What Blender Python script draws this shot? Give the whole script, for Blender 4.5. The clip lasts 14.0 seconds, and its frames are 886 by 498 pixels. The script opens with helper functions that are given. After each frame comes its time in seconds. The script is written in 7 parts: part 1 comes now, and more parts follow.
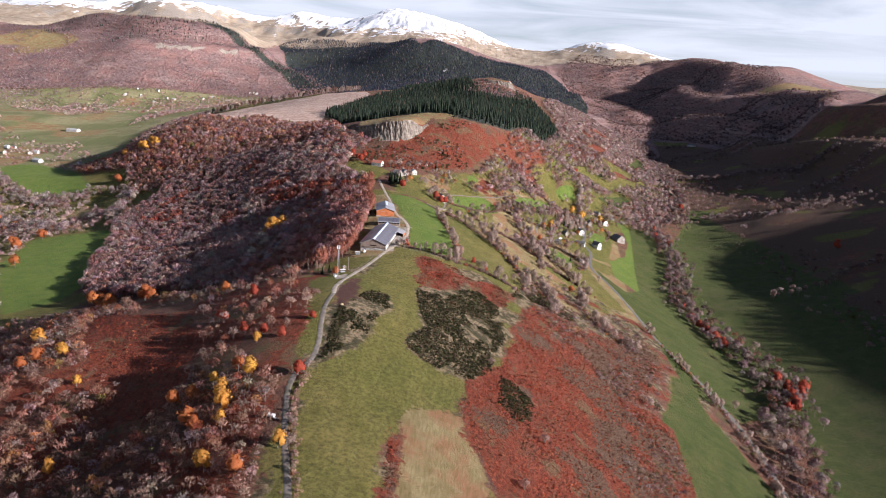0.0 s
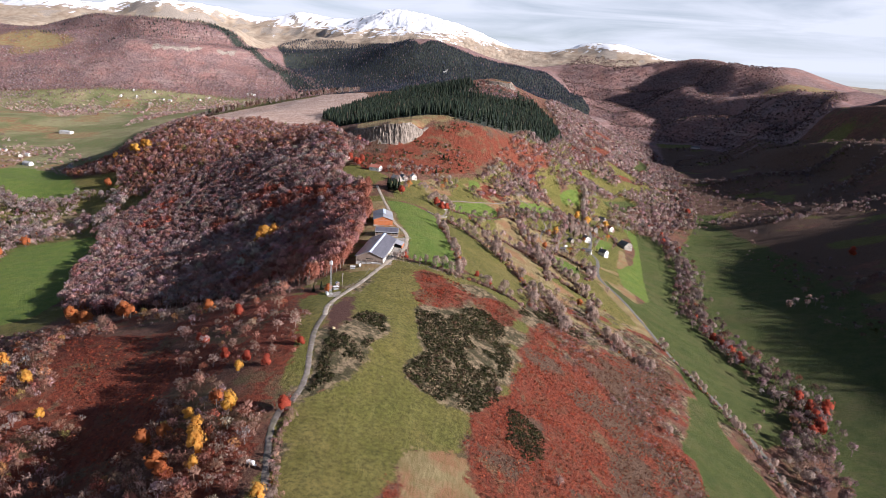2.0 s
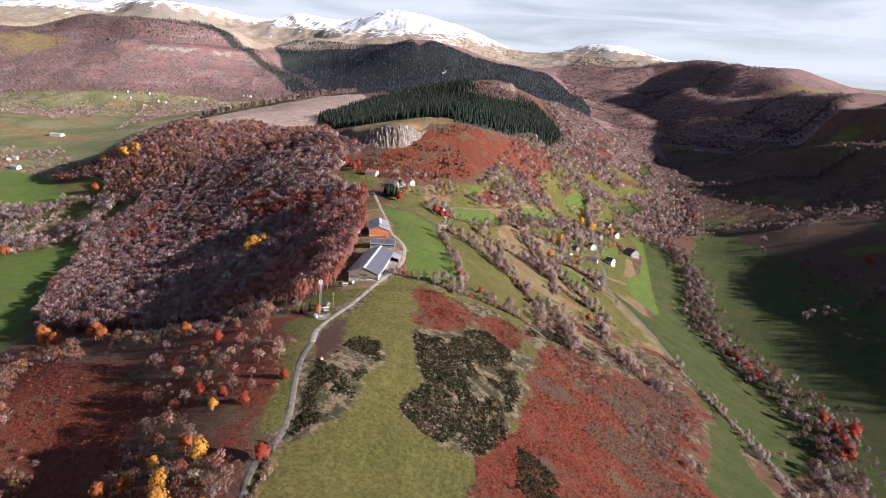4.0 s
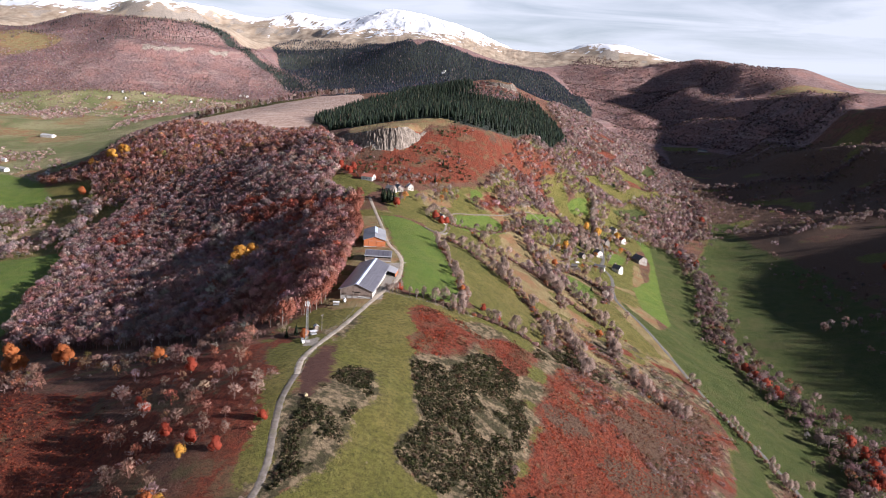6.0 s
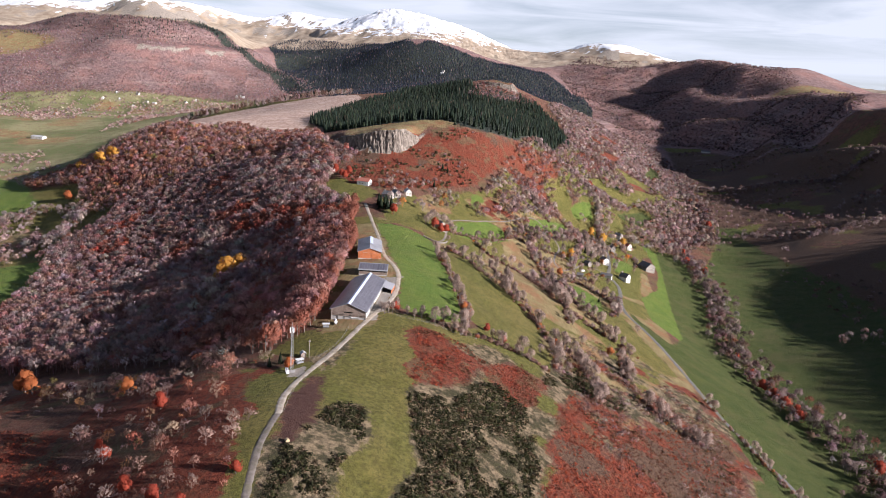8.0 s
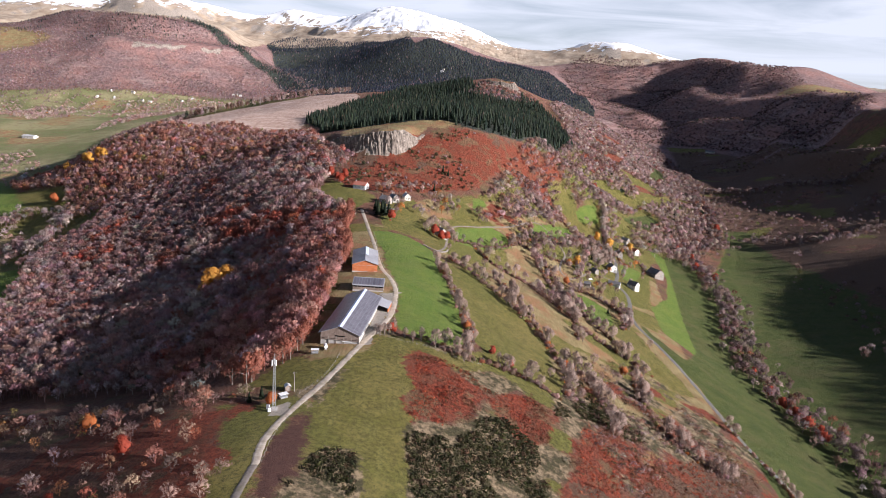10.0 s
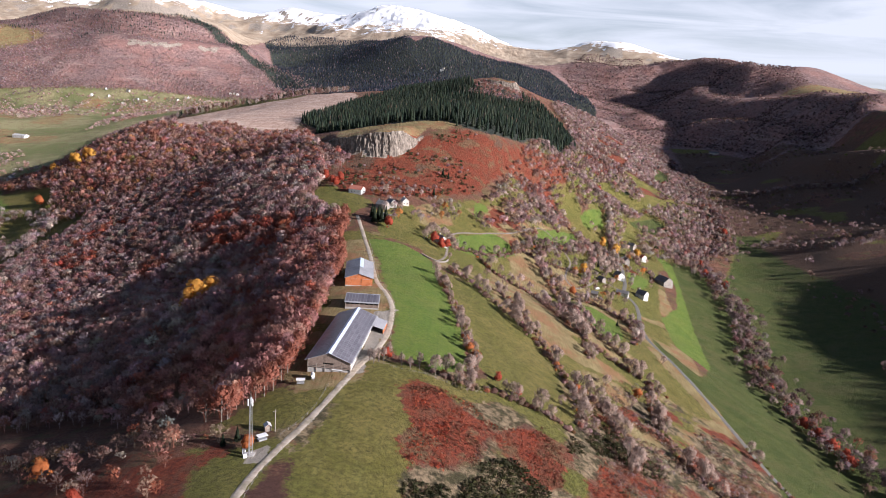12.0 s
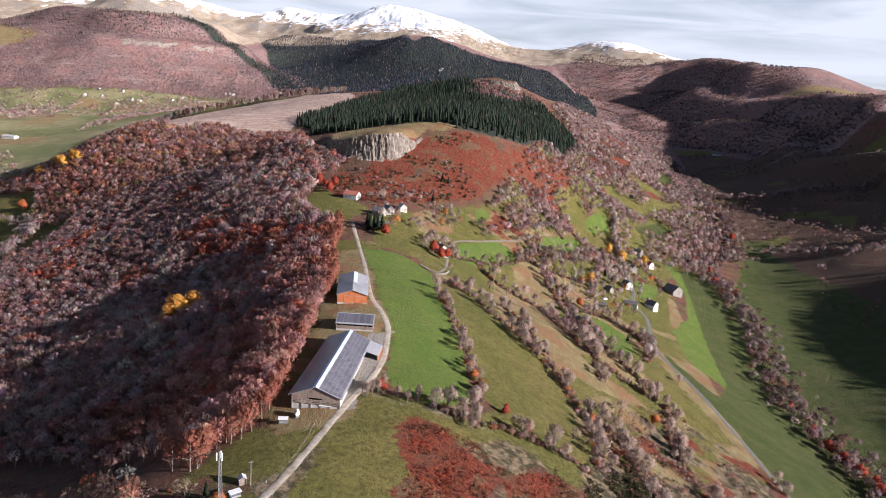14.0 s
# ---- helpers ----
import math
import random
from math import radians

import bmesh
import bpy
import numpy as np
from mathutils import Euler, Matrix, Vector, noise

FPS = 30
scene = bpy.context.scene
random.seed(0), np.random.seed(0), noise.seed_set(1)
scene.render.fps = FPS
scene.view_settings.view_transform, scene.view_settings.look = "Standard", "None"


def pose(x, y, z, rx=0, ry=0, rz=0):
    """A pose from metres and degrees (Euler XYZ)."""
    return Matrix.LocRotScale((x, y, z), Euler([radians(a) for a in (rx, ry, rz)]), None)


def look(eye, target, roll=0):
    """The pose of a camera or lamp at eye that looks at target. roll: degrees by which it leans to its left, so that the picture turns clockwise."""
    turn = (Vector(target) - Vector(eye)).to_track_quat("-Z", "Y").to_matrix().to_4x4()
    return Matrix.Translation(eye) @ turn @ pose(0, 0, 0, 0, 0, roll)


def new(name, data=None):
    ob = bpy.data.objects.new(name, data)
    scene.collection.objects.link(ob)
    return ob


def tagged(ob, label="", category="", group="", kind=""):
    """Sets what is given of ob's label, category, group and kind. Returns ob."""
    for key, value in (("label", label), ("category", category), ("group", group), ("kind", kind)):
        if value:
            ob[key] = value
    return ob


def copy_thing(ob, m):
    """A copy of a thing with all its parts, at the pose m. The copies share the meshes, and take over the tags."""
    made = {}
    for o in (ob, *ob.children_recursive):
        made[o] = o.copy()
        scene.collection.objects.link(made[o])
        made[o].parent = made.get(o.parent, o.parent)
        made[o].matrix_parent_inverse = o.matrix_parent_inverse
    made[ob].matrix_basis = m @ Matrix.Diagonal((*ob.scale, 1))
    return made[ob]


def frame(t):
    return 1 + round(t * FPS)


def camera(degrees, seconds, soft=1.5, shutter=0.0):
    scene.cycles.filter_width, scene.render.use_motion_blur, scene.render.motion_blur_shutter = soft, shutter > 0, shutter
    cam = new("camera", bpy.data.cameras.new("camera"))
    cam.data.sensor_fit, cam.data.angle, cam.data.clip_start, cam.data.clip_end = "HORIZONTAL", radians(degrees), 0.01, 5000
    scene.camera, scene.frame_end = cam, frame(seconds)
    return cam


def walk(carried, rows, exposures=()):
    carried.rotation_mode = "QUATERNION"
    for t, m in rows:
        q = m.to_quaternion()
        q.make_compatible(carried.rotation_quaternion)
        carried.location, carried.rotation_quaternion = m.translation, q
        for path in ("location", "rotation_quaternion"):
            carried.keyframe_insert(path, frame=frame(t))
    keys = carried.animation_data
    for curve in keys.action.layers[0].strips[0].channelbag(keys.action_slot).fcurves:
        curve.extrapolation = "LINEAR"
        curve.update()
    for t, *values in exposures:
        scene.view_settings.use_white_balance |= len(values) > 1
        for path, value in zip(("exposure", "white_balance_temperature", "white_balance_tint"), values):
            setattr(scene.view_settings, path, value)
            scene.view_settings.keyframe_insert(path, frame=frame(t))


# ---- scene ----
import itertools

cam = camera(65.0, 14.0, 0.5)
PATH = [
    (0, (0.00, 0.00, 125.91), (0.54, 97.31, 102.89), 4.18),
    (0.5, (-0.42, 8.85, 125.92), (0.08, 106.17, 102.95), 4.25),
    (1, (-0.79, 17.77, 125.94), (-0.25, 115.09, 102.96), 4.18),
    (1.5, (-1.12, 26.81, 125.96), (-0.63, 124.15, 103.05), 4.18),
    (2, (-1.54, 36.05, 125.98), (-0.98, 133.40, 103.11), 4.19),
    (2.5, (-2.01, 45.50, 125.99), (-1.38, 142.87, 103.25), 4.19),
    (3, (-2.41, 55.08, 125.99), (-1.73, 152.47, 103.30), 4.14),
    (5.5, (-3.50, 102.48, 125.71), (-2.71, 199.86, 103.02), 4.20),
    (6, (-3.75, 111.73, 125.69), (-2.95, 209.12, 103.01), 4.15),
    (6.5, (-3.98, 120.78, 125.70), (-3.14, 218.16, 102.97), 4.17),
    (7, (-4.19, 129.66, 125.71), (-3.34, 227.04, 102.95), 4.16),
    (7.5, (-4.49, 138.40, 125.73), (-3.56, 235.80, 103.08), 4.15),
    (8, (-4.86, 147.10, 125.76), (-3.89, 244.50, 103.13), 4.13),
    (10.5, (-6.31, 191.18, 126.48), (-5.20, 288.52, 103.58), 4.24),
    (11, (-6.54, 199.80, 126.48), (-5.41, 297.12, 103.54), 4.32),
    (11.5, (-6.81, 208.23, 126.41), (-5.60, 305.55, 103.46), 4.33),
    (12, (-7.11, 216.60, 126.30), (-5.91, 313.93, 103.38), 4.35),
    (12.5, (-7.40, 224.97, 126.15), (-6.14, 322.33, 103.34), 4.35),
    (13, (-7.74, 233.52, 126.03), (-6.41, 330.88, 103.24), 4.38),
    (13.5, (-8.07, 242.20, 125.93), (-6.72, 339.55, 103.13), 4.41),
    (14, (-8.43, 250.82, 125.84), (-7.02, 348.16, 102.98), 4.40),
]
walk(cam, [(t, look(eye, target, roll)) for t, eye, target, roll in PATH], [(0, 1.13, 5980, 18), (14, 1.13, 5980, 18)])

# ---------------------------------------------------------------- sky and sun
SUN_ELEVATION, SUN_HEADING = radians(20.0), radians(112)   # heading: clockwise from +y
world = bpy.data.worlds.new("sky")
scene.world = world
world.use_nodes = True
wn, wl = world.node_tree.nodes, world.node_tree.links
wn.clear()
sky = wn.new("ShaderNodeTexSky")
sky.sky_type, sky.sun_disc = "NISHITA", False
sky.sun_elevation, sky.sun_rotation = SUN_ELEVATION, SUN_HEADING
sky.air_density, sky.dust_density, sky.altitude = 1.0, 1.2, 1000
# thin, drawn-out high cloud over the blue
coord, squash = wn.new("ShaderNodeTexCoord"), wn.new("ShaderNodeMapping")
squash.inputs["Rotation"].default_value = (0, radians(5), 0)
squash.inputs["Scale"].default_value = (1.6, 1.6, 17)
streaks, veil, cover = wn.new("ShaderNodeTexNoise"), wn.new("ShaderNodeMapRange"), wn.new("ShaderNodeMix")
streaks.inputs["Scale"].default_value, streaks.inputs["Detail"].default_value = 1.9, 7
streaks.inputs["Roughness"].default_value, streaks.inputs["Distortion"].default_value = 0.55, 0.5
for key, value in (("From Min", 0.34), ("From Max", 0.60), ("To Min", 0.42), ("To Max", 1.0)):
    veil.inputs[key].default_value = value
cover.data_type = "RGBA"
cover.inputs["B"].default_value = (9.6, 10.1, 10.55, 1)
wl.new(coord.outputs["Generated"], squash.inputs["Vector"])
wl.new(squash.outputs[0], streaks.inputs["Vector"])
wl.new(streaks.outputs["Fac"], veil.inputs["Value"])
# the veil looks thick along the horizon and thin overhead
height, thin, veiled = wn.new("ShaderNodeSeparateXYZ"), wn.new("ShaderNodeMapRange"), wn.new("ShaderNodeMath")
for key, value in (("From Min", 0.13), ("From Max", 0.26), ("To Min", 1.0), ("To Max", 0.03)):
    thin.inputs[key].default_value = value
veiled.operation = "MULTIPLY"
wl.new(coord.outputs["Generated"], height.inputs[0])
wl.new(height.outputs["Z"], thin.inputs["Value"])
wl.new(veil.outputs[0], veiled.inputs[0])
wl.new(thin.outputs[0], veiled.inputs[1])
wl.new(veiled.outputs[0], cover.inputs["Factor"])
wl.new(sky.outputs["Color"], cover.inputs["A"])
background = wn.new("ShaderNodeBackground")
background.inputs["Strength"].default_value = 0.040
wl.new(cover.outputs["Result"], background.inputs["Color"])
wl.new(background.outputs[0], wn.new("ShaderNodeOutputWorld").inputs[0])

sun = new("sun", bpy.data.lights.new("sun", "SUN"))
sun.data.energy, sun.data.angle, sun.data.color = 5.0, radians(0.6), (1.0, 0.93, 0.84)
sun_from = Vector((math.sin(SUN_HEADING) * math.cos(SUN_ELEVATION), math.cos(SUN_HEADING) * math.cos(SUN_ELEVATION), math.sin(SUN_ELEVATION)))
sun.matrix_world = look(sun_from * 500, (0, 0, 0))

# ---------------------------------------------------------------- lie of the land
# Spines, valley lines and slopes, as (x, y, height) in metres.
RIDGE = [(-30, -400, -60), (-30, -100, -38), (-28, 120, -27), (-30, 220, -20), (-22, 295, -16),
         (-32, 350, -4), (-50, 362, 4), (-28, 396, 0), (-58, 425, 3), (-30, 450, 3), (-50, 485, 5),
         (-25, 568, 7), (-45, 560, 7), (-48, 640, 7), (-60, 740, 8), (-35, 815, 11), (-76, 845, 19),
         (-118, 846, 16), (-70, 930, 32), (-12, 905, 17), (-60, 975, 42)]
BLUFF = [(-160, 1020, 42), (-125, 1050, 58), (-80, 1060, 67), (-40, 1060, 73), (0, 1060, 73),
         (60, 1080, 64), (110, 1130, 45), (150, 1200, 42), (-180, 1130, 50), (-230, 1250, 40), (-130, 1200, 56),
         (0, 1300, 74), (-60, 1500, 72), (-180, 1600, 64), (80, 1550, 80), (-77, 1900, 98),
         (60, 1900, 108), (125, 2030, 152), (125, 1930, 112), (215, 2000, 110), (300, 2250, 100), (0, 2200, 110)]
EAST_SLOPE = [(15, 395, -15), (55, 435, -25), (90, 439, -40), (30, 330, -27), (60, 317, -41), (88, 362, -54),
              (123, 430, -60), (144, 425, -69), (175, 450, -84), (10, 505, -1), (15, 569, -5), (61, 595, -24),
              (74, 578, -29), (85, 675, -28), (32, 770, -19), (62, 782, -34), (151, 770, -60), (190, 597, -78),
              (199, 707, -73), (150, 640, -62), (40, 200, -50), (110, 250, -80), (40, 0, -60), (120, 0, -95)]
EAST_SLOPE_FAR = [(185, 790, -69), (205, 871, -71), (244, 963, -73), (100, 900, -28), (140, 1086, -22),
                  (190, 1048, -52), (249, 1330, -25), (219, 1401, 20), (180, 1280, 20), (330, 1600, 5),
                  (380, 1900, 20), (341, 2387, 98), (430, 2300, 60)]
STREAM = [(200, -300, -140), (215, 100, -122), (240, 350, -116), (275, 500, -113), (290, 600, -111), (285, 690, -107),
          (275, 780, -101), (292, 900, -95), (340, 1050, -87), (400, 1180, -80), (447, 1291, -74), (500, 1550, -60),
          (569, 1914, -46), (610, 2300, -8), (609, 2450, 5), (700, 2800, 60)]
EAST_FLANK = [(340, 620, -103), (360, 760, -97), (395, 850, -97), (430, 1000, -91), (400, 1120, -91), (440, 1230, -82), (480, 846, -74), (540, 1139, -53), (660, 1545, -25), (779, 1520, 14),
              (752, 2191, -24), (880, 1950, 40), (570, 900, -44), (690, 1150, -15), (400, 500, -90), (330, 300, -95), (420, 0, -70),
              (900, 1300, 60), (1076, 1900, 170), (1206, 2300, 172)]
EAST_RIM = [(1276, 2500, 194), (1278, 2700, 223), (1240, 2900, 267), (1255, 3100, 306), (1202, 3200, 308),
            (1189, 3500, 317), (1060, 3700, 352), (888, 3800, 366), (705, 3900, 381), (526, 4300, 345),
            (891, 3191, 150), (760, 3000, 88), (1000, 2600, 105), (620, 3400, 205), (1100, 2900, 232), (900, 3500, 285),
            (1500, 3100, 260), (1500, 2300, 160), (1800, 2700, 180), (1300, 4000, 300), (900, 4400, 320)]
EAST_HEIGHTS = [(560, 500, -38), (560, 150, -22), (520, -300, -10), (800, 500, 74), (800, 800, 62), (820, 100, 76), (1200, 500, 120),
                (1200, 1100, 148), (1300, 1600, 180), (2500, 1000, 200), (2500, 3000, 200), (2500, -500, 150), (1200, -500, 150)]
WEST_SLOPE = [(-66, 265, -15), (-60, 236, -18), (-62, 292, -11), (-85, 285, -17), (-151, 349, -31), (-214, 358, -38),
              (-188, 320, -43), (-150, 277, -46), (-234, 465, -48), (-200, 465, -36), (-146, 435, -20),
              (-113, 446, -9), (-82, 438, 0), (-80, 546, 1), (-169, 704, -38), (-149, 629, -26), (-207, 666, -48), (-82, 600, 1), (-98, 600, -9), (-112, 600, -16), (-96, 530, -8), (-112, 530, -16), (-150, 530, -35), (-200, 570, -50), (-115, 690, -7), (-90, 480, -5), (-125, 475, -23),
              (-145, 789, -6), (-215, 883, -9), (-335, 968, -36), (-367, 930, -55), (-349, 758, -79), (-110, 150, -55), (-120, 0, -80)]
WEST_VALLEY = [(-340, 520, -83), (-398, 659, -84), (-420, 790, -84), (-514, 1049, -81), (-600, 1110, -83), (-300, 300, -80), (-320, 0, -95),
               (-300, -300, -100), (-760, 1205, -82), (-518, 1107, -60), (-501, 1177, -16), (-440, 1291, 33),
               (-370, 1200, 20), (-650, 1300, -70), (-600, 1420, -30), (-472, 1850, 34), (-593, 2193, 30), (-340, 1600, 55),
               (-250, 1900, 85), (-380, 2250, 70), (-800, 1700, -58), (-1000, 1850, -62)]
WEST_VALLEY_FAR = [(-1250, 2050, -40), (-1130, 2450, -12), (-800, 2550, 2), (-560, 2600, 30), (-1470, 2300, -45),
                   (-1900, 2200, -40), (-1500, 1400, -60), (-1500, 600, -60), (-900, 600, -85), (-1000, 0, -90),
                   (-1800, 0, 40), (-2400, 1200, 80), (-700, 1400, -78), (-350, 2600, 75)]
WEST_MOUNTAIN = [(-1826, 3200, 248), (-1621, 3200, 296), (-1430, 3200, 356), (-1275, 3200, 392), (-1140, 3250, 366),
                 (-956, 3200, 268), (-762, 3100, 166), (-567, 2900, 80), (-1300, 2800, 150), (-1000, 2850, 120),
                 (-1600, 2750, 120), (-1900, 2700, 110), (-1250, 3000, 262), (-1450, 3000, 225), (-850, 2850, 85),
                 (-2300, 2900, 240), (-2300, 2300, 60), (-1300, 3600, 290), (-1800, 3700, 240)]
BACK_RANGE = [(-2586, 4300, 399), (-2399, 4400, 448), (-2004, 4400, 457), (-1522, 4300, 473), (-1233, 4300, 395),
              (-1064, 4400, 428), (-920, 4500, 479), (-683, 4500, 476), (-504, 4400, 499), (-341, 4400, 542),
              (-207, 4400, 520), (-6, 4350, 485), (156, 4200, 423), (312, 4100, 359), (395, 4300, 350),
              (-777, 3700, 290), (-539, 3600, 280), (-288, 3500, 306), (-148, 3300, 312), (128, 3300, 262),
              (-900, 3900, 270), (-700, 3300, 150), (-400, 3000, 120), (-150, 3000, 170), (100, 2900, 150), (350, 3200, 200),
              (300, 2700, 110), (-100, 2600, 115), (300, 3700, 265), (-150, 3900, 420)]
EDGES = [(-3500, -900, 50), (-1500, -900, -40), (0, -900, -90), (1500, -900, 120), (3500, -900, 200), (-3500, 1500, 250),
         (3500, 1500, 250), (-3500, 4800, 420), (3500, 4800, 300), (-1200, 4800, 430), (0, 4800, 460), (1500, 4800, 310)]
SPINES = np.array(RIDGE + BLUFF + EAST_SLOPE + EAST_SLOPE_FAR + STREAM + EAST_FLANK + EAST_RIM + EAST_HEIGHTS + WEST_SLOPE
                  + WEST_VALLEY + WEST_VALLEY_FAR + WEST_MOUNTAIN + BACK_RANGE + EDGES, float)


def spline_terms(d2):
    """Thin plate kernel of squared distances."""
    return 0.5 * d2 * np.log(d2 + 1e-9)


def fit_land(points, smooth):
    """Weights of the smooth sheet that hangs on the spines."""
    xy = points[:, :2] / 1000
    n = len(points)
    k = spline_terms(((xy[:, None] - xy[None]) ** 2).sum(-1)) + smooth * np.eye(n)
    p = np.c_[np.ones(n), xy]
    full = np.block([[k, p], [p.T, np.zeros((3, 3))]])
    return np.linalg.solve(full, np.r_[points[:, 2], 0, 0, 0])


LAND = fit_land(SPINES, 2e-5)


def waves(x, y, size, seed, octaves=4, rough=0.5):
    """Smooth value noise in about -1 to 1, the same on every build."""
    total, gain, norm = np.zeros_like(x, dtype=float), 1.0, 0.0
    for o in range(octaves):
        u, v = x / size * 2 ** o + 17.3 * seed + 5 * o, y / size * 2 ** o - 9.1 * seed + 3 * o
        i, j = np.floor(u), np.floor(v)
        f, g = u - i, v - j
        f, g = f * f * (3 - 2 * f), g * g * (3 - 2 * g)

        def corner(a, b):
            h = np.sin((i + a) * 127.1 + (j + b) * 311.7 + seed * 74.7) * 43758.5453
            return (h - np.floor(h)) * 2 - 1
        total += gain * ((corner(0, 0) * (1 - f) + corner(1, 0) * f) * (1 - g) + (corner(0, 1) * (1 - f) + corner(1, 1) * f) * g)
        norm += gain
        gain *= rough
    return total / norm


def ease(a, b, x):
    t = np.clip((x - a) / (b - a), 0, 1)
    return t * t * (3 - 2 * t)


def base_land(x, y):
    out = np.empty(x.shape)
    xs, ys, flat = x.ravel() / 1000, y.ravel() / 1000, np.empty(x.size)
    n = len(SPINES)
    for a in range(0, x.size, 20000):
        u, v = xs[a:a + 20000, None], ys[a:a + 20000, None]
        d2 = (u - SPINES[:, 0] / 1000) ** 2 + (v - SPINES[:, 1] / 1000) ** 2
        flat[a:a + 20000] = spline_terms(d2) @ LAND[:n] + LAND[n] + LAND[n + 1] * u[:, 0] + LAND[n + 2] * v[:, 0]
    out[...] = flat.reshape(x.shape)
    return out


CLIFF = [(-150, 1030), (-122, 998), (-104, 985), (-84, 980), (-60, 984), (-44, 1006), (-30, 1036)]   # foot of the rock face
BUTTE = [(70, 1995), (100, 1978), (130, 1974), (160, 1980), (182, 1998)]


def behind(line, x, y):
    """Metres by which a place lies behind a line that runs from west to east; far negative beside it."""
    px, py = np.array(line, float).T
    d = y - np.interp(x, px, py)
    side = np.minimum(x - px[0], px[-1] - x)
    return np.where(side > 0, d, -99.0), side


def land(x, y):
    """Height of the ground."""
    x, y = np.asarray(x, float), np.asarray(y, float)
    z = base_land(x, y)
    d, side = behind(CLIFF, x, y)
    top = 58 + 15 * ease(-140, -55, x) + 2 * ease(4, 40, d)
    z += np.maximum(top - z, 0) * ease(0, 7, d) * ease(110, 70, d) * ease(0, 22, side)
    d, side = behind(BUTTE, x, y)
    z += np.maximum(148 - z, 0) * ease(0, 10, d) * ease(80, 50, d) * ease(0, 20, side)
    far = ease(900, 2600, y) + ease(700, 1500, np.abs(x)) * 0.5
    # benches and scarps of the old lava flows
    bench = ease(600, 760, x) * ease(1050, 1400, y) * ease(-30, 30, z)
    z += bench * 20 * np.sin((z + 55 * waves(x, y, 420, 14, 3)) * 2 * np.pi / 118)
    bench = ease(2750, 2950, y) * ease(-560, -720, x) * ease(60, 130, z)
    z += bench * 9 * np.sin((z + 25 * waves(x, y, 300, 15, 3)) * 2 * np.pi / 88)
    # spurs and gullies of the slopes under the eastern rim, and of the snowy range
    rim = np.interp(y, [1700, 2500, 3100, 3500, 3700, 3800, 3900, 4100], [1120, 1276, 1255, 1189, 1060, 888, 705, 600])
    spur = ease(20, 220, rim - x) * ease(-25, 50, z) * ease(1750, 2150, y) * ease(4000, 3700, y) * ease(420, 560, x)
    z += spur * 60 * (0.30 - np.abs(waves(x * 0.5 + 0.3 * y, y, 330, 12, 4, 0.45)) * 1.9)
    z += ease(3350, 3900, y) * ease(500, 200, x) * 17 * (0.36 - np.abs(waves(x, y * 0.6, 190, 13, 5, 0.6)) * 2)
    z += ease(285, 345, z) * ease(-850, -1000, x) * 16 * (0.36 - np.abs(waves(x, y, 150, 16, 5, 0.6)) * 2)
    z += 0.5 * waves(x, y, 26, 3, 3) + far * 9 * waves(x, y, 170, 5, 5, 0.55) + ease(2600, 3600, y) * 10 * (0.4 - np.abs(waves(x, y, 300, 8, 5, 0.6)) * 2)
    return z



# ---------------------------------------------------------------- what covers the ground
# Outlines in plan, in metres.
LUSH = {
    "upper field": [(-58, 736), (-39, 740), (-27, 733), (-11, 715), (-4, 682), (-1, 644), (6, 602), (11, 576), (12, 546), (13, 517),
                    (-6, 503), (-22, 516), (-24, 532), (-24, 558), (-27, 589), (-36, 626), (-44, 674)],
    "walled field": [(11, 829), (49, 881), (64, 878), (68, 857), (41, 818), (8, 785)],
    "middle field": [(96, 935), (136, 1006), (168, 1073), (150, 971), (126, 935), (97, 907)],
    "high field": [(180, 1117), (217, 1165), (212, 1115), (185, 1097), (176, 1099)],
    "orchard field": [(112, 800), (137, 803), (154, 783), (145, 730), (129, 700), (115, 701), (108, 744)],
    "village field": [(276, 1109), (291, 1093), (305, 1051), (325, 1035), (310, 958), (294, 884), (278, 828), (257, 792), (224, 741),
                      (205, 775), (215, 850), (248, 905), (271, 980), (282, 1076)],
    "valley field": [(-883, 1374), (-849, 1431), (-752, 1360), (-570, 1112), (-565, 1082), (-644, 1079), (-703, 1134), (-773, 1201)],
    "west field": [(-493, 821), (-464, 832), (-407, 844), (-376, 763), (-354, 682), (-323, 612), (-325, 568), (-357, 540), (-456, 697), (-468, 746)],
    "terrace field": [(31, 932), (48, 940), (38, 903), (29, 892)],
    "lane field": [(212, 975), (238, 972), (217, 925), (200, 912)],
    "high strip": [(262, 1180), (300, 1260), (345, 1330), (352, 1290), (310, 1200)],
    "high strip two": [(420, 1620), (470, 1750), (500, 1900), (520, 1890), (490, 1720), (440, 1610)],
}
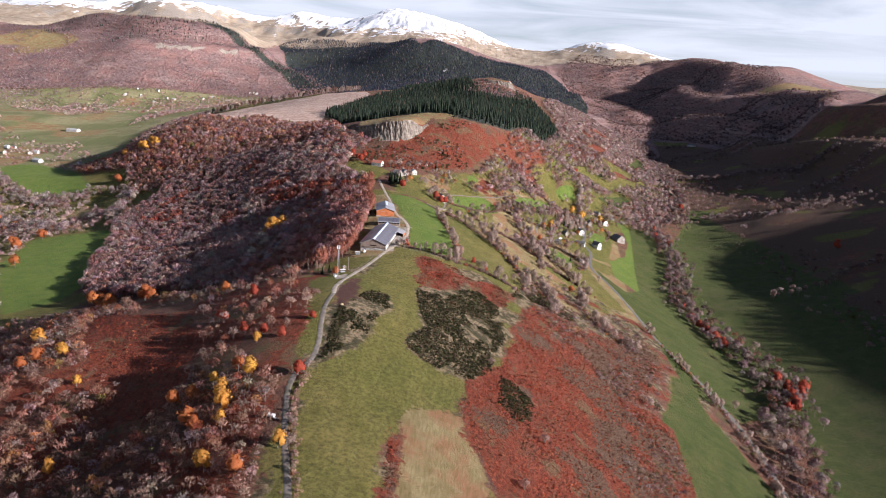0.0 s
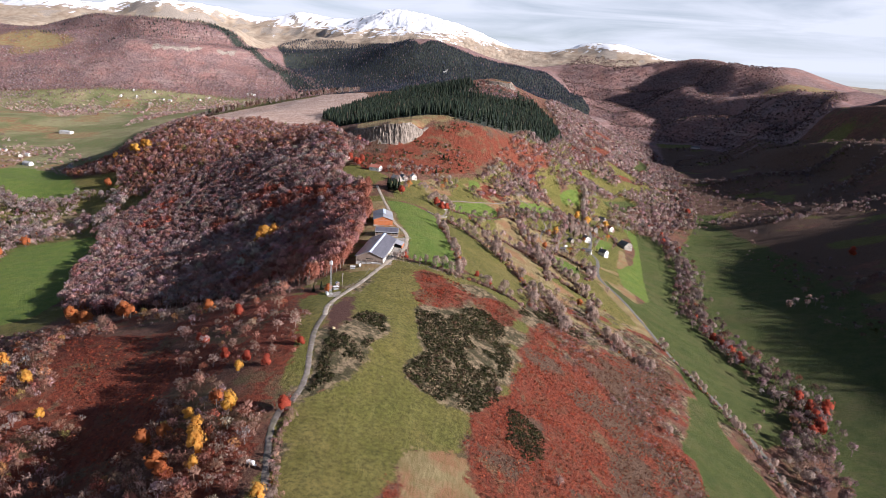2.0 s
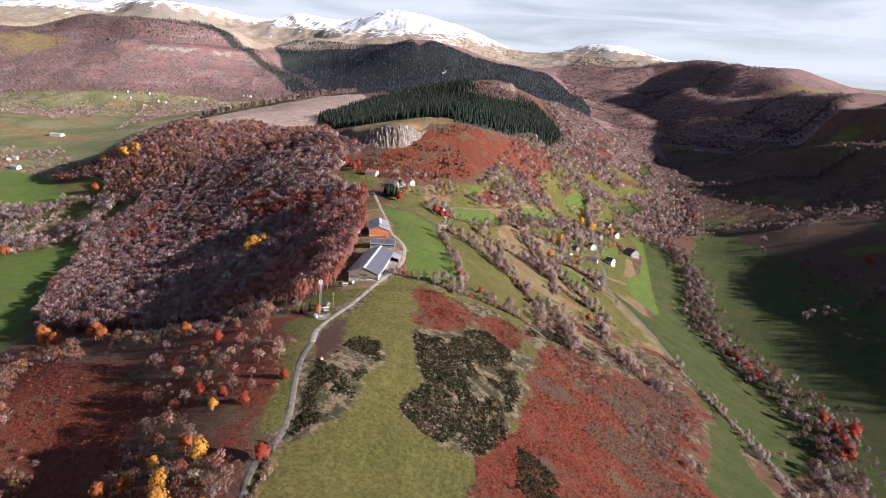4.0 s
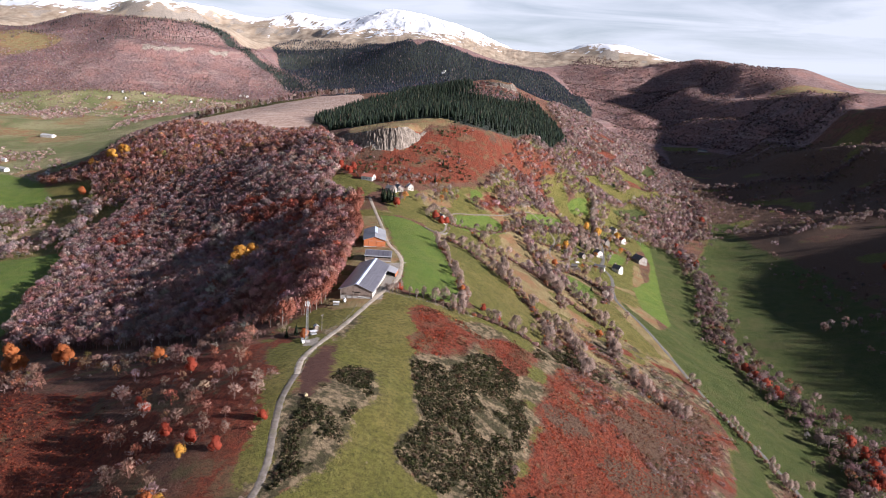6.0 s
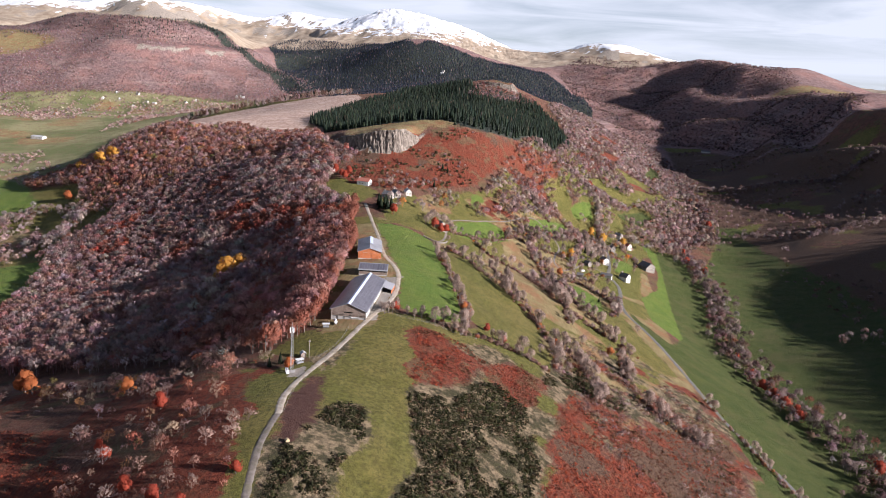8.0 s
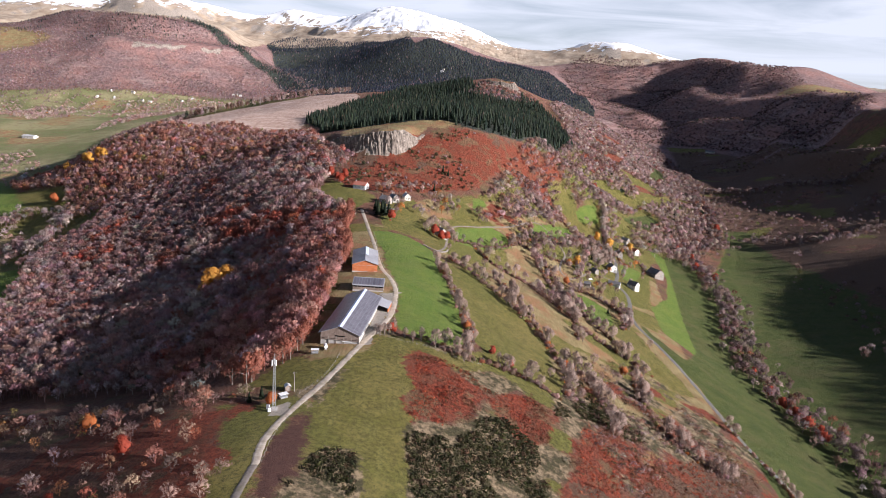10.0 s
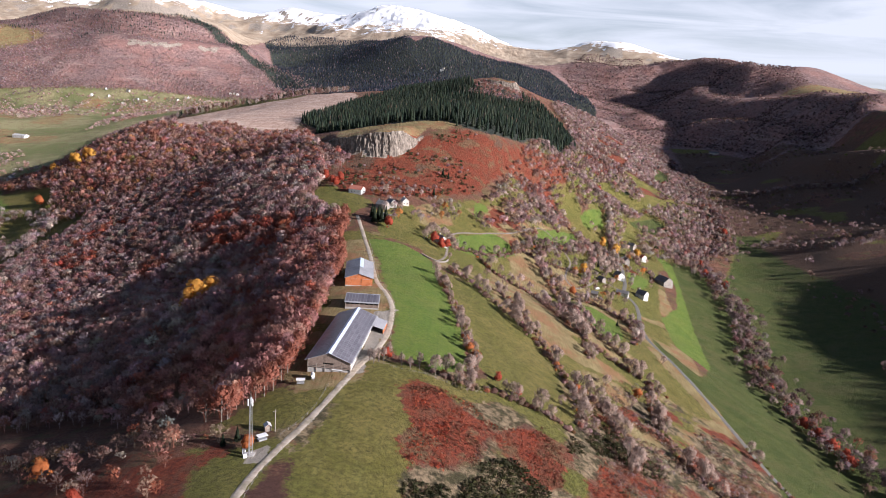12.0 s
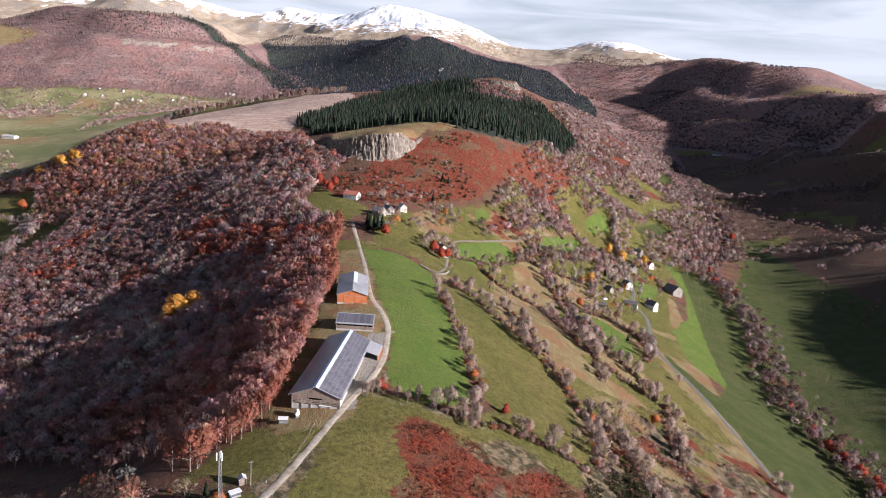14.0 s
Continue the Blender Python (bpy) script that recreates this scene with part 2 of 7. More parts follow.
MEADOW = {
    "ridge": [(-26, 509), (-14, 496), (-11, 459), (-13, 428), (-10, 398), (-4, 377), (-11, 361), (-15, 351), (-12, 345), (-5, 339), (2, 334),
              (11, 334), (19, 331), (15, 312), (4, 312), (-4, 311), (-11, 296), (-15, 280), (-17, 270), (-17, 247), (-16, 226), (-8, 100),
              (-40, 100), (-43, 218), (-53, 258), (-57, 288), (-56, 309), (-45, 320), (-35, 335), (-34, 354), (-26, 381), (-29, 404),
              (-41, 398), (-45, 380), (-50, 395), (-48, 431), (-39, 474)],
    "second field": [(-8, 697), (7, 678), (27, 668), (38, 648), (51, 631), (60, 611), (65, 570), (65, 527), (63, 507), (51, 504), (43, 516),
                     (29, 522), (16, 531), (13, 569), (6, 602), (0, 645)],
    "above the lane": [(143, 712), (162, 720), (170, 685), (182, 654), (186, 633), (175, 632), (160, 636), (152, 653), (141, 676)],
    "below the lane": [(181, 786), (185, 748), (196, 708), (220, 700), (251, 695), (258, 635), (270, 600), (284, 575), (262, 510), (236, 480), (225, 560), (220, 580),
                       (206, 600), (199, 625), (195, 664), (182, 695), (177, 738)],
    "hillside pasture": [(193, 521), (205, 499), (206, 463), (212, 435), (216, 407), (223, 388), (215, 300), (170, 250), (130, 250), (154, 347), (156, 363), (156, 387),
                         (160, 411), (150, 411), (174, 462)],
    "road side": [(-85, 431), (-62, 424), (-57, 400), (-57, 340), (-61, 322), (-66, 330), (-70, 385)],
    "wood edge": [(-80, 448), (-74, 462), (-66, 476), (-51, 478), (-45, 476), (-46, 460), (-51, 447), (-55, 440), (-64, 442)],
    "valley strip": [(-510, 1100), (-479, 1114), (-425, 1069), (-411, 1012), (-472, 1035), (-503, 1046)],
    "house field": [(-130, 855), (-118, 894), (-98, 872), (-66, 841), (-82, 797), (-104, 813)],
    "hamlet": [(-50, 750), (-30, 745), (-8, 740), (0, 790), (-5, 850), (20, 900), (-30, 860), (-60, 820)],
    "village": [(150, 840), (175, 800), (190, 840), (215, 860), (235, 920), (250, 1000), (225, 1010), (190, 960), (160, 900)],
    "under the wall": [(20, 800), (60, 850), (70, 800), (50, 740), (20, 715), (3, 720), (8, 770)],
    "east side": [(296, 640), (330, 560), (420, 500), (900, 400), (1100, 1000), (1000, 1600), (800, 2300), (680, 2300), (590, 1900), (470, 1320),
                  (420, 1180), (330, 1000), (302, 800)],
    "valley head": [(640, 2000), (700, 1950), (800, 2200), (790, 2350), (700, 2400)],
    "west valley": [(-1467, 2306), (-1124, 2079), (-932, 2266), (-832, 1743), (-906, 1620), (-1038, 1710), (-1174, 1839)],
    "far west valley": [(-1900, 2300), (-1500, 2250), (-1250, 2520), (-900, 2640), (-620, 2660), (-560, 2480), (-640, 2250), (-800, 2100), (-900, 1700),
                        (-700, 1420), (-640, 1200), (-520, 1030), (-450, 900), (-350, 500), (-320, 100), (-900, 0), (-1500, 900)],
    "low pasture": [(240, 100), (700, 100), (900, 400), (420, 500), (330, 560), (300, 520), (262, 400)],
    "alp": [(260, 2250), (330, 2330), (400, 2280), (330, 2180)],
}
DRY = {
    "old hay": [(-10, 294), (-2, 296), (5, 300), (16, 302), (20, 291), (23, 280), (27, 267), (29, 262), (28, 240), (20, 150), (-6, 150), (-10, 229), (-9, 240), (-8, 260), (-12, 279)],
    "cattle pasture": [(42, 792), (76, 788), (81, 660), (102, 640), (126, 633), (114, 620), (90, 617), (76, 627), (61, 633), (46, 640), (35, 664)],
    "slope strip": [(93, 562), (110, 559), (121, 550), (109, 531), (98, 538), (89, 542)],
    "slope strip two": [(95, 480), (120, 470), (135, 490), (112, 505)],
    "bluff top": [(-135, 1092), (-89, 1092), (-20, 1088), (12, 1080), (-6, 1066), (-28, 1062), (-34, 1044), (-46, 1012), (-60, 990), (-84, 986), (-106, 991), (-128, 1016)],
    "hamlet terraces": [(-29, 859), (-15, 883), (9, 869), (-19, 814)],
    "hedge strip": [(62, 835), (84, 812), (96, 700), (84, 625), (60, 640), (70, 720)],
    "felled wood": [(-639, 1882), (-571, 1908), (-466, 1979), (-388, 2064), (-360, 2450), (-209, 1862), (-242, 1556), (-238, 1358), (-227, 1216), (-258, 1224), (-334, 1288), (-397, 1260), (-450, 1310)],
}
BRACKEN = {
    "slope": [(71, 492), (83, 472), (78, 436), (92, 436), (105, 426), (117, 419), (123, 411), (113, 375), (96, 302), (80, 200), (40, 180), (31, 256), (29, 263), (23, 280),
              (16, 302), (16, 318), (25, 352), (38, 368), (47, 410)],
    "top corner": [(-14, 493), (0, 493), (10, 484), (23, 475), (10, 443), (-7, 432), (-12, 438)],
    "patch": [(23, 475), (44, 490), (54, 479), (46, 451), (30, 448)],
    "strip": [(-16, 272), (-11, 273), (-9, 259), (-10, 240), (-10, 200), (-16, 200), (-16, 247)],
    "under the bluff": [(-115, 1012), (-39, 1030), (-3, 1060), (49, 1076), (98, 1136), (141, 1182), (220, 1356), (160, 1149), (58, 1008), (25, 942), (-20, 898), (-61, 857), (-105, 872), (-106, 941)],
    "east hill": [(240, 1460), (300, 1650), (330, 1900), (400, 2100), (480, 2050), (420, 1800), (330, 1520), (260, 1400)],
    "by the beeches": [(-112, 435), (-94, 427), (-71, 385), (-70, 330), (-82, 340), (-95, 384)],
    "clearing": [(-221, 430), (-154, 400), (-127, 365), (-118, 304), (-135, 275), (-157, 305), (-154, 333), (-198, 367)],
    "heath": [(123, 411), (145, 440), (176, 500), (190, 540), (160, 540), (120, 500), (85, 470), (92, 436)],
    "low heath": [(123, 411), (150, 411), (156, 387), (156, 340), (130, 250), (80, 200), (96, 302), (113, 375)],
}
SCRUB = {
    "by the road": [(-55, 360), (-45, 377), (-41, 398), (-28, 404), (-26, 380), (-34, 354), (-35, 337), (-46, 322), (-53, 315), (-54, 336)],
    "slope": [(-7, 432), (7, 439), (30, 458), (42, 447), (45, 409), (34, 371), (27, 347), (20, 337), (8, 335), (-5, 339), (-12, 345), (-15, 351), (-11, 361), (-4, 377), (-10, 398), (-12, 428)],
    "gorse": [(37, 357), (45, 356), (58, 358), (55, 326), (44, 315), (36, 323)],
    "lower": [(54, 479), (71, 492), (95, 500), (110, 510), (90, 540), (60, 500)],
}
SOIL = {
    "turned earth": [(-50, 424), (-45, 395), (-48, 362), (-55, 361), (-57, 389), (-55, 418)],
    "yard": [(-60, 472), (-61, 494), (-36, 494), (-31, 502), (-35, 485), (-43, 477)],
    "farm yard": [(-60, 556), (-34, 555), (-30, 600), (-38, 615), (-60, 612)],
    "back yard": [(-62, 650), (-48, 650), (-62, 735), (-74, 730)],
}
GRAVEL = {
    "barn side": [(-39, 488), (-35, 490), (-29, 520), (-28, 560), (-24, 575), (-36, 566), (-37, 548), (-38, 520)],
    "mast foot": [(-64, 428), (-58, 430), (-57, 423), (-60, 418), (-65, 421)],
    "hamlet yard": [(-60, 800), (-52, 800), (-46, 812), (-54, 816)],
    "upper yard": [(-92, 783), (-80, 782), (-78, 790), (-90, 792)],
}
WOODS = {
    "beech wood": [(-104, 800), (-89, 790), (-80, 702), (-64, 600), (-64, 544), (-65, 508), (-66, 490), (-72, 468), (-80, 452), (-92, 466), (-105, 476), (-142, 489), (-173, 499), (-232, 525),
                   (-285, 558), (-325, 598), (-335, 620), (-372, 700), (-405, 810), (-420, 900), (-400, 960), (-411, 1012), (-335, 1060), (-230, 1010), (-140, 960), (-122, 890), (-132, 850)],
    "north wood": [(-411, 1000), (-470, 1030), (-500, 1090), (-520, 1130), (-640, 1190), (-690, 1290), (-640, 1420), (-560, 1560), (-470, 1320), (-397, 1262), (-334, 1290), (-258, 1226),
                   (-227, 1216), (-190, 1150), (-165, 1060), (-140, 1010), (-125, 950), (-230, 990), (-335, 1050)],
    "flank wood": [(-560, 1560), (-640, 1420), (-690, 1500), (-740, 1700), (-730, 1900), (-660, 1960), (-600, 1920), (-639, 1882), (-520, 1560), (-450, 1330), (-470, 1320)],
    "rough wood": [(-70, 430), (-66, 380), (-66, 320), (-70, 290), (-62, 250), (-58, 180), (-70, 60), (-300, 60), (-330, 300), (-345, 500), (-250, 492), (-173, 472), (-118, 458), (-95, 446)],
}
PLANTATION = [(-238, 1358), (-214, 1728), (-147, 1906), (-80, 2250), (20, 2250), (60, 1970), (190, 1960), (224, 1968), (258, 1839), (235, 1480), (180, 1370), (98, 1140), (49, 1084),
              (-3, 1070), (-38, 1078), (-81, 1082), (-122, 1078), (-175, 1150), (-200, 1290)]
RANGE_FOREST = [(-640, 2860), (-420, 2660), (-330, 2480), (-150, 2330), (60, 2280), (300, 2420), (420, 2420), (520, 2600), (560, 2900), (500, 3250), (420, 3420), (250, 3330), (100, 3260),
                (-60, 3330), (-250, 3480), (-500, 3640), (-800, 3700), (-860, 3560), (-720, 3200)]
ROADS = {
    "ridge_road": (1.9, [(-75, 800), (-65, 756), (-60, 731), (-52, 690), (-45, 647), (-38, 613), (-33, 599), (-28, 577), (-27, 557), (-27, 540), (-29, 523), (-34, 504), (-38, 489), (-44, 466), (-50, 444), (-57, 421), (-60, 400), (-59, 382)]),
    "farm_track": (1.8, [(-59, 382), (-60, 361), (-59, 345), (-57, 324), (-58, 313), (-62, 303), (-63, 288), (-60, 270), (-56, 251), (-51, 233), (-48, 222), (-42, 150)]),
    "village_lane": (2.8, [(248, 1090), (235, 1060), (218, 1033), (205, 972), (195, 921), (187, 882), (191, 864), (188, 838), (181, 809), (175, 766), (178, 724), (185, 687), (190, 668), (195, 641), (197, 620), (199, 594),
                           (211, 559), (224, 524), (230, 490), (231, 441), (229, 403), (220, 300)]),
    "side_lane": (1.3, [(186, 890), (162, 890), (142, 860), (124, 841), (120, 850), (123, 874), (132, 905), (113, 962), (68, 902), (37, 868), (8, 828), (4, 787), (0, 736), (-6, 711)]),
}


def inside(outline, x, y):
    hit = np.zeros(x.shape, bool)
    n = len(outline)
    for k in range(n):
        (xa, ya), (xb, yb) = outline[k], outline[(k + 1) % n]
        if ya != yb:
            hit ^= ((ya > y) != (yb > y)) & (x < (xb - xa) * (y - ya) / (yb - ya) + xa)
    return hit


def any_inside(outlines, x, y, ragged=0.0, seed=1):
    if ragged:
        x, y = x + ragged * waves(x, y, 14, seed, 3), y + ragged * waves(x, y, 14, seed + 7, 3)
    hit = np.zeros(x.shape, bool)
    for outline in outlines.values():
        hit |= inside(outline, x, y)
    return hit


def near_line(line, x, y):
    """Distance from a polyline, in plan."""
    best = np.full(x.shape, 1e9)
    for (xa, ya), (xb, yb) in zip(line[:-1], line[1:]):
        t = np.clip(((x - xa) * (xb - xa) + (y - ya) * (yb - ya)) / ((xb - xa) ** 2 + (yb - ya) ** 2), 0, 1)
        best = np.minimum(best, np.hypot(x - xa - t * (xb - xa), y - ya - t * (yb - ya)))
    return best


def on_road(x, y, margin):
    hit = np.zeros(x.shape, bool)
    for width, line in ROADS.values():
        hit |= near_line(line, x, y) < width / 2 + margin
    return hit


# ---------------------------------------------------------------- materials
class Nodes:
    """Short hand for a node material."""

    def __init__(self, name, rough=0.85):
        self.mat = bpy.data.materials.new(name)
        self.mat.use_nodes = True
        self.tree = self.mat.node_tree
        self.out = self.tree.nodes["Principled BSDF"]
        self.out.inputs["Roughness"].default_value = rough
        self.out.inputs["Specular IOR Level"].default_value = 0.25
        self.place = self.tree.nodes.new("ShaderNodeTexCoord").outputs["Object"]

    def put(self, value, socket):
        if isinstance(value, (int, float)):
            socket.default_value = value
        elif isinstance(value, (tuple, list)):
            socket.default_value = (*value, 1) if len(value) == 3 and socket.type == "RGBA" else value
        else:
            self.tree.links.new(value, socket)

    def noise(self, scale, detail=4, rough=0.6, stretch=None):
        n = self.tree.nodes.new("ShaderNodeTexNoise")
        n.inputs["Scale"].default_value, n.inputs["Detail"].default_value, n.inputs["Roughness"].default_value = scale, detail, rough
        place = self.place
        if stretch:
            m = self.tree.nodes.new("ShaderNodeMapping")
            m.inputs["Scale"].default_value = stretch
            self.tree.links.new(place, m.inputs["Vector"])
            place = m.outputs[0]
        self.tree.links.new(place, n.inputs["Vector"])
        return n.outputs["Fac"]

    def span(self, value, a, b, c=0.0, d=1.0):
        n = self.tree.nodes.new("ShaderNodeMapRange")
        self.put(value, n.inputs["Value"])
        for key, v in (("From Min", a), ("From Max", b), ("To Min", c), ("To Max", d)):
            n.inputs[key].default_value = v
        return n.outputs[0]

    def mix(self, factor, a, b, kind="MIX"):
        n = self.tree.nodes.new("ShaderNodeMix")
        n.data_type, n.blend_type = "RGBA", kind
        self.put(factor, n.inputs["Factor"])
        self.put(a, n.inputs["A"])
        self.put(b, n.inputs["B"])
        return n.outputs["Result"]

    def math(self, kind, a, b=0.0):
        n = self.tree.nodes.new("ShaderNodeMath")
        n.operation = kind
        self.put(a, n.inputs[0])
        self.put(b, n.inputs[1])
        return n.outputs[0]

    def attribute(self, name):
        n = self.tree.nodes.new("ShaderNodeAttribute")
        n.attribute_name = name
        s = self.tree.nodes.new("ShaderNodeSeparateColor")
        self.tree.links.new(n.outputs["Color"], s.inputs[0])
        return (*s.outputs, n.outputs["Alpha"], n.outputs["Color"])

    def random(self):
        return self.tree.nodes.new("ShaderNodeObjectInfo").outputs["Random"]

    def bump(self, height, distance, strength=0.7):
        n = self.tree.nodes.new("ShaderNodeBump")
        n.inputs["Strength"].default_value, n.inputs["Distance"].default_value = strength, distance
        self.tree.links.new(height, n.inputs["Height"])
        self.tree.links.new(n.outputs[0], self.out.inputs["Normal"])

    def done(self, color, **other):
        self.put(color, self.out.inputs["Base Color"])
        for key, v in other.items():
            self.put(v, self.out.inputs[key.replace("_", " ").title()])
        return self.mat


def turf_material():
    n = Nodes("turf", 0.95)
    lush, meadow, dry, bracken, _ = n.attribute("cover")
    scrub, soil, rock, snow, _ = n.attribute("cover_two")
    felled, gravelly, mauve, heather, _ = n.attribute("cover_three")
    alp, forest, pale, deep, _ = n.attribute("cover_four")
    wide, mid, fine, tuft = n.noise(0.012, 4), n.noise(0.09, 5), n.noise(0.55, 5, 0.65), n.noise(2.2, 4, 0.8)
    grain = n.span(n.mix(0.5, fine, tuft), 0.3, 0.7)
    ragged = n.span(n.noise(0.22, 7, 0.72), 0.3, 0.7, -0.42, 0.42)
    blotch = n.noise(0.035, 6, 0.7)
    speck = n.noise(1.1, 4, 0.75)
    streak = n.noise(0.30, 4, 0.65, (1, 0.13, 1))

    def edge(mask, give=1.0, at=0.5):
        return n.span(n.math("ADD", mask, n.math("MULTIPLY", ragged, give)), at - 0.1, at + 0.1)
    litter = n.mix(n.span(mid, 0.35, 0.65), (0.095, 0.042, 0.030), (0.20, 0.080, 0.050))
    litter = n.mix(n.math("MULTIPLY", n.span(speck, 0.48, 0.68), 0.65), litter, (0.25, 0.17, 0.11))
    litter = n.mix(n.span(fine, 0.32, 0.5, 0.6, 0.0), litter, (0.045, 0.024, 0.018))
    litter = n.mix(n.span(blotch, 0.52, 0.62, 0, 0.6), litter, (0.11, 0.105, 0.04))
    field = n.mix(n.span(mid, 0.36, 0.66), (0.155, 0.140, 0.028), (0.245, 0.200, 0.058))
    field = n.mix(n.span(wide, 0.42, 0.62), field, n.mix(grain, (0.115, 0.124, 0.021), (0.180, 0.170, 0.038)))
    field = n.mix(n.span(blotch, 0.50, 0.64, 0, 0.55), field, (0.27, 0.21, 0.070))
    field = n.mix(n.span(streak, 0.5, 0.66, 0, 0.45), field, (0.25, 0.222, 0.068))
    field = n.mix(n.span(grain, 0.2, 0.66, 0.9, 0.0), field, (0.046, 0.048, 0.013))
    field = n.mix(n.span(speck, 0.58, 0.66, 0, 0.7), field, (0.055, 0.046, 0.020))
    rich = n.mix(n.span(mid, 0.35, 0.65), (0.110, 0.176, 0.026), (0.165, 0.215, 0.036))
    rich = n.mix(n.span(blotch, 0.5, 0.64, 0, 0.5), rich, (0.165, 0.185, 0.046))
    rich = n.mix(n.span(grain, 0.2, 0.62, 0.65, 0.0), rich, (0.045, 0.082, 0.016))
    rich = n.mix(n.span(n.noise(0.35, 3, 0.5, (1, 0.06, 1)), 0.5, 0.7, 0, 0.4), rich, (0.155, 0.19, 0.046))
    # valley grass with weak, grazing sun worked into its colour
    dimmed_turf = n.mix(n.span(mid, 0.35, 0.65), (0.058, 0.080, 0.016), (0.092, 0.106, 0.026))
    dimmed_turf = n.mix(n.span(blotch, 0.48, 0.62, 0, 0.6), dimmed_turf, (0.115, 0.105, 0.038))
    dimmed_turf = n.mix(n.span(grain, 0.2, 0.62, 0.6, 0.0), dimmed_turf, (0.026, 0.038, 0.010))
    hay = n.mix(n.span(mid, 0.35, 0.62), (0.23, 0.165, 0.075), (0.33, 0.26, 0.13))
    hay = n.mix(n.span(n.noise(0.05, 3), 0.48, 0.62), hay, (0.30, 0.155, 0.08))
    hay = n.mix(n.span(n.noise(0.9, 3, 0.6, (1, 0.12, 1)), 0.4, 0.7, 0, 0.6), hay, (0.145, 0.125, 0.042))
    fern = n.mix(n.span(fine, 0.3, 0.7), (0.085, 0.020, 0.012), (0.30, 0.070, 0.032))
    fern = n.mix(n.span(mid, 0.5, 0.7, 0, 0.75), fern, (0.135, 0.068, 0.036))
    fern = n.mix(n.span(blotch, 0.55, 0.60, 0, 0.75), fern, n.mix(grain, (0.07, 0.055, 0.025), (0.24, 0.165, 0.09)))
    fern = n.mix(n.span(streak, 0.54, 0.62, 0, 0.5), fern, (0.17, 0.075, 0.045))
    # dark specks painted as shadow between the fern tufts
    fern = n.mix(n.span(tuft, 0.35, 0.5, 0.7, 0), fern, (0.05, 0.018, 0.013))
    brush = n.mix(n.span(n.noise(0.16, 5, 0.7), 0.44, 0.56), (0.075, 0.066, 0.030), (0.33, 0.245, 0.15))
    brush = n.mix(n.span(fine, 0.35, 0.6, 0.75, 0), brush, (0.045, 0.036, 0.020))
    earth = n.mix(grain, (0.060, 0.026, 0.020), (0.115, 0.056, 0.042))
    stone = n.mix(n.span(n.noise(0.5, 6, 0.7, (1, 1, 0.25)), 0.35, 0.65), (0.16, 0.13, 0.11), (0.46, 0.40, 0.33))
    white = n.mix(n.span(fine, 0.3, 0.8), (0.80, 0.82, 0.86), (0.88, 0.89, 0.91))
    slash = n.mix(n.span(n.noise(0.22, 5, 0.7, (1, 0.25, 1)), 0.38, 0.62), (0.36, 0.235, 0.185), (0.55, 0.40, 0.32))
    slash = n.mix(n.span(n.noise(0.11, 4, 0.6, (0.12, 1, 1)), 0.52, 0.60, 0, 0.65), slash, (0.64, 0.51, 0.43))
    slash = n.mix(n.span(speck, 0.56, 0.64, 0, 0.7), slash, (0.19, 0.115, 0.085))
    grit = n.mix(grain, (0.24, 0.21, 0.18), (0.42, 0.38, 0.33))
    floor = n.mix(n.span(n.noise(0.11, 6, 0.8), 0.38, 0.62), (0.105, 0.064, 0.062), (0.29, 0.195, 0.18))
    floor = n.mix(n.span(wide, 0.42, 0.62, 0, 0.5), floor, (0.31, 0.155, 0.125))
    floor = n.mix(n.span(n.noise(0.02, 5, 0.6, (0.25, 0.25, 3)), 0.57, 0.66, 0, 0.35), floor, (0.38, 0.29, 0.25))
    pasture = n.mix(n.span(n.noise(0.008, 5, 0.6), 0.42, 0.58), (0.15, 0.165, 0.062), (0.27, 0.245, 0.125))
    pasture = n.mix(n.span(n.noise(0.05, 6, 0.7), 0.5, 0.6, 0, 0.6), pasture, (0.20, 0.15, 0.08))
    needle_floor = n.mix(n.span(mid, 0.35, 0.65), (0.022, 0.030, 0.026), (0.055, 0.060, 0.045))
    ling = n.mix(n.span(fine, 0.3, 0.7), (0.070, 0.040, 0.026), (0.165, 0.095, 0.060))
    bents = n.mix(n.span(n.noise(0.02, 7, 0.65), 0.36, 0.64), (0.27, 0.20, 0.14), (0.46, 0.375, 0.28))
    drift = n.span(n.math("ADD", snow, n.span(n.noise(0.022, 8, 0.68, (1, 1, 2.5)), 0.3, 0.7, -0.5, 0.44)), 0.47, 0.55)
    color = n.mix(edge(mauve, 1.0), litter, floor)
    for mask, tone, give, at in ((forest, needle_floor, 0.8, 0.45), (meadow, field, 0.9, 0.36), (pale, pasture, 0.8, 0.45), (dry, hay, 0.9, 0.42), (scrub, brush, 0.9, 0.42), (bracken, fern, 1.0, 0.5), (lush, rich, 0.5, 0.46), (deep, dimmed_turf, 0.5, 0.46),
                                 (heather, ling, 1.0, 0.5), (felled, slash, 0.8, 0.45), (soil, earth, 0.9, 0.5), (gravelly, grit, 0.8, 0.5), (alp, bents, 1.0, 0.45), (rock, stone, 1.0, 0.5)):
        color = n.mix(edge(mask, give, at), color, tone)
    color = n.mix(drift, color, white)
    n.bump(n.math("ADD", n.math("ADD", fine, n.math("MULTIPLY", speck, 0.7)), n.math("MULTIPLY", tuft, 0.35)), 1.3, 1.0)
    return n.done(color)


# ---------------------------------------------------------------- the ground
def steps(*spans):
    """Grid lines with spacings that vary along an axis: (start, end, spacing at start, spacing at end)."""
    out = []
    for a, b, da, db in spans:
        v = a
        while v < b:
            out.append(v)
            v += da + (db - da) * (v - a) / (b - a)
    out.append(spans[-1][1])
    return np.array(out)


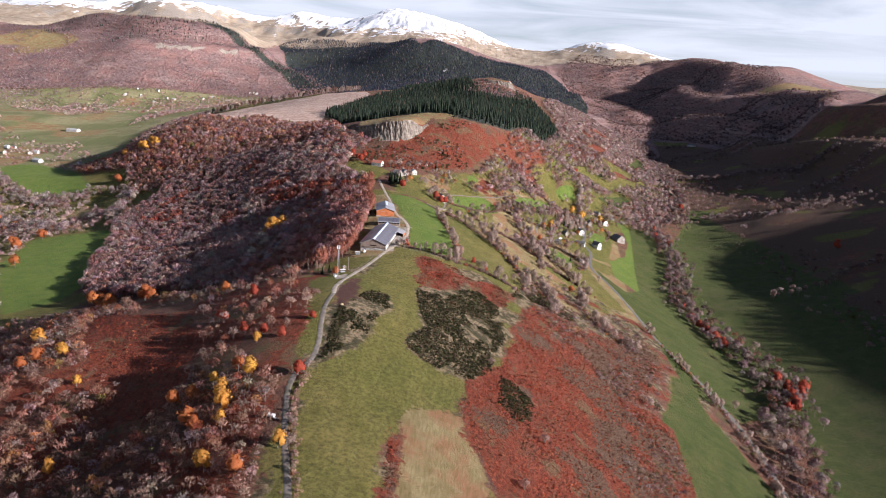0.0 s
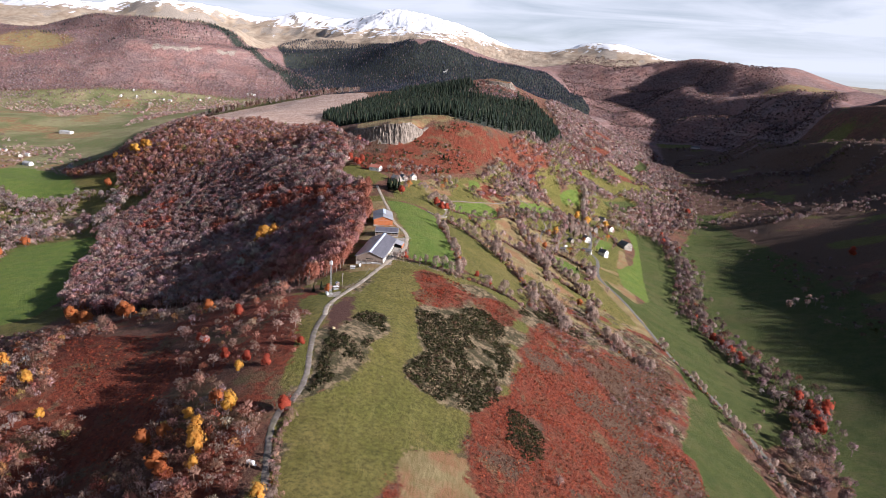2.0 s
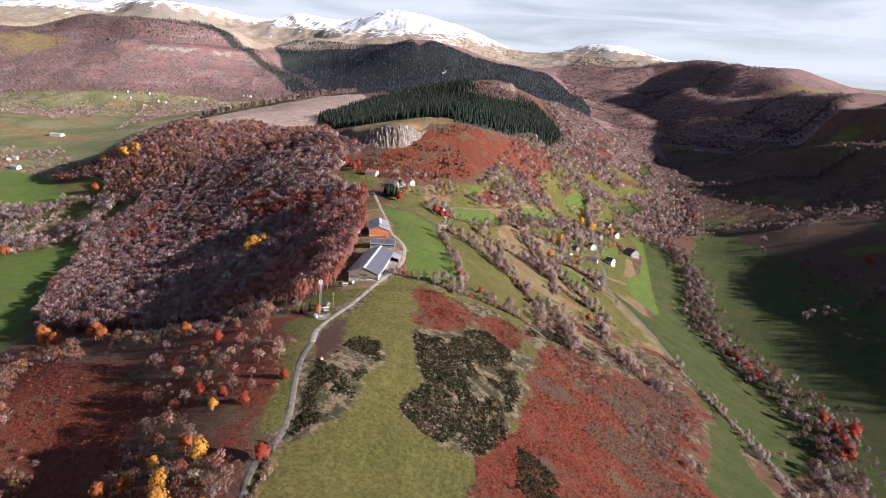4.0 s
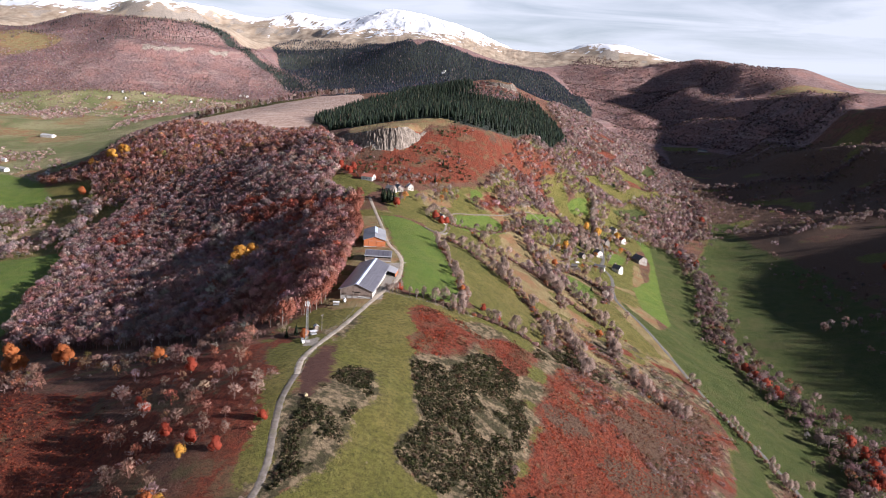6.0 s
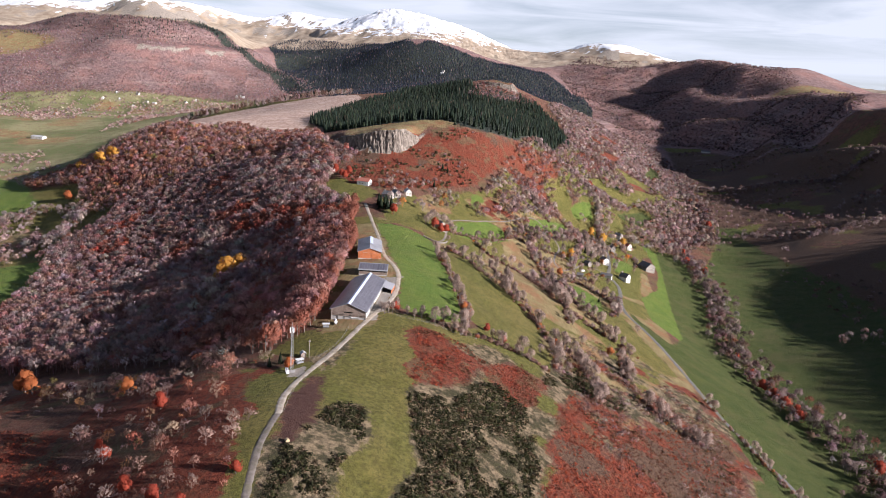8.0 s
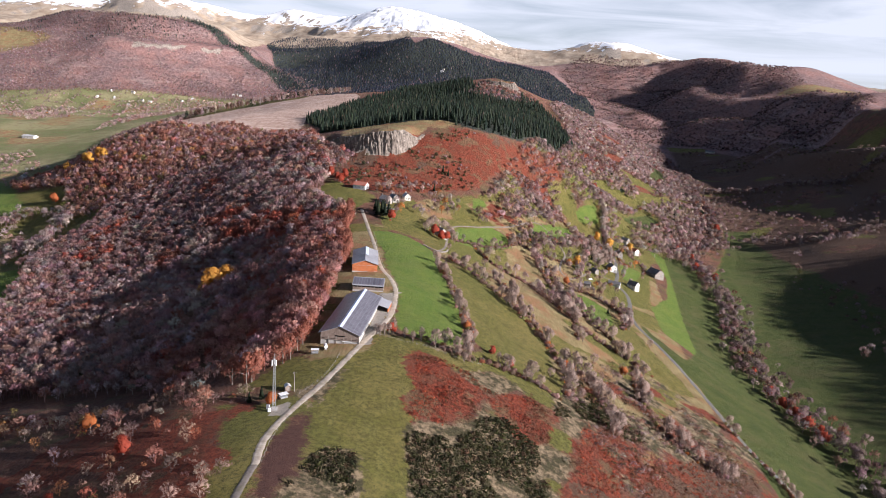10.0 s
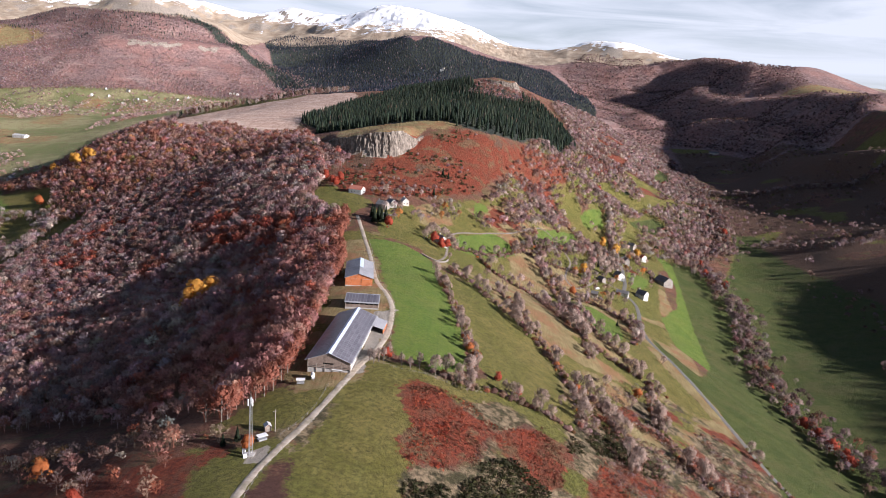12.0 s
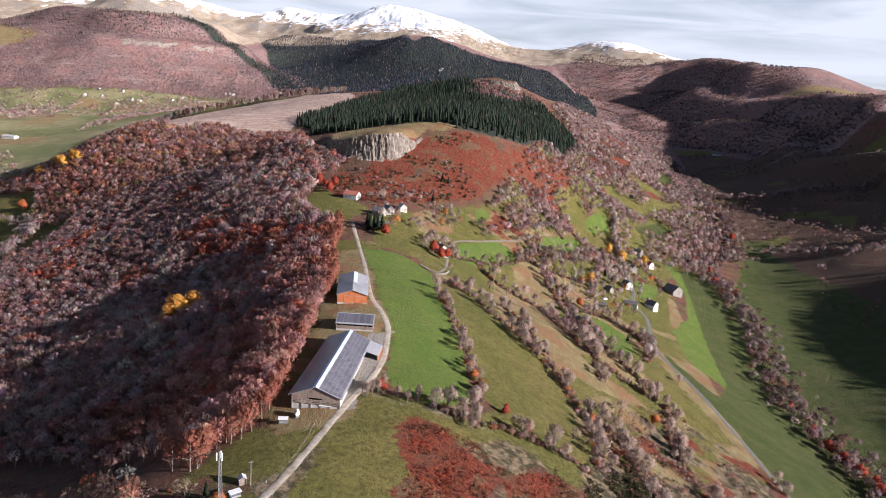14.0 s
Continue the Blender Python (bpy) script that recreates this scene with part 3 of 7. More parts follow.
def mesh_of(name, co, faces, corners, smooth=False):
    """A mesh from arrays of places and of faces that all have the same number of corners."""
    me = bpy.data.meshes.new(name)
    me.vertices.add(len(co))
    me.vertices.foreach_set("co", np.asarray(co, np.float32).ravel())
    faces = np.asarray(faces, np.int32)
    me.loops.add(faces.size)
    me.loops.foreach_set("vertex_index", faces.ravel())
    me.polygons.add(len(faces))
    me.polygons.foreach_set("loop_start", np.arange(0, faces.size, corners, dtype=np.int32))
    me.update(calc_edges=True)
    if smooth:
        me.polygons.foreach_set("use_smooth", np.ones(len(faces), bool))
    return me


def paint(me, name, rgba):
    layer = me.color_attributes.new(name, "FLOAT_COLOR", "POINT")
    layer.data.foreach_set("color", np.asarray(rgba, np.float32).ravel())


def grid_faces(ny, nx):
    i = np.arange(nx * ny).reshape(ny, nx)
    return np.stack([i[:-1, :-1], i[:-1, 1:], i[1:, 1:], i[1:, :-1]], -1).reshape(-1, 4)


def soft_edge(mask):
    """A mask with its border spread over a few steps of the sheet."""
    m = mask.astype(float)
    for _ in range(2):
        m[1:-1] = (m[:-2] + 2 * m[1:-1] + m[2:]) / 4
        m[:, 1:-1] = (m[:, :-2] + 2 * m[:, 1:-1] + m[:, 2:]) / 4
    return m


def build_ground():
    gx = steps((-3600, -700, 60, 12), (-700, -240, 12, 3.8), (-240, 300, 3.1, 2.9), (300, 800, 3.0, 14), (800, 3600, 13, 60))
    gy = steps((-900, 200, 40, 6), (200, 720, 2.8, 3.1), (720, 1300, 3.2, 7.5), (1300, 2600, 7.5, 14), (2600, 4900, 15, 24))
    x, y = np.meshgrid(gx, gy)
    z = land(x, y)
    me = mesh_of("ground", np.stack([x, y, z], -1).reshape(-1, 3), grid_faces(len(gy), len(gx)), 4, True)
    far = y > 2500
    wobble = waves(x, y, 260, 21, 5)
    steep = np.hypot(np.gradient(z, axis=1) / np.maximum(np.gradient(x, axis=1), 1e-3), np.gradient(z, axis=0) / np.maximum(np.gradient(y, axis=0), 1e-3))
    lush = any_inside(LUSH, x, y, 1.5)
    meadow = any_inside(MEADOW, x, y, 1.5, 2) & ~lush
    dry = any_inside(DRY, x, y, 2, 3)
    bracken = any_inside(BRACKEN, x, y, 7, 4)
    bracken &= ~inside(DRY["bluff top"], x, y)
    scrub = any_inside(SCRUB, x, y, 3, 5)
    soil = inside(SOIL["turned earth"], x, y)
    dry |= any_inside(SOIL, x, y, 1, 6) & ~soil
    # rough grass, dead fern and thorn where nothing else grows on the ridge
    near = inside([(-61, -500), (220, -500), (215, 600), (150, 640), (62, 520), (-30, 505), (-61, 470)], x, y) & ~(lush | meadow | dry | bracken | scrub | soil)
    mixed = waves(x, y, 17, 39, 4, 0.6)
    meadow |= near & (mixed > 0.0) & (x < 60)
    scrub |= near & (mixed <= 0.0) & (x < 60)
    bracken |= near & (mixed > 0.12) & (x >= 60)
    scrub |= near & (mixed < -0.08) & (x >= 60)
    # grass of the western valley, of the strip along the stream and round the farm
    foot = np.interp(x, [-2500, -1486, -1166, -777, -500], [2440, 2470, 2585, 2700, 2700])   # where the mountain woods begin
    open_west = (x < -300) & (y > 450) & (y < foot) & ~any_inside(WOODS, x, y, 3) & ~inside(DRY["felled wood"], x, y)
    banks = inside([(200, 500), (310, 500), (310, 640), (300, 760), (330, 900), (350, 1060), (330, 1100), (300, 1090), (230, 760), (200, 700)], x, y)
    farm = inside([(-66, 484), (-24, 484), (-24, 620), (-50, 760), (-84, 760), (-66, 600)], x, y)
    meadow |= (open_west | banks | (farm & (mixed > -0.05))) & ~(lush | dry | soil)
    dry |= farm & (mixed <= -0.05) & ~lush
    bracken |= inside(WOODS["rough wood"], x, y) & (waves(x, y, 26, 48, 4) > -0.12) & (x < -66)
    damp = inside(MEADOW["below the lane"], x, y) | inside(MEADOW["hillside pasture"], x, y) | banks
    lush |= damp & (waves(x, y, 34, 47, 4) > 0.15)
    # the deep green pastures of the valley bottom, darkened for the grazing sun there
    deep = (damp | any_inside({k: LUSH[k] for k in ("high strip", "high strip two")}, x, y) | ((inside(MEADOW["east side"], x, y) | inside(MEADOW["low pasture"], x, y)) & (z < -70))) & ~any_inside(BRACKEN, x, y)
    meadow &= ~lush
    verge = inside([(-70, 300), (-50, 300), (-50, 480), (-85, 450), (-75, 400)], x, y) & ~soil
    meadow |= verge & (mixed > 0.05)
    # the valley of many small fields, the open alps, the east flank with its heath
    plots = waves(np.round(x / 62 + 0.2 * y / 62) * 62, np.round(y / 75) * 75, 60, 31, 1)
    bocage = inside(MEADOW["far west valley"], x, y)
    dry |= bocage & (plots > 0.55)
    # rough grass between the hedges of the east slope
    rough = inside([(20, 510), (75, 520), (130, 560), (190, 600), (200, 700), (240, 900), (270, 1080), (180, 1120), (90, 1000), (0, 900), (-30, 760), (0, 700), (60, 620)], x, y)
    tuss = waves(x, y, 38, 37, 4)
    upper = inside([(20, 850), (110, 1150), (195, 1385), (245, 1560), (480, 1560), (430, 1330), (330, 1200), (300, 1080), (240, 1000), (170, 900), (60, 860)], x, y) & ~bracken
    meadow |= upper & (tuss > -0.1) & ~lush
    bracken |= upper & (tuss < -0.3) & ~lush
    meadow |= rough & (tuss > np.where(x > 60, 0.06, -0.22)) & ~lush
    dry |= rough & (tuss <= np.where(x > 60, 0.06, -0.22)) & ~lush & ~meadow
    east = inside(MEADOW["east side"], x, y)
    heath = (east | inside(MEADOW["low pasture"], x, y)) & (waves(x, y, 70, 33, 5, 0.7) > -0.22) & (z > -76)
    meadow &= ~heath
    alps = far & ((y > 3560) | ((x < -560) & ((z + 18 * wobble > 322) | ((x > -1200) & (x < -880) & (y > 3215)))) | ((x > -650) & (x < 450) & (y > 3230) & (z + 40 * wobble > 322)))
    dry |= (far & (x > 1150) & (y < 2750) & (z + 60 * wobble > 175)) | (east & (z + 90 * wobble > 120))
    dry |= far & (np.hypot((x + 1720) / 190, (y - 2900) / 130) + 1.6 * waves(x, y, 70, 35, 4) < 0.8)
    mauve = far & ~(alps | dry | bracken | meadow | lush)
    mauve |= (y > 1900) & (x > 420) & ~(meadow | lush | dry)
    gully = waves(x, y, 120, 41, 5, 0.62)
    crest = np.where(np.abs(x + 300) < 750, 372, np.where(x < 350, np.where(y < 3400, 372, 420), 350))
    fall = (z + 70 * gully + 25 * waves(x, y, 45, 42, 3) - crest) / 90 + 0.5
    snow = np.where((y > 3300) | ((x < -1000) & (x > -1500) & (z > 325)), np.clip(fall, 0, 1), 0)
    rock = ((snow > 0.4) & (gully < -0.42)) | (far & (z > 300) & (steep > 0.62) & (waves(x, y, 60, 43, 3) > -0.1))
    rock |= far & (x < -880) & (x > -1180) & (np.abs(z - 196 - 14 * wobble) < 7) & (waves(x, y, 40, 44, 3) > -0.15)
    felled = inside(DRY["felled wood"], x, y)
    gravelly = any_inside(GRAVEL, x, y, 1, 9)
    d, side = behind(CLIFF, x, y)
    rock |= (d > -2) & (d < 8) & (side > 3)
    d, side = behind(BUTTE, x, y)
    rock |= (d > -4) & (d < 10) & (side > 3)
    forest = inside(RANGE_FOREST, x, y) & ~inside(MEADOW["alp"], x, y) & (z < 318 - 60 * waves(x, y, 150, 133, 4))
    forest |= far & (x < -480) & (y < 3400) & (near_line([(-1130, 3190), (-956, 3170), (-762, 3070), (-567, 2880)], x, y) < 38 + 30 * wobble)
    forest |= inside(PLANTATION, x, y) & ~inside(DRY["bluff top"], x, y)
    lush, meadow, dry, bracken, scrub, soil, felled, alps, mauve, forest = (soft_edge(v) for v in (lush, meadow & ~dry, dry, bracken, scrub, soil, felled, alps, mauve, forest))
    paint(me, "cover", np.stack([lush, meadow, dry, bracken], -1))
    paint(me, "cover_three", np.stack([felled, gravelly, mauve, soft_edge((heath & (waves(x, y, 45, 46, 3) > -0.35)) | ((inside(BRACKEN["heath"], x, y) | inside(BRACKEN["low heath"], x, y) | inside(BRACKEN["slope"], x, y)) & (waves(x, y, 24, 49, 4) > 0.35 - 0.5 * ease(70, 120, x))) | (inside(BRACKEN["under the bluff"], x, y) & (waves(x, y, 30, 50, 4) > 0.3)))], -1))
    paint(me, "cover_two", np.stack([scrub, soil, rock, snow * ~rock], -1))
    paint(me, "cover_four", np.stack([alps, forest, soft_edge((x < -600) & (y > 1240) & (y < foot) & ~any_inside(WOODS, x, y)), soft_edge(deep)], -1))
    me.materials.append(turf_material())
    return tagged(new("ground", me), kind="structure")


ground = build_ground()


# ---------------------------------------------------------------- roads
def road_material(name, a, b):
    n = Nodes(name, 0.9)
    tone = n.mix(n.span(n.noise(0.5, 5, 0.7), 0.35, 0.65), a, b)
    tone = n.mix(n.span(n.noise(0.15, 4), 0.5, 0.65, 0, 0.5), tone, (0.13, 0.12, 0.06))
    n.bump(n.noise(4, 4), 0.05)
    return n.done(tone)


def smooth_line(line, step):
    """A polyline drawn out into even, rounded steps."""
    p = np.array(line, float)
    s = np.r_[0, np.cumsum(np.hypot(*np.diff(p, axis=0).T))]
    m = np.gradient(p, s, axis=0)
    t = np.linspace(0, s[-1], max(2, int(s[-1] / step)))
    k = np.clip(np.searchsorted(s, t, side="right") - 1, 0, len(s) - 2)
    h = (s[k + 1] - s[k])[:, None]
    u = ((t - s[k]) / h[:, 0])[:, None]
    return (2 * u ** 3 - 3 * u ** 2 + 1) * p[k] + (u ** 3 - 2 * u ** 2 + u) * h * m[k] + (3 * u ** 2 - 2 * u ** 3) * p[k + 1] + (u ** 3 - u ** 2) * h * m[k + 1]


def build_road(name, width, line, material):
    p = smooth_line(line, 1.5)
    d = np.gradient(p, axis=0)
    side = np.stack([-d[:, 1], d[:, 0]], -1) / np.hypot(d[:, 0], d[:, 1])[:, None]
    rng = np.random.default_rng(len(line))
    across = []
    for k, (f, drop) in enumerate(((-0.85, -0.25), (-0.5, 0), (-0.2, 0.02), (0.2, 0.02), (0.5, 0), (0.85, -0.25))):
        q = p + side * width * f * (1 + 0.10 * rng.standard_normal(len(p)))[:, None]
        across.append(np.c_[q, land(q[:, 0], q[:, 1]) + 0.17 + drop])
    co = np.stack(across, 1)
    me = mesh_of(name, co.reshape(-1, 3), grid_faces(len(p), 6), 4, True)
    me.materials.append(material)
    return tagged(new(name, me), kind="structure")


gravel = road_material("pale gravel", (0.31, 0.255, 0.20), (0.47, 0.405, 0.33))
tarmac = road_material("worn tarmac", (0.075, 0.072, 0.07), (0.14, 0.132, 0.125))
stony = road_material("stony track", (0.12, 0.10, 0.085), (0.22, 0.19, 0.165))
for road_name, paving in (("ridge_road", gravel), ("farm_track", stony), ("village_lane", tarmac), ("side_lane", stony)):
    build_road(road_name, *ROADS[road_name], paving)



# ---------------------------------------------------------------- trees
def tris_between(a, b, wa, rng):
    """Thin blades from places a to places b, wa wide at a."""
    d = b - a
    s = np.cross(d, rng.standard_normal(d.shape))
    s /= np.linalg.norm(s, axis=1)[:, None] + 1e-9
    co = np.stack([a - s * wa, a + s * wa, b], 1).reshape(-1, 3)
    return co, np.arange(len(co)).reshape(-1, 3)


def joined(*pieces):
    co, tri, base = [], [], 0
    for c, t in pieces:
        co.append(c)
        tri.append(t + base)
        base += len(c)
    return np.concatenate(co), np.concatenate(tri)


def stem(a, b, ra, rb, sides=5):
    """A tapered round stem from a to b."""
    a, b = np.array(a, float), np.array(b, float)
    d = (b - a) / np.linalg.norm(b - a)
    u = np.cross(d, (0.31, 0.95, 0.05))
    u /= np.linalg.norm(u)
    v = np.cross(d, u)
    ang = np.arange(sides) * 2 * np.pi / sides
    ring = np.cos(ang)[:, None] * u + np.sin(ang)[:, None] * v
    co = np.r_[a + ring * ra, b + ring * rb]
    k = np.arange(sides)
    j = (k + 1) % sides
    return co, np.r_[np.c_[k, j, j + sides], np.c_[k, j + sides, k + sides]]


def trunk_shape(rng, height, clear, limbs, spread):
    """Trunk with forking limbs, for a tree of the given height."""
    lean = rng.uniform(-0.04, 0.04, 2) * height
    fork = np.array([lean[0], lean[1], clear * height])
    pieces = [stem((0, 0, -0.6), fork, 0.026 * height, 0.017 * height, 6),
              stem(fork, (lean[0] * 1.5, lean[1] * 1.5, 0.82 * height), 0.016 * height, 0.004 * height, 4)]
    for k in range(limbs):
        a = 2 * math.pi * (k + rng.uniform(-0.3, 0.3)) / limbs
        start = fork * (1, 1, rng.uniform(0.85, 1.5))
        end = start + np.array([math.cos(a) * spread, math.sin(a) * spread, rng.uniform(0.5, 1.1) * spread]) * height * rng.uniform(0.6, 1.0)
        pieces.append(stem(start, end, 0.010 * height, 0.003 * height, 3))
    return joined(*pieces)


def leaf_crown(rng, n, height=1.0, wide=0.34, low=0.2, size=0.085):
    """Leafy crown: many small leaf clusters on uneven lobes, with gaps."""
    lobes = 9
    hub = rng.standard_normal((lobes, 3))
    hub /= np.linalg.norm(hub, axis=1)[:, None]
    mid = (1 + low) / 2
    hub = hub * (wide * 0.58, wide * 0.58, (1 - low) * 0.30) + (0, 0, mid)
    hub[0] = (0, 0, 1 - (1 - low) * 0.28)
    radius = rng.uniform(0.42, 0.66, lobes) * wide
    k = rng.integers(0, lobes, n)
    d = rng.standard_normal((n, 3))
    d /= np.linalg.norm(d, axis=1)[:, None]
    c = hub[k] + d * (radius[k] * rng.uniform(0.55, 1.1, n) ** 0.5)[:, None]
    u = np.cross(d, rng.standard_normal((n, 3)))
    u /= np.linalg.norm(u, axis=1)[:, None]
    v = np.cross(d, u) + d * rng.uniform(-0.7, 0.7, n)[:, None]
    s = (size * rng.uniform(0.6, 1.35, n))[:, None]
    co = np.stack([c - u * s - v * s * 0.5, c + u * s - v * s * 0.5, c + v * s], 1).reshape(-1, 3)
    return co * height, np.arange(3 * n).reshape(-1, 3)


def needle_crown(rng, layers=7, sides=9, wide=0.17):
    """Spruce: skirts of drooping boughs, ragged at the hem."""
    pieces = []
    for k in range(layers):
        f = k / layers
        top, hem, r = 0.10 + f * 0.9 + 1.35 / layers, 0.06 + f * 0.90, wide * (1 - f) ** 0.85 + 0.012
        ang = np.arange(2 * sides) * math.pi / sides + rng.uniform(0, 1)
        reach = np.where(np.arange(2 * sides) % 2, 0.62, 1.0) * r * rng.uniform(0.8, 1.15, 2 * sides)
        ring = np.c_[np.cos(ang) * reach, np.sin(ang) * reach, hem + 0.05 * rng.random(2 * sides)]
        co = np.r_[[(0, 0, min(top, 1.0))], ring]
        j = np.arange(2 * sides)
        pieces.append((co, np.c_[np.zeros(2 * sides, int), 1 + j, 1 + (j + 1) % (2 * sides)]))
    return joined(*pieces)


def bark_material():
    n = Nodes("bark", 0.95)
    tone = n.mix(n.noise(1.2, 5, 0.7, (1, 1, 0.2)), (0.10, 0.080, 0.066), (0.27, 0.235, 0.20))
    n.bump(n.noise(5, 3), 0.05)
    return n.done(tone)


def see_through(n, tone, share, weave, open_share):
    """Leaves and fine twigs let part of the light through to their other side, and between them."""
    glow, both = n.tree.nodes.new("ShaderNodeBsdfTranslucent"), n.tree.nodes.new("ShaderNodeMixShader")
    mat = n.done(tone)
    n.put(tone, glow.inputs["Color"])
    both.inputs[0].default_value = share
    n.tree.links.new(n.out.outputs[0], both.inputs[1])
    n.tree.links.new(glow.outputs[0], both.inputs[2])
    gap, air = n.tree.nodes.new("ShaderNodeMixShader"), n.tree.nodes.new("ShaderNodeBsdfTransparent")
    at = 0.5 + (open_share - 0.5) * 0.26
    n.put(n.span(n.noise(weave, 4, 0.8, (1, 1, 0.5)), at - 0.02, at + 0.02), gap.inputs[0])
    n.tree.links.new(air.outputs[0], gap.inputs[1])
    n.tree.links.new(both.outputs[0], gap.inputs[2])
    n.tree.links.new(gap.outputs[0], n.tree.nodes["Material Output"].inputs["Surface"])
    return mat


def foliage_material(name, open_share=0.46):
    """Leaves and twigs; the tree's own tone comes from the mesh."""
    n = Nodes(name, 0.8)
    *_, tone = n.attribute("tone")
    tone = n.mix(n.span(n.noise(0.55, 4, 0.7), 0.35, 0.65), n.mix(0.45, tone, (0.6, 0.56, 0.54), "MULTIPLY"), tone)
    # dark flecks painted for the shaded gaps between twigs
    tone = n.mix(n.span(n.noise(2.6, 4, 0.8, (1, 1, 0.45)), 0.40, 0.56, 0.2, 0), tone, n.mix(1.0, tone, (0.36, 0.32, 0.32), "MULTIPLY"))
    n.bump(n.noise(1.5, 4, 0.75, (1, 1, 0.5)), 0.5, 0.7)
    return see_through(n, tone, 0.5, 3.1, open_share)


def tree_tone_material(name, a, b, c, open_share=0.4):
    """For trees that stand alone: a tone that varies from tree to tree."""
    n = Nodes(name, 0.8)
    pick = n.random()
    tone = n.mix(n.span(pick, 0.1, 0.9), a, b)
    tone = n.mix(n.span(n.noise(0.8, 4), 0.35, 0.7), tone, c)
    # the same painted shade between twigs, finer for crowns one metre high
    tone = n.mix(n.span(n.noise(22, 4, 0.8, (1, 1, 0.45)), 0.40, 0.56, 0.35, 0), tone, n.mix(1.0, tone, (0.36, 0.32, 0.32), "MULTIPLY"))
    return see_through(n, tone, 0.55, 28, open_share)


BARK, WOOD_TONE, NEEDLE_TONE = bark_material(), foliage_material("woodland crowns"), foliage_material("needles of the woods", 0.1)


def scatter(outline, gap, seed, jitter=0.9):
    """Places strewn over an outline, about gap apart."""
    rng = np.random.default_rng(seed)
    p = np.array(outline, float)
    (xa, ya), (xb, yb) = p.min(0), p.max(0)
    x, y = np.meshgrid(np.arange(xa, xb, gap), np.arange(ya, yb, gap))
    x = (x + (np.arange(x.shape[0]) % 2)[:, None] * gap / 2 + rng.uniform(-0.5, 0.5, x.shape) * gap * jitter).ravel()
    y = (y + rng.uniform(-0.5, 0.5, y.shape) * gap * jitter).ravel()
    keep = inside(outline, x, y)
    return x[keep], y[keep]


def along(line, gap, width, seed):
    """Places strewn along a line."""
    rng = np.random.default_rng(seed)
    p = smooth_line(line, 1.0)
    p = p[rng.random(len(p)) < 1.0 / gap]
    p = p + rng.standard_normal(p.shape) * width / 2
    return p[:, 0], p[:, 1]


def open_ground(x, y, margin=1.5):
    """True where no field, road, yard or pond of grass forbids a tree."""
    kept = ~on_road(x, y, margin)
    for group in (LUSH, SOIL):
        kept &= ~any_inside(group, x, y)
    for key in ("ridge", "second field", "below the lane", "hillside pasture", "wood edge", "house field", "above the lane"):
        kept &= ~inside(MEADOW[key], x, y)
    kept &= ~inside(DRY["old hay"], x, y) & ~inside(DRY["felled wood"], x, y)
    kept &= ~inside([(-64, 484), (-26, 484), (-26, 660), (-66, 660)], x, y)
    return kept


def outward(shape, soft=0.72):
    """Turns the faces of a crown outwards and rounds its shading, as the mass of fine twigs rounds it."""
    co, tri = shape
    tri = tri.copy()
    low, high = co.min(0), co.max(0)
    centre = (low + high) / 2 * (1, 1, 0.85)
    out = (co - centre) / np.maximum(high - low, 1e-6)
    face = np.cross(co[tri[:, 1]] - co[tri[:, 0]], co[tri[:, 2]] - co[tri[:, 0]])
    face /= np.linalg.norm(face, axis=1)[:, None] + 1e-9
    wrong = (face * out[tri].mean(1)).sum(1) < 0
    tri[wrong] = tri[wrong][:, ::-1]
    face[wrong] *= -1
    out /= np.linalg.norm(out, axis=1)[:, None] + 1e-9
    flat = np.zeros(co.shape)
    for k in range(3):
        flat[tri[:, k]] += face
    flat /= np.linalg.norm(flat, axis=1)[:, None] + 1e-9
    normal = out * soft + flat * (1 - soft)
    return co, tri, normal / (np.linalg.norm(normal, axis=1)[:, None] + 1e-9)


def set_normals(me, normal):
    layer = me.attributes.new("custom_normal", "FLOAT_VECTOR", "POINT")
    layer.data.foreach_set("vector", np.asarray(normal, np.float32).ravel())


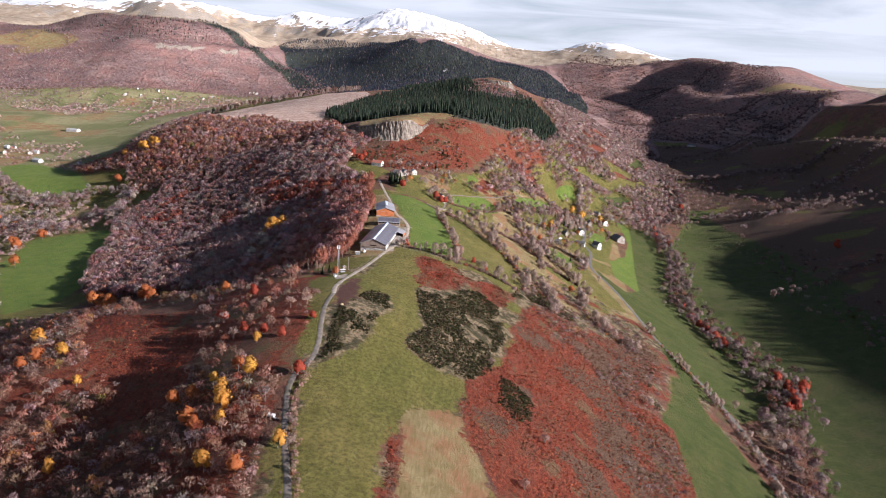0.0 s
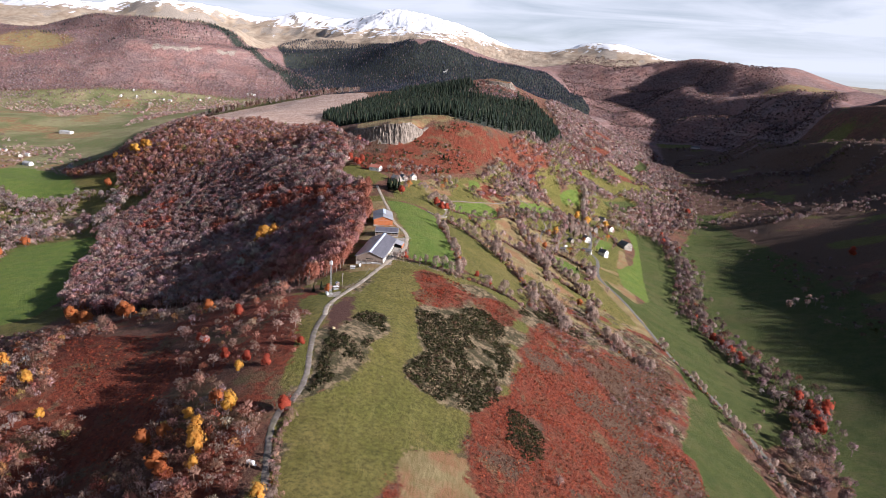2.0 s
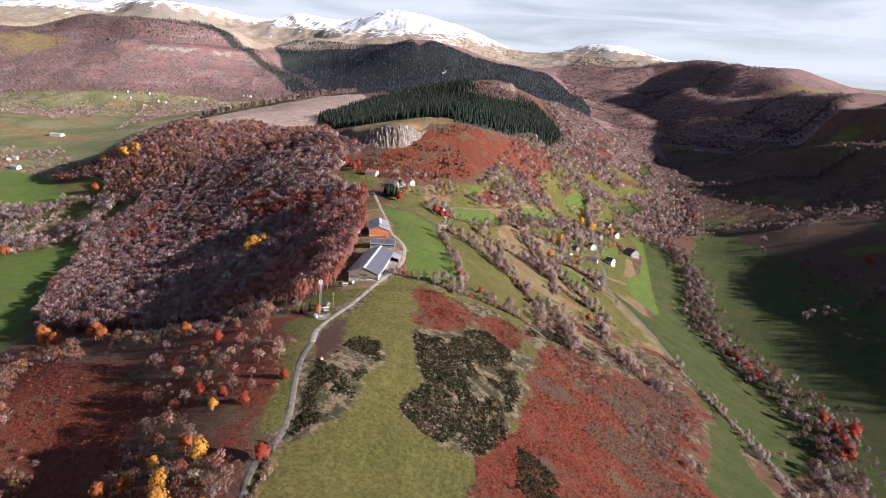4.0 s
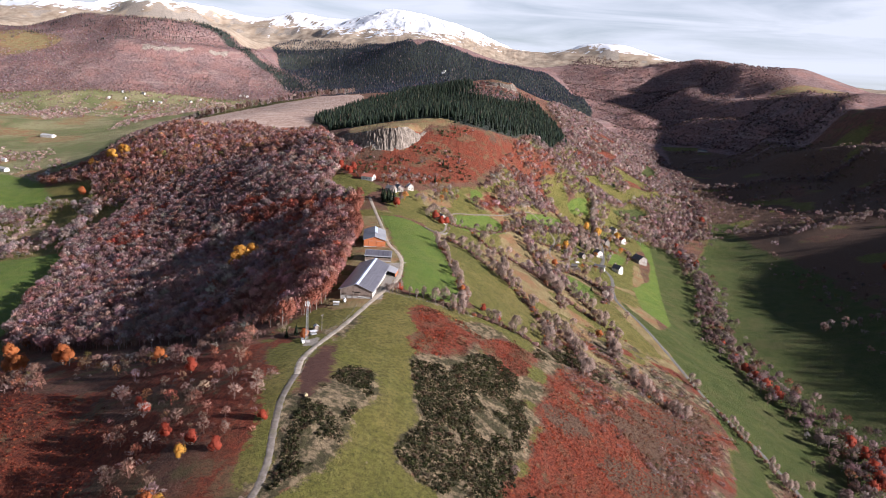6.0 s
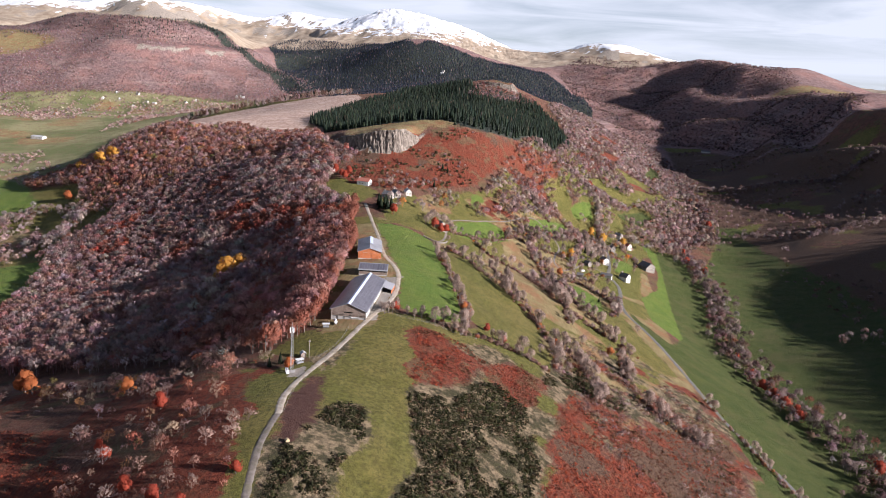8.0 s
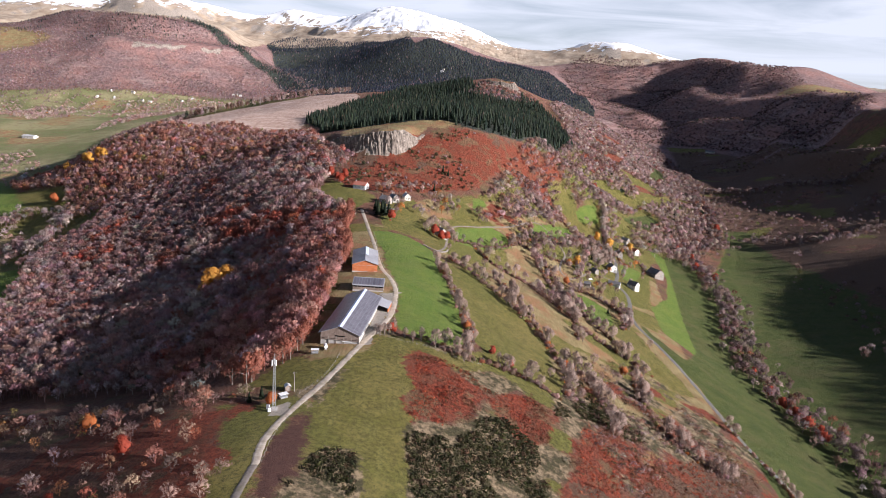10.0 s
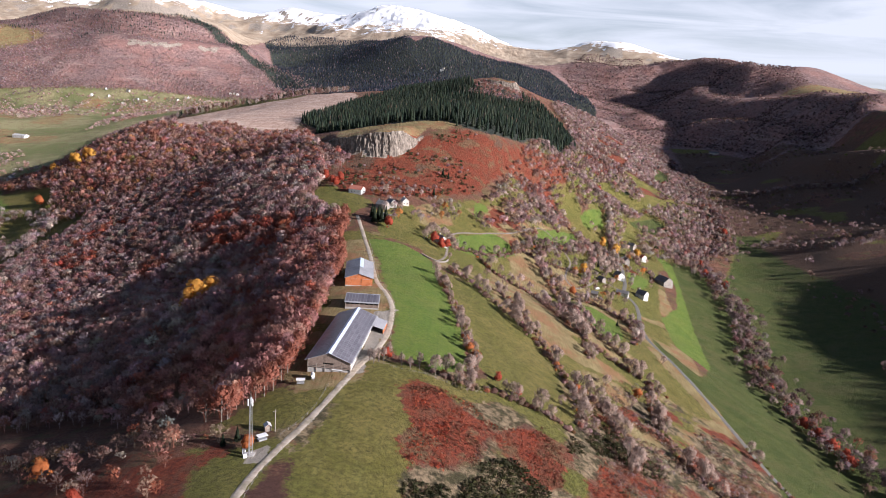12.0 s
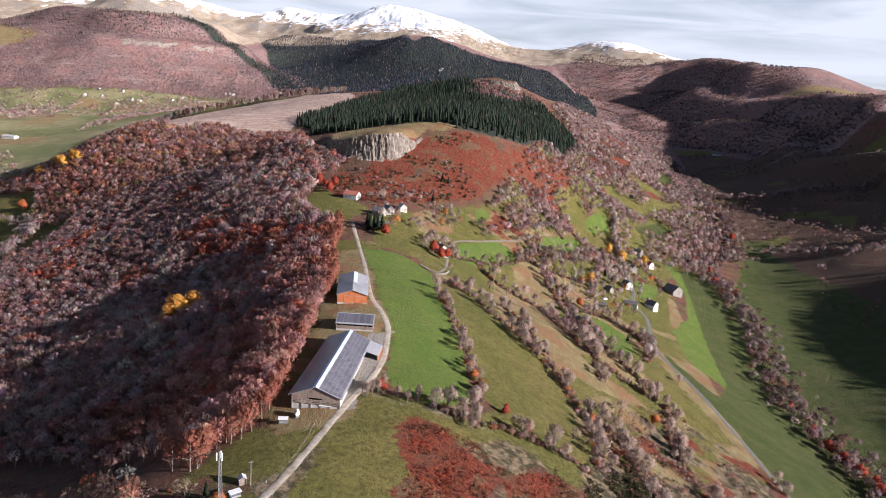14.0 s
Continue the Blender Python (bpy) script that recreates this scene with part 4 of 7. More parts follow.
def plant(name, label, category, shapes, x, y, heights, tones, seed, material=None, squat=1.0, sink=0.3, lift=1.15):
    """One joined wood of many trees: each takes one of the shapes, a height and a tone."""
    rng = np.random.default_rng(seed)
    z = land(x, y) - sink
    co, tri, tone, normals, base = [], [], [], [], 0
    kind = rng.integers(0, len(shapes), len(x))
    for k, shape in enumerate(shapes):
        c, t, nn = outward(shape)
        at = np.nonzero(kind == k)[0]
        if not len(at):
            continue
        a = rng.uniform(0, 2 * np.pi, len(at))
        h = heights[at][:, None]
        w = h * squat * rng.uniform(0.85, 1.2, len(at))[:, None]
        px = (np.cos(a)[:, None] * c[:, 0] - np.sin(a)[:, None] * c[:, 1]) * w + x[at][:, None]
        py = (np.sin(a)[:, None] * c[:, 0] + np.cos(a)[:, None] * c[:, 1]) * w + y[at][:, None]
        pz = c[:, 2] * h + z[at][:, None]
        co.append(np.stack([px, py, pz], -1).reshape(-1, 3))
        normals.append(np.stack([np.cos(a)[:, None] * nn[:, 0] - np.sin(a)[:, None] * nn[:, 1], np.sin(a)[:, None] * nn[:, 0] + np.cos(a)[:, None] * nn[:, 1],
                                 np.repeat(nn[None, :, 2], len(at), 0)], -1).reshape(-1, 3))
        tri.append((t[None] + (np.arange(len(at)) * len(c))[:, None, None] + base).reshape(-1, 3))
        tone.append(np.repeat(tones[at], len(c), 0))
        base += len(at) * len(c)
    me = mesh_of(name, np.concatenate(co), np.concatenate(tri), 3)
    set_normals(me, np.concatenate(normals))
    rgb = np.concatenate(tone) * lift
    paint(me, "tone", np.c_[rgb, np.ones(len(rgb))])
    me.materials.append(material or WOOD_TONE)
    return tagged(new(name, me), label, category, kind="stuff")


def tones_of(rng, n, palette, weights, vary=0.22):
    pick = rng.choice(len(palette), n, p=np.array(weights) / sum(weights))
    return np.array(palette)[pick] * (1 + vary * rng.standard_normal((n, 1))).clip(0.5, 1.6) * (1 + 0.06 * rng.standard_normal((n, 3)))


SUNLIT_LIFT = 1.65   # brightens the colour of far woods for their sunlit, hazy look
GREY, MAUVE, BROWN, RUST, RED = (0.43, 0.335, 0.30), (0.33, 0.225, 0.215), (0.27, 0.165, 0.135), (0.31, 0.125, 0.092), (0.38, 0.10, 0.065)
ORANGE, OLIVE, SPRUCE = (0.46, 0.17, 0.05), (0.17, 0.16, 0.05), (0.022, 0.038, 0.022)
shape_rng = np.random.default_rng(11)


def with_trunk(crown, clear=0.45):
    return joined(crown, stem((0, 0, -0.05), (0, 0, clear), 0.022, 0.012, 3))


def ball():
    """The twenty faces that a lobe of a crown starts from."""
    g = (1 + 5 ** 0.5) / 2
    co = np.array([(s * a, t * b, 0) for a, b in ((1, g),) for s in (-1, 1) for t in (-1, 1)], float)
    co = np.concatenate([co, co[:, [2, 0, 1]], co[:, [1, 2, 0]]]) / math.hypot(1, g)
    edge = 2 / math.hypot(1, g)
    close = np.abs(np.linalg.norm(co[:, None] - co[None], axis=2) - edge) < 0.01
    return co, np.array([k for k in itertools.combinations(range(12), 3) if close[k[0], k[1]] and close[k[1], k[2]] and close[k[0], k[2]]])


def fuzzy_crown(rng, lobes, wide=0.36, low=0.14):
    """The uneven lobes that fill the heart of a leafy crown."""
    co, tri = ball()
    pieces = []
    for k in range(lobes):
        a = 2 * math.pi * (k + rng.uniform(-0.3, 0.3)) / max(lobes - 1, 1)
        far = 0.0 if k == 0 else wide * rng.uniform(0.45, 0.66)
        z = (1 - (1 - low) * rng.uniform(0.30, 0.40)) if k == 0 else low + (1 - low) * rng.uniform(0.28, 0.58)
        r = (wide * rng.uniform(0.50, 0.66) if lobes > 1 else wide) * np.array([1, 1, (1.25 if lobes > 1 else 0.9)])
        jag = rng.uniform(0.68, 1.22, (12, 1))
        pieces.append((co * jag * r + (math.cos(a) * far, math.sin(a) * far, z), tri))
    return joined(*pieces)


def spray_crown(rng, limbs, sprays, wide=0.34, low=0.2, long=0.15, fan=0.32):
    """A leafless crown: limbs that rise from the fork and fans of fine twigs over an uneven dome."""
    boss = rng.standard_normal((7, 3)) * (1, 1, 0.6) + (0, 0, 0.35)
    boss /= np.linalg.norm(boss, axis=1)[:, None]
    mid = np.array([0, 0, low + (1 - low) * 0.47])

    def dome(m, inner):
        d = rng.standard_normal((m, 3))
        d[:, 2] = np.where(d[:, 2] < -0.35, -d[:, 2], d[:, 2])
        d /= np.linalg.norm(d, axis=1)[:, None]
        swell = 0.74 + 0.30 * np.clip((d @ boss.T).max(1), 0, 1) ** 5
        return d, mid + d * (wide, wide, (1 - low) * 0.53) * (swell * rng.uniform(inner, 1.0, m) ** 0.5)[:, None]
    d, p = dome(sprays, 0.3)
    axis = d * (0.9, 0.9, 0.5) + (0, 0, 0.75) + 0.35 * rng.standard_normal((sprays, 3))
    axis /= np.linalg.norm(axis, axis=1)[:, None]
    side = np.cross(axis, rng.standard_normal((sprays, 3)))
    side /= np.linalg.norm(side, axis=1)[:, None] + 1e-9
    reach = (long * rng.uniform(0.6, 1.3, sprays))[:, None]
    co = np.stack([p - axis * reach * 0.7, p + (axis * 0.4 + side * fan) * reach, p + (axis * 0.4 - side * fan) * reach], 1).reshape(-1, 3)
    pieces = [(co, np.arange(3 * sprays).reshape(-1, 3))]
    if limbs:
        d, tip = dome(limbs, 0.6)
        foot = np.c_[0.02 * rng.standard_normal((limbs, 2)), low * rng.uniform(0.4, 1.6, limbs)]
        pieces.append(tris_between(foot, tip, np.full((limbs, 1), 0.007), rng))
    return joined(*pieces)


BARE = [with_trunk(spray_crown(shape_rng, 22, 130, long=0.13, fan=0.36)) for _ in range(8)]
BARE_MID = [with_trunk(spray_crown(shape_rng, 6, 58, long=0.17, fan=0.38)) for _ in range(8)]
YOUNG = [with_trunk(spray_crown(shape_rng, 10, 62, wide=0.36, low=0.06, long=0.16)) for _ in range(6)]
PUFF = [spray_crown(shape_rng, 0, 15, 0.40, -0.1, 0.40, 0.45) for _ in range(8)]
SPIKE = [needle_crown(shape_rng, 2, 3, 0.24) for _ in range(4)]
BARE_FAR = [spray_crown(shape_rng, 4, 34, 0.38, 0.04, 0.26, 0.38) for _ in range(6)]
LEAFY = [with_trunk(joined(spray_crown(shape_rng, 8, 70, long=0.14, fan=0.4), leaf_crown(shape_rng, 60, wide=0.36, low=0.14, size=0.036))) for _ in range(6)]
LEAFY_FAR = [spray_crown(shape_rng, 0, 26, 0.42, 0.0, 0.30, 0.45) for _ in range(6)]
BUSH = [joined(fuzzy_crown(shape_rng, 1, 0.55, -0.4), leaf_crown(shape_rng, 16, wide=0.66, low=-0.1, size=0.13)) for _ in range(6)]
TWIGGY_BUSH = [spray_crown(shape_rng, 4, 40, 0.58, -0.15, 0.24, 0.36) for _ in range(5)]
SPRUCES = [needle_crown(shape_rng, 3, 4, 0.18) for _ in range(4)]


def build_woods():
    rng = np.random.default_rng(5)
    # beech wood on the west side: rusty along the crest, grey and mauve lower down
    x, y = scatter(WOODS["beech wood"], 5.2, 51)
    loose = ease(-90, -120, x)
    x, y = x + 16 * loose * waves(x, y, 42, 63, 3), y + 20 * loose * waves(x, y, 42, 66, 3)
    keep = open_ground(x, y, 2) & (waves(x, y, 60, 52, 3) > -0.62)
    x, y = x[keep], y[keep]
    crest = ease(-170, -70, x + 25 * waves(x, y, 50, 53, 2)) * ease(820, 700, y) + 0.55 * ease(0.15, 0.5, waves(x, y, 70, 57, 3))
    h = rng.uniform(11.5, 15.5, len(x)) * (1 - 0.2 * ease(-200, -320, x)) * (1 - 0.45 * ease(-78, -100, x) * ease(560, 490, y) * ease(-260, -200, x))
    rusty = rng.random(len(x)) < 0.15 + 0.75 * crest
    tone = np.where(rusty[:, None], tones_of(rng, len(x), [RUST, (0.37, 0.185, 0.155), (0.42, 0.235, 0.20), RED], [2.5, 5, 5, 0.5]),
                    tones_of(rng, len(x), [(0.38, 0.25, 0.24), (0.34, 0.205, 0.175), (0.45, 0.34, 0.32), (0.37, 0.21, 0.18), GREY], [5, 3, 4, 4, 3]))
    for px, py, pr in ((-338, 836, 20), (-353, 902, 18), (-338, 925, 14), (-260, 959, 16), (-205, 836, 18), (-166, 790, 22), (-138, 792, 16), (-240, 778, 12), (-126, 759, 22), (-185, 792, 16), (-139, 718, 14), (-100, 760, 16)):
        red = (np.hypot(x - px, y - py) < pr) & (rng.random(len(x)) < 0.7)
        tone[red] = tones_of(rng, int(red.sum()), [RED, RUST, (0.40, 0.13, 0.08)], [2, 2, 2])
        rusty |= red
    leafy = rusty & ((rng.random(len(x)) < np.where(y < 580, 0.45, 0.12)) | (tone[:, 0] > 2.6 * tone[:, 1]))
    front = ~leafy & (x > -130)
    back = ~leafy & (x <= -130)
    plant("beech_wood", "leafless grey and mauve beech wood on a steep slope", "woodland", BARE, x[front], y[front], h[front], tone[front], 54, lift=1.3)
    plant("lower_beech_wood", "leafless grey beech wood at the foot of a slope", "woodland", BARE_MID, x[back], y[back], h[back], tone[back], 56, lift=1.35)
    plant("rusty_beech_wood", "rust-brown beech wood still holding its dead leaves", "woodland", LEAFY, x[leafy], y[leafy], h[leafy], tone[leafy], 55, lift=1.4)
    # wood on the northern hill
    x, y = scatter(WOODS["north wood"], 6.2, 61)
    keep = open_ground(x, y, 2)
    x, y = x[keep], y[keep]
    h = rng.uniform(8, 13, len(x))
    tone = tones_of(rng, len(x), [(0.36, 0.24, 0.23), (0.32, 0.19, 0.155), (0.38, 0.16, 0.115), (0.33, 0.18, 0.13), (0.46, 0.24, 0.10), OLIVE], [5, 4, 2, 4, 0.5, 0.3])
    leafy = tone[:, 0] > 1.9 * tone[:, 1]
    plant("hill_wood", "bare mauve and brown wood over a rounded hill", "woodland", BARE_FAR, x[~leafy], y[~leafy], h[~leafy] * 0.9, tone[~leafy], 62, lift=SUNLIT_LIFT)
    plant("russet_hill_wood", "russet half-bare wood over a rounded hill", "woodland", LEAFY_FAR, x[leafy], y[leafy], h[leafy], tone[leafy], 63)
    x, y = scatter(WOODS["flank wood"], 9, 64)
    tone = tones_of(rng, len(x), [MAUVE, BROWN, (0.30, 0.21, 0.18), SPRUCE], [5, 4, 4, 1])
    plant("flank_wood", "bare brown wood falling to a wide valley", "woodland", LEAFY_FAR, x, y, rng.uniform(7, 11, len(x)), tone, 65, lift=SUNLIT_LIFT)
    # rough scrubby wood of the foreground
    x, y = scatter(WOODS["rough wood"], 3.7, 71)
    keep = open_ground(x, y, 1) & (waves(x, y, 45, 72, 3) > -0.12) & ~inside(BRACKEN["clearing"], x, y)
    belt = near_line([(-250, 472), (-198, 448), (-158, 457), (-123, 446), (-89, 440), (-72, 432)], x, y) < 9
    keep &= (y < 322) | (x < -190) | (rng.random(len(x)) < np.where(belt, 0.8, np.where((x > -135) & (y < 395), 0.38, 0.15)))
    x, y = x[keep], y[keep]
    h = 2.0 + 4.2 * rng.random(len(x)) ** 1.7
    tone = tones_of(rng, len(x), [(0.40, 0.27, 0.22), (0.36, 0.215, 0.165), GREY, (0.38, 0.185, 0.135), (0.40, 0.14, 0.085), (0.48, 0.24, 0.10), (0.36, 0.28, 0.10)], [6, 6, 2, 5, 1.6, 0.7, 0.3])
    low = h < 4
    plant("birch_scrub", "low leafless brown thicket", "thicket", TWIGGY_BUSH, x[low], y[low], h[low] * 0.9, tone[low], 73, lift=1.25)
    plant("rough_wood", "sparse leafless brown and mauve young wood", "woodland", YOUNG, x[~low], y[~low], h[~low] * 1.35, tone[~low], 74, squat=1.15, lift=1.25)
    # spruce plantation
    x, y = scatter(PLANTATION, 6.0, 81)
    d, side = behind(BUTTE, x, y)
    keep = ~((d > -90) & (d < 14) & (side > 4)) & ~inside(DRY["bluff top"], x, y)
    x, y = x[keep], y[keep]
    h = rng.uniform(9, 16, len(x)) + 3 * waves(x, y, 60, 83, 2)
    tone = tones_of(rng, len(x), [(0.030, 0.048, 0.034), (0.040, 0.058, 0.036), (0.052, 0.066, 0.040), (0.12, 0.10, 0.07)], [5, 4, 3, 0.35], 0.2)
    plant("spruce_plantation", "dense dark green spruce plantation on a hill", "conifer wood", SPRUCES, x, y, h, tone, 82, NEEDLE_TONE)
    # bare woods on the slopes east of the bluff and up the side valley
    east = [(20, 850), (50, 960), (110, 1150), (195, 1385), (245, 1560), (275, 1850), (260, 2010), (340, 2330), (430, 2330), (560, 2380), (600, 2250), (570, 1950), (500, 1560), (440, 1320),
            (390, 1200), (320, 1080), (290, 1060), (262, 1075), (215, 1010), (190, 985), (165, 960), (110, 880), (60, 900)]
    x, y = scatter(east, 7.4, 91)
    thin = waves(x, y, 70, 92, 3)
    lines = np.abs(waves(x * 1.0, y * 0.45, 46, 95, 2))
    keep = open_ground(x, y, 2) & (((thin > -0.42) & (lines < 0.40)) | ((y > 1200) & ((thin > -0.12) | (y > 1650)))) & ~(inside(BRACKEN["under the bluff"], x, y) & (thin < np.where(y < 1000 + 0.5 * x, -0.3, 0.12))) & ~(inside(BRACKEN["east hill"], x, y) & (thin < 0.1))
    x, y = x[keep], y[keep]
    h = rng.uniform(7, 12, len(x))
    tone = tones_of(rng, len(x), [GREY, (0.26, 0.175, 0.155), MAUVE, BROWN, RUST, SPRUCE], [5, 5, 3, 2, 0.35, 0.25])
    near = y < 1330
    plant("slope_wood", "leafless grey-brown trees over a sunlit slope", "woodland", BARE_MID, x[near], y[near], h[near] * 1.15, tone[near], 93)
    plant("side_valley_wood", "leafless grey-brown wood up a side valley", "woodland", PUFF, x[~near], y[~near], h[~near], tone[~near], 94)
    # bare trees that climb to the foot of the rock face
    x, y = scatter([(-205, 1040), (-165, 1062), (-150, 1020), (-124, 985), (-104, 972), (-112, 935), (-140, 900), (-190, 950)], 5.5, 96)
    tone = tones_of(rng, len(x), [MAUVE, BROWN, (0.40, 0.29, 0.27), (0.38, 0.15, 0.11)], [4, 3, 4, 2])
    plant("bluff_foot_wood", "leafless mauve wood at the foot of a rock face", "woodland", BARE_MID, x, y, rng.uniform(8, 13, len(x)), tone, 97, lift=1.3)
    # trees along the stream
    line = [(215, 100), (238, 350), (268, 480), (300, 548), (304, 598), (290, 644), (292, 686), (284, 727), (282, 769), (296, 820), (316, 898), (331, 982), (337, 1081), (345, 1146), (395, 1180), (447, 1291), (500, 1550), (569, 1914), (610, 2300)]
    x, y = along(line, 0.31, 21, 101)
    keep = ~on_road(x, y, 1) & ~any_inside(LUSH, x, y)
    x, y = x[keep], y[keep]
    h = rng.uniform(6, 13, len(x))
    tone = tones_of(rng, len(x), [GREY, (0.28, 0.19, 0.18), MAUVE, BROWN, (0.30, 0.12, 0.08)], [5, 5, 4, 2.5, 0.9])
    # low lift darkens these crowns for the shade along the stream
    plant("stream_wood", "band of leafless grey trees along a stream", "woodland", BARE_MID, x, y, h, tone, 102, lift=0.75)
    # bare trees about the village and the hamlet
    x, y = scatter([(120, 850), (150, 820), (180, 850), (176, 880), (200, 900), (232, 940), (240, 1010), (262, 1060), (215, 1075), (170, 985), (140, 930)], 10.0, 171)
    x2, y2 = scatter([(-75, 850), (-60, 800), (-30, 790), (-10, 830), (20, 880), (10, 930), (-40, 900)], 9.5, 172)
    x, y = np.r_[x, x2], np.r_[y, y2]
    keep = open_ground(x, y, 1.5) & (waves(x, y, 30, 173, 3) > -0.12)
    for hx, hy in ((206, 893), (181, 876), (190, 929), (163, 892), (178, 953), (218, 1009), (250, 1057), (254, 975), (-84, 866), (-49, 838), (-56, 828), (-38, 856), (-2, 781)):
        keep &= np.hypot(x - hx, y - hy) > 8
    x, y = x[keep], y[keep]
    tone = tones_of(rng, len(x), [GREY, (0.36, 0.26, 0.23), MAUVE, BROWN, (0.36, 0.16, 0.08), OLIVE, ORANGE], [5, 5, 3, 2, 1, 0.7, 0.6])
    plant("village_trees", "leafless garden trees between stone houses", "trees", BARE, x, y, rng.uniform(5, 11, len(x)), tone, 174)
    # scattered bushes of the shaded eastern flank, and its hedges
    x, y = scatter(MEADOW["east side"], 13, 111)
    thick = waves(x, y, 150, 112, 4)
    keep = ((thick > 0.08) & (rng.random(len(x)) < 0.7) | (np.abs(waves(x, y, 210, 114, 3)) < 0.045)) & (land(x, y) > -88)
    x, y = x[keep], y[keep]
    h = rng.uniform(3, 8, len(x))
    # tones cut by a quarter to deepen the shade on this flank
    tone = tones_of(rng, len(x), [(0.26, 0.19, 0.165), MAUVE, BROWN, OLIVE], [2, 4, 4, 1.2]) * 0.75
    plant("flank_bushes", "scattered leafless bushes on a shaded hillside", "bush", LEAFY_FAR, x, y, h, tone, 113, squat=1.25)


build_woods()


def build_valley_copses():
    """Copses of the western valley and the hedges that cross the shaded eastern flank."""
    rng = np.random.default_rng(15)
    x, y = scatter([(-760, 1180), (-646, 1118), (-574, 1100), (-537, 1079), (-470, 1060), (-450, 1010), (-430, 938), (-420, 850), (-445, 838), (-487, 845), (-560, 820), (-640, 900), (-720, 1050)], 7.0, 16)
    keep = (waves(x, y, 55, 17, 3) > -0.12) & ~any_inside(LUSH, x, y)
    x, y = x[keep], y[keep]
    tone = tones_of(rng, len(x), [GREY, (0.46, 0.37, 0.34), MAUVE, BROWN, ORANGE], [6, 5, 2, 2, 0.25])
    plant("valley_copse", "leafless grey copse between valley meadows", "copse", BARE_MID, x, y, rng.uniform(8, 14, len(x)), tone, 18, lift=1.2)
    for seed, gap, wide, line in ((21, 1.3, 12, [(455, 1535), (497, 1660), (560, 1610), (611, 1570), (667, 1552), (709, 1532), (758, 1526), (850, 1530)]),
                                  (22, 2.0, 16, [(470, 1235), (493, 1225), (528, 1165), (565, 1149), (623, 1170), (720, 1190)]),
                                  (23, 3.0, 9, [(400, 790), (450, 800), (520, 835), (600, 850)]),
                                  (24, 2.2, 20, [(690, 1330), (760, 1340), (840, 1400), (900, 1420)])):
        x, y = along(line, gap, wide, seed)
        tone = tones_of(rng, len(x), [GREY, (0.40, 0.30, 0.27), MAUVE, BROWN], [4, 4, 3, 2])
        # low lift, so the hedge colour carries part of the hillside's shade
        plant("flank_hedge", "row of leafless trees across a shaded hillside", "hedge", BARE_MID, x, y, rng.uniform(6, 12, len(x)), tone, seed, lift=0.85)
    # clipped hedge between the stony track and the meadow
    x, y = along([(-57, 300), (-58.5, 286), (-56, 268), (-52, 250), (-47.5, 233), (-44, 220), (-38, 160)], 0.22, 1.5, 25)
    tone = tones_of(rng, len(x), [(0.40, 0.28, 0.22), BROWN, (0.36, 0.22, 0.17)], [4, 3, 3])
    plant("track_hedge", "long leafless brown hedge beside a stony track", "hedge", TWIGGY_BUSH, x, y, rng.uniform(1.6, 2.7, len(x)), tone, 26, lift=1.5)


build_valley_copses()


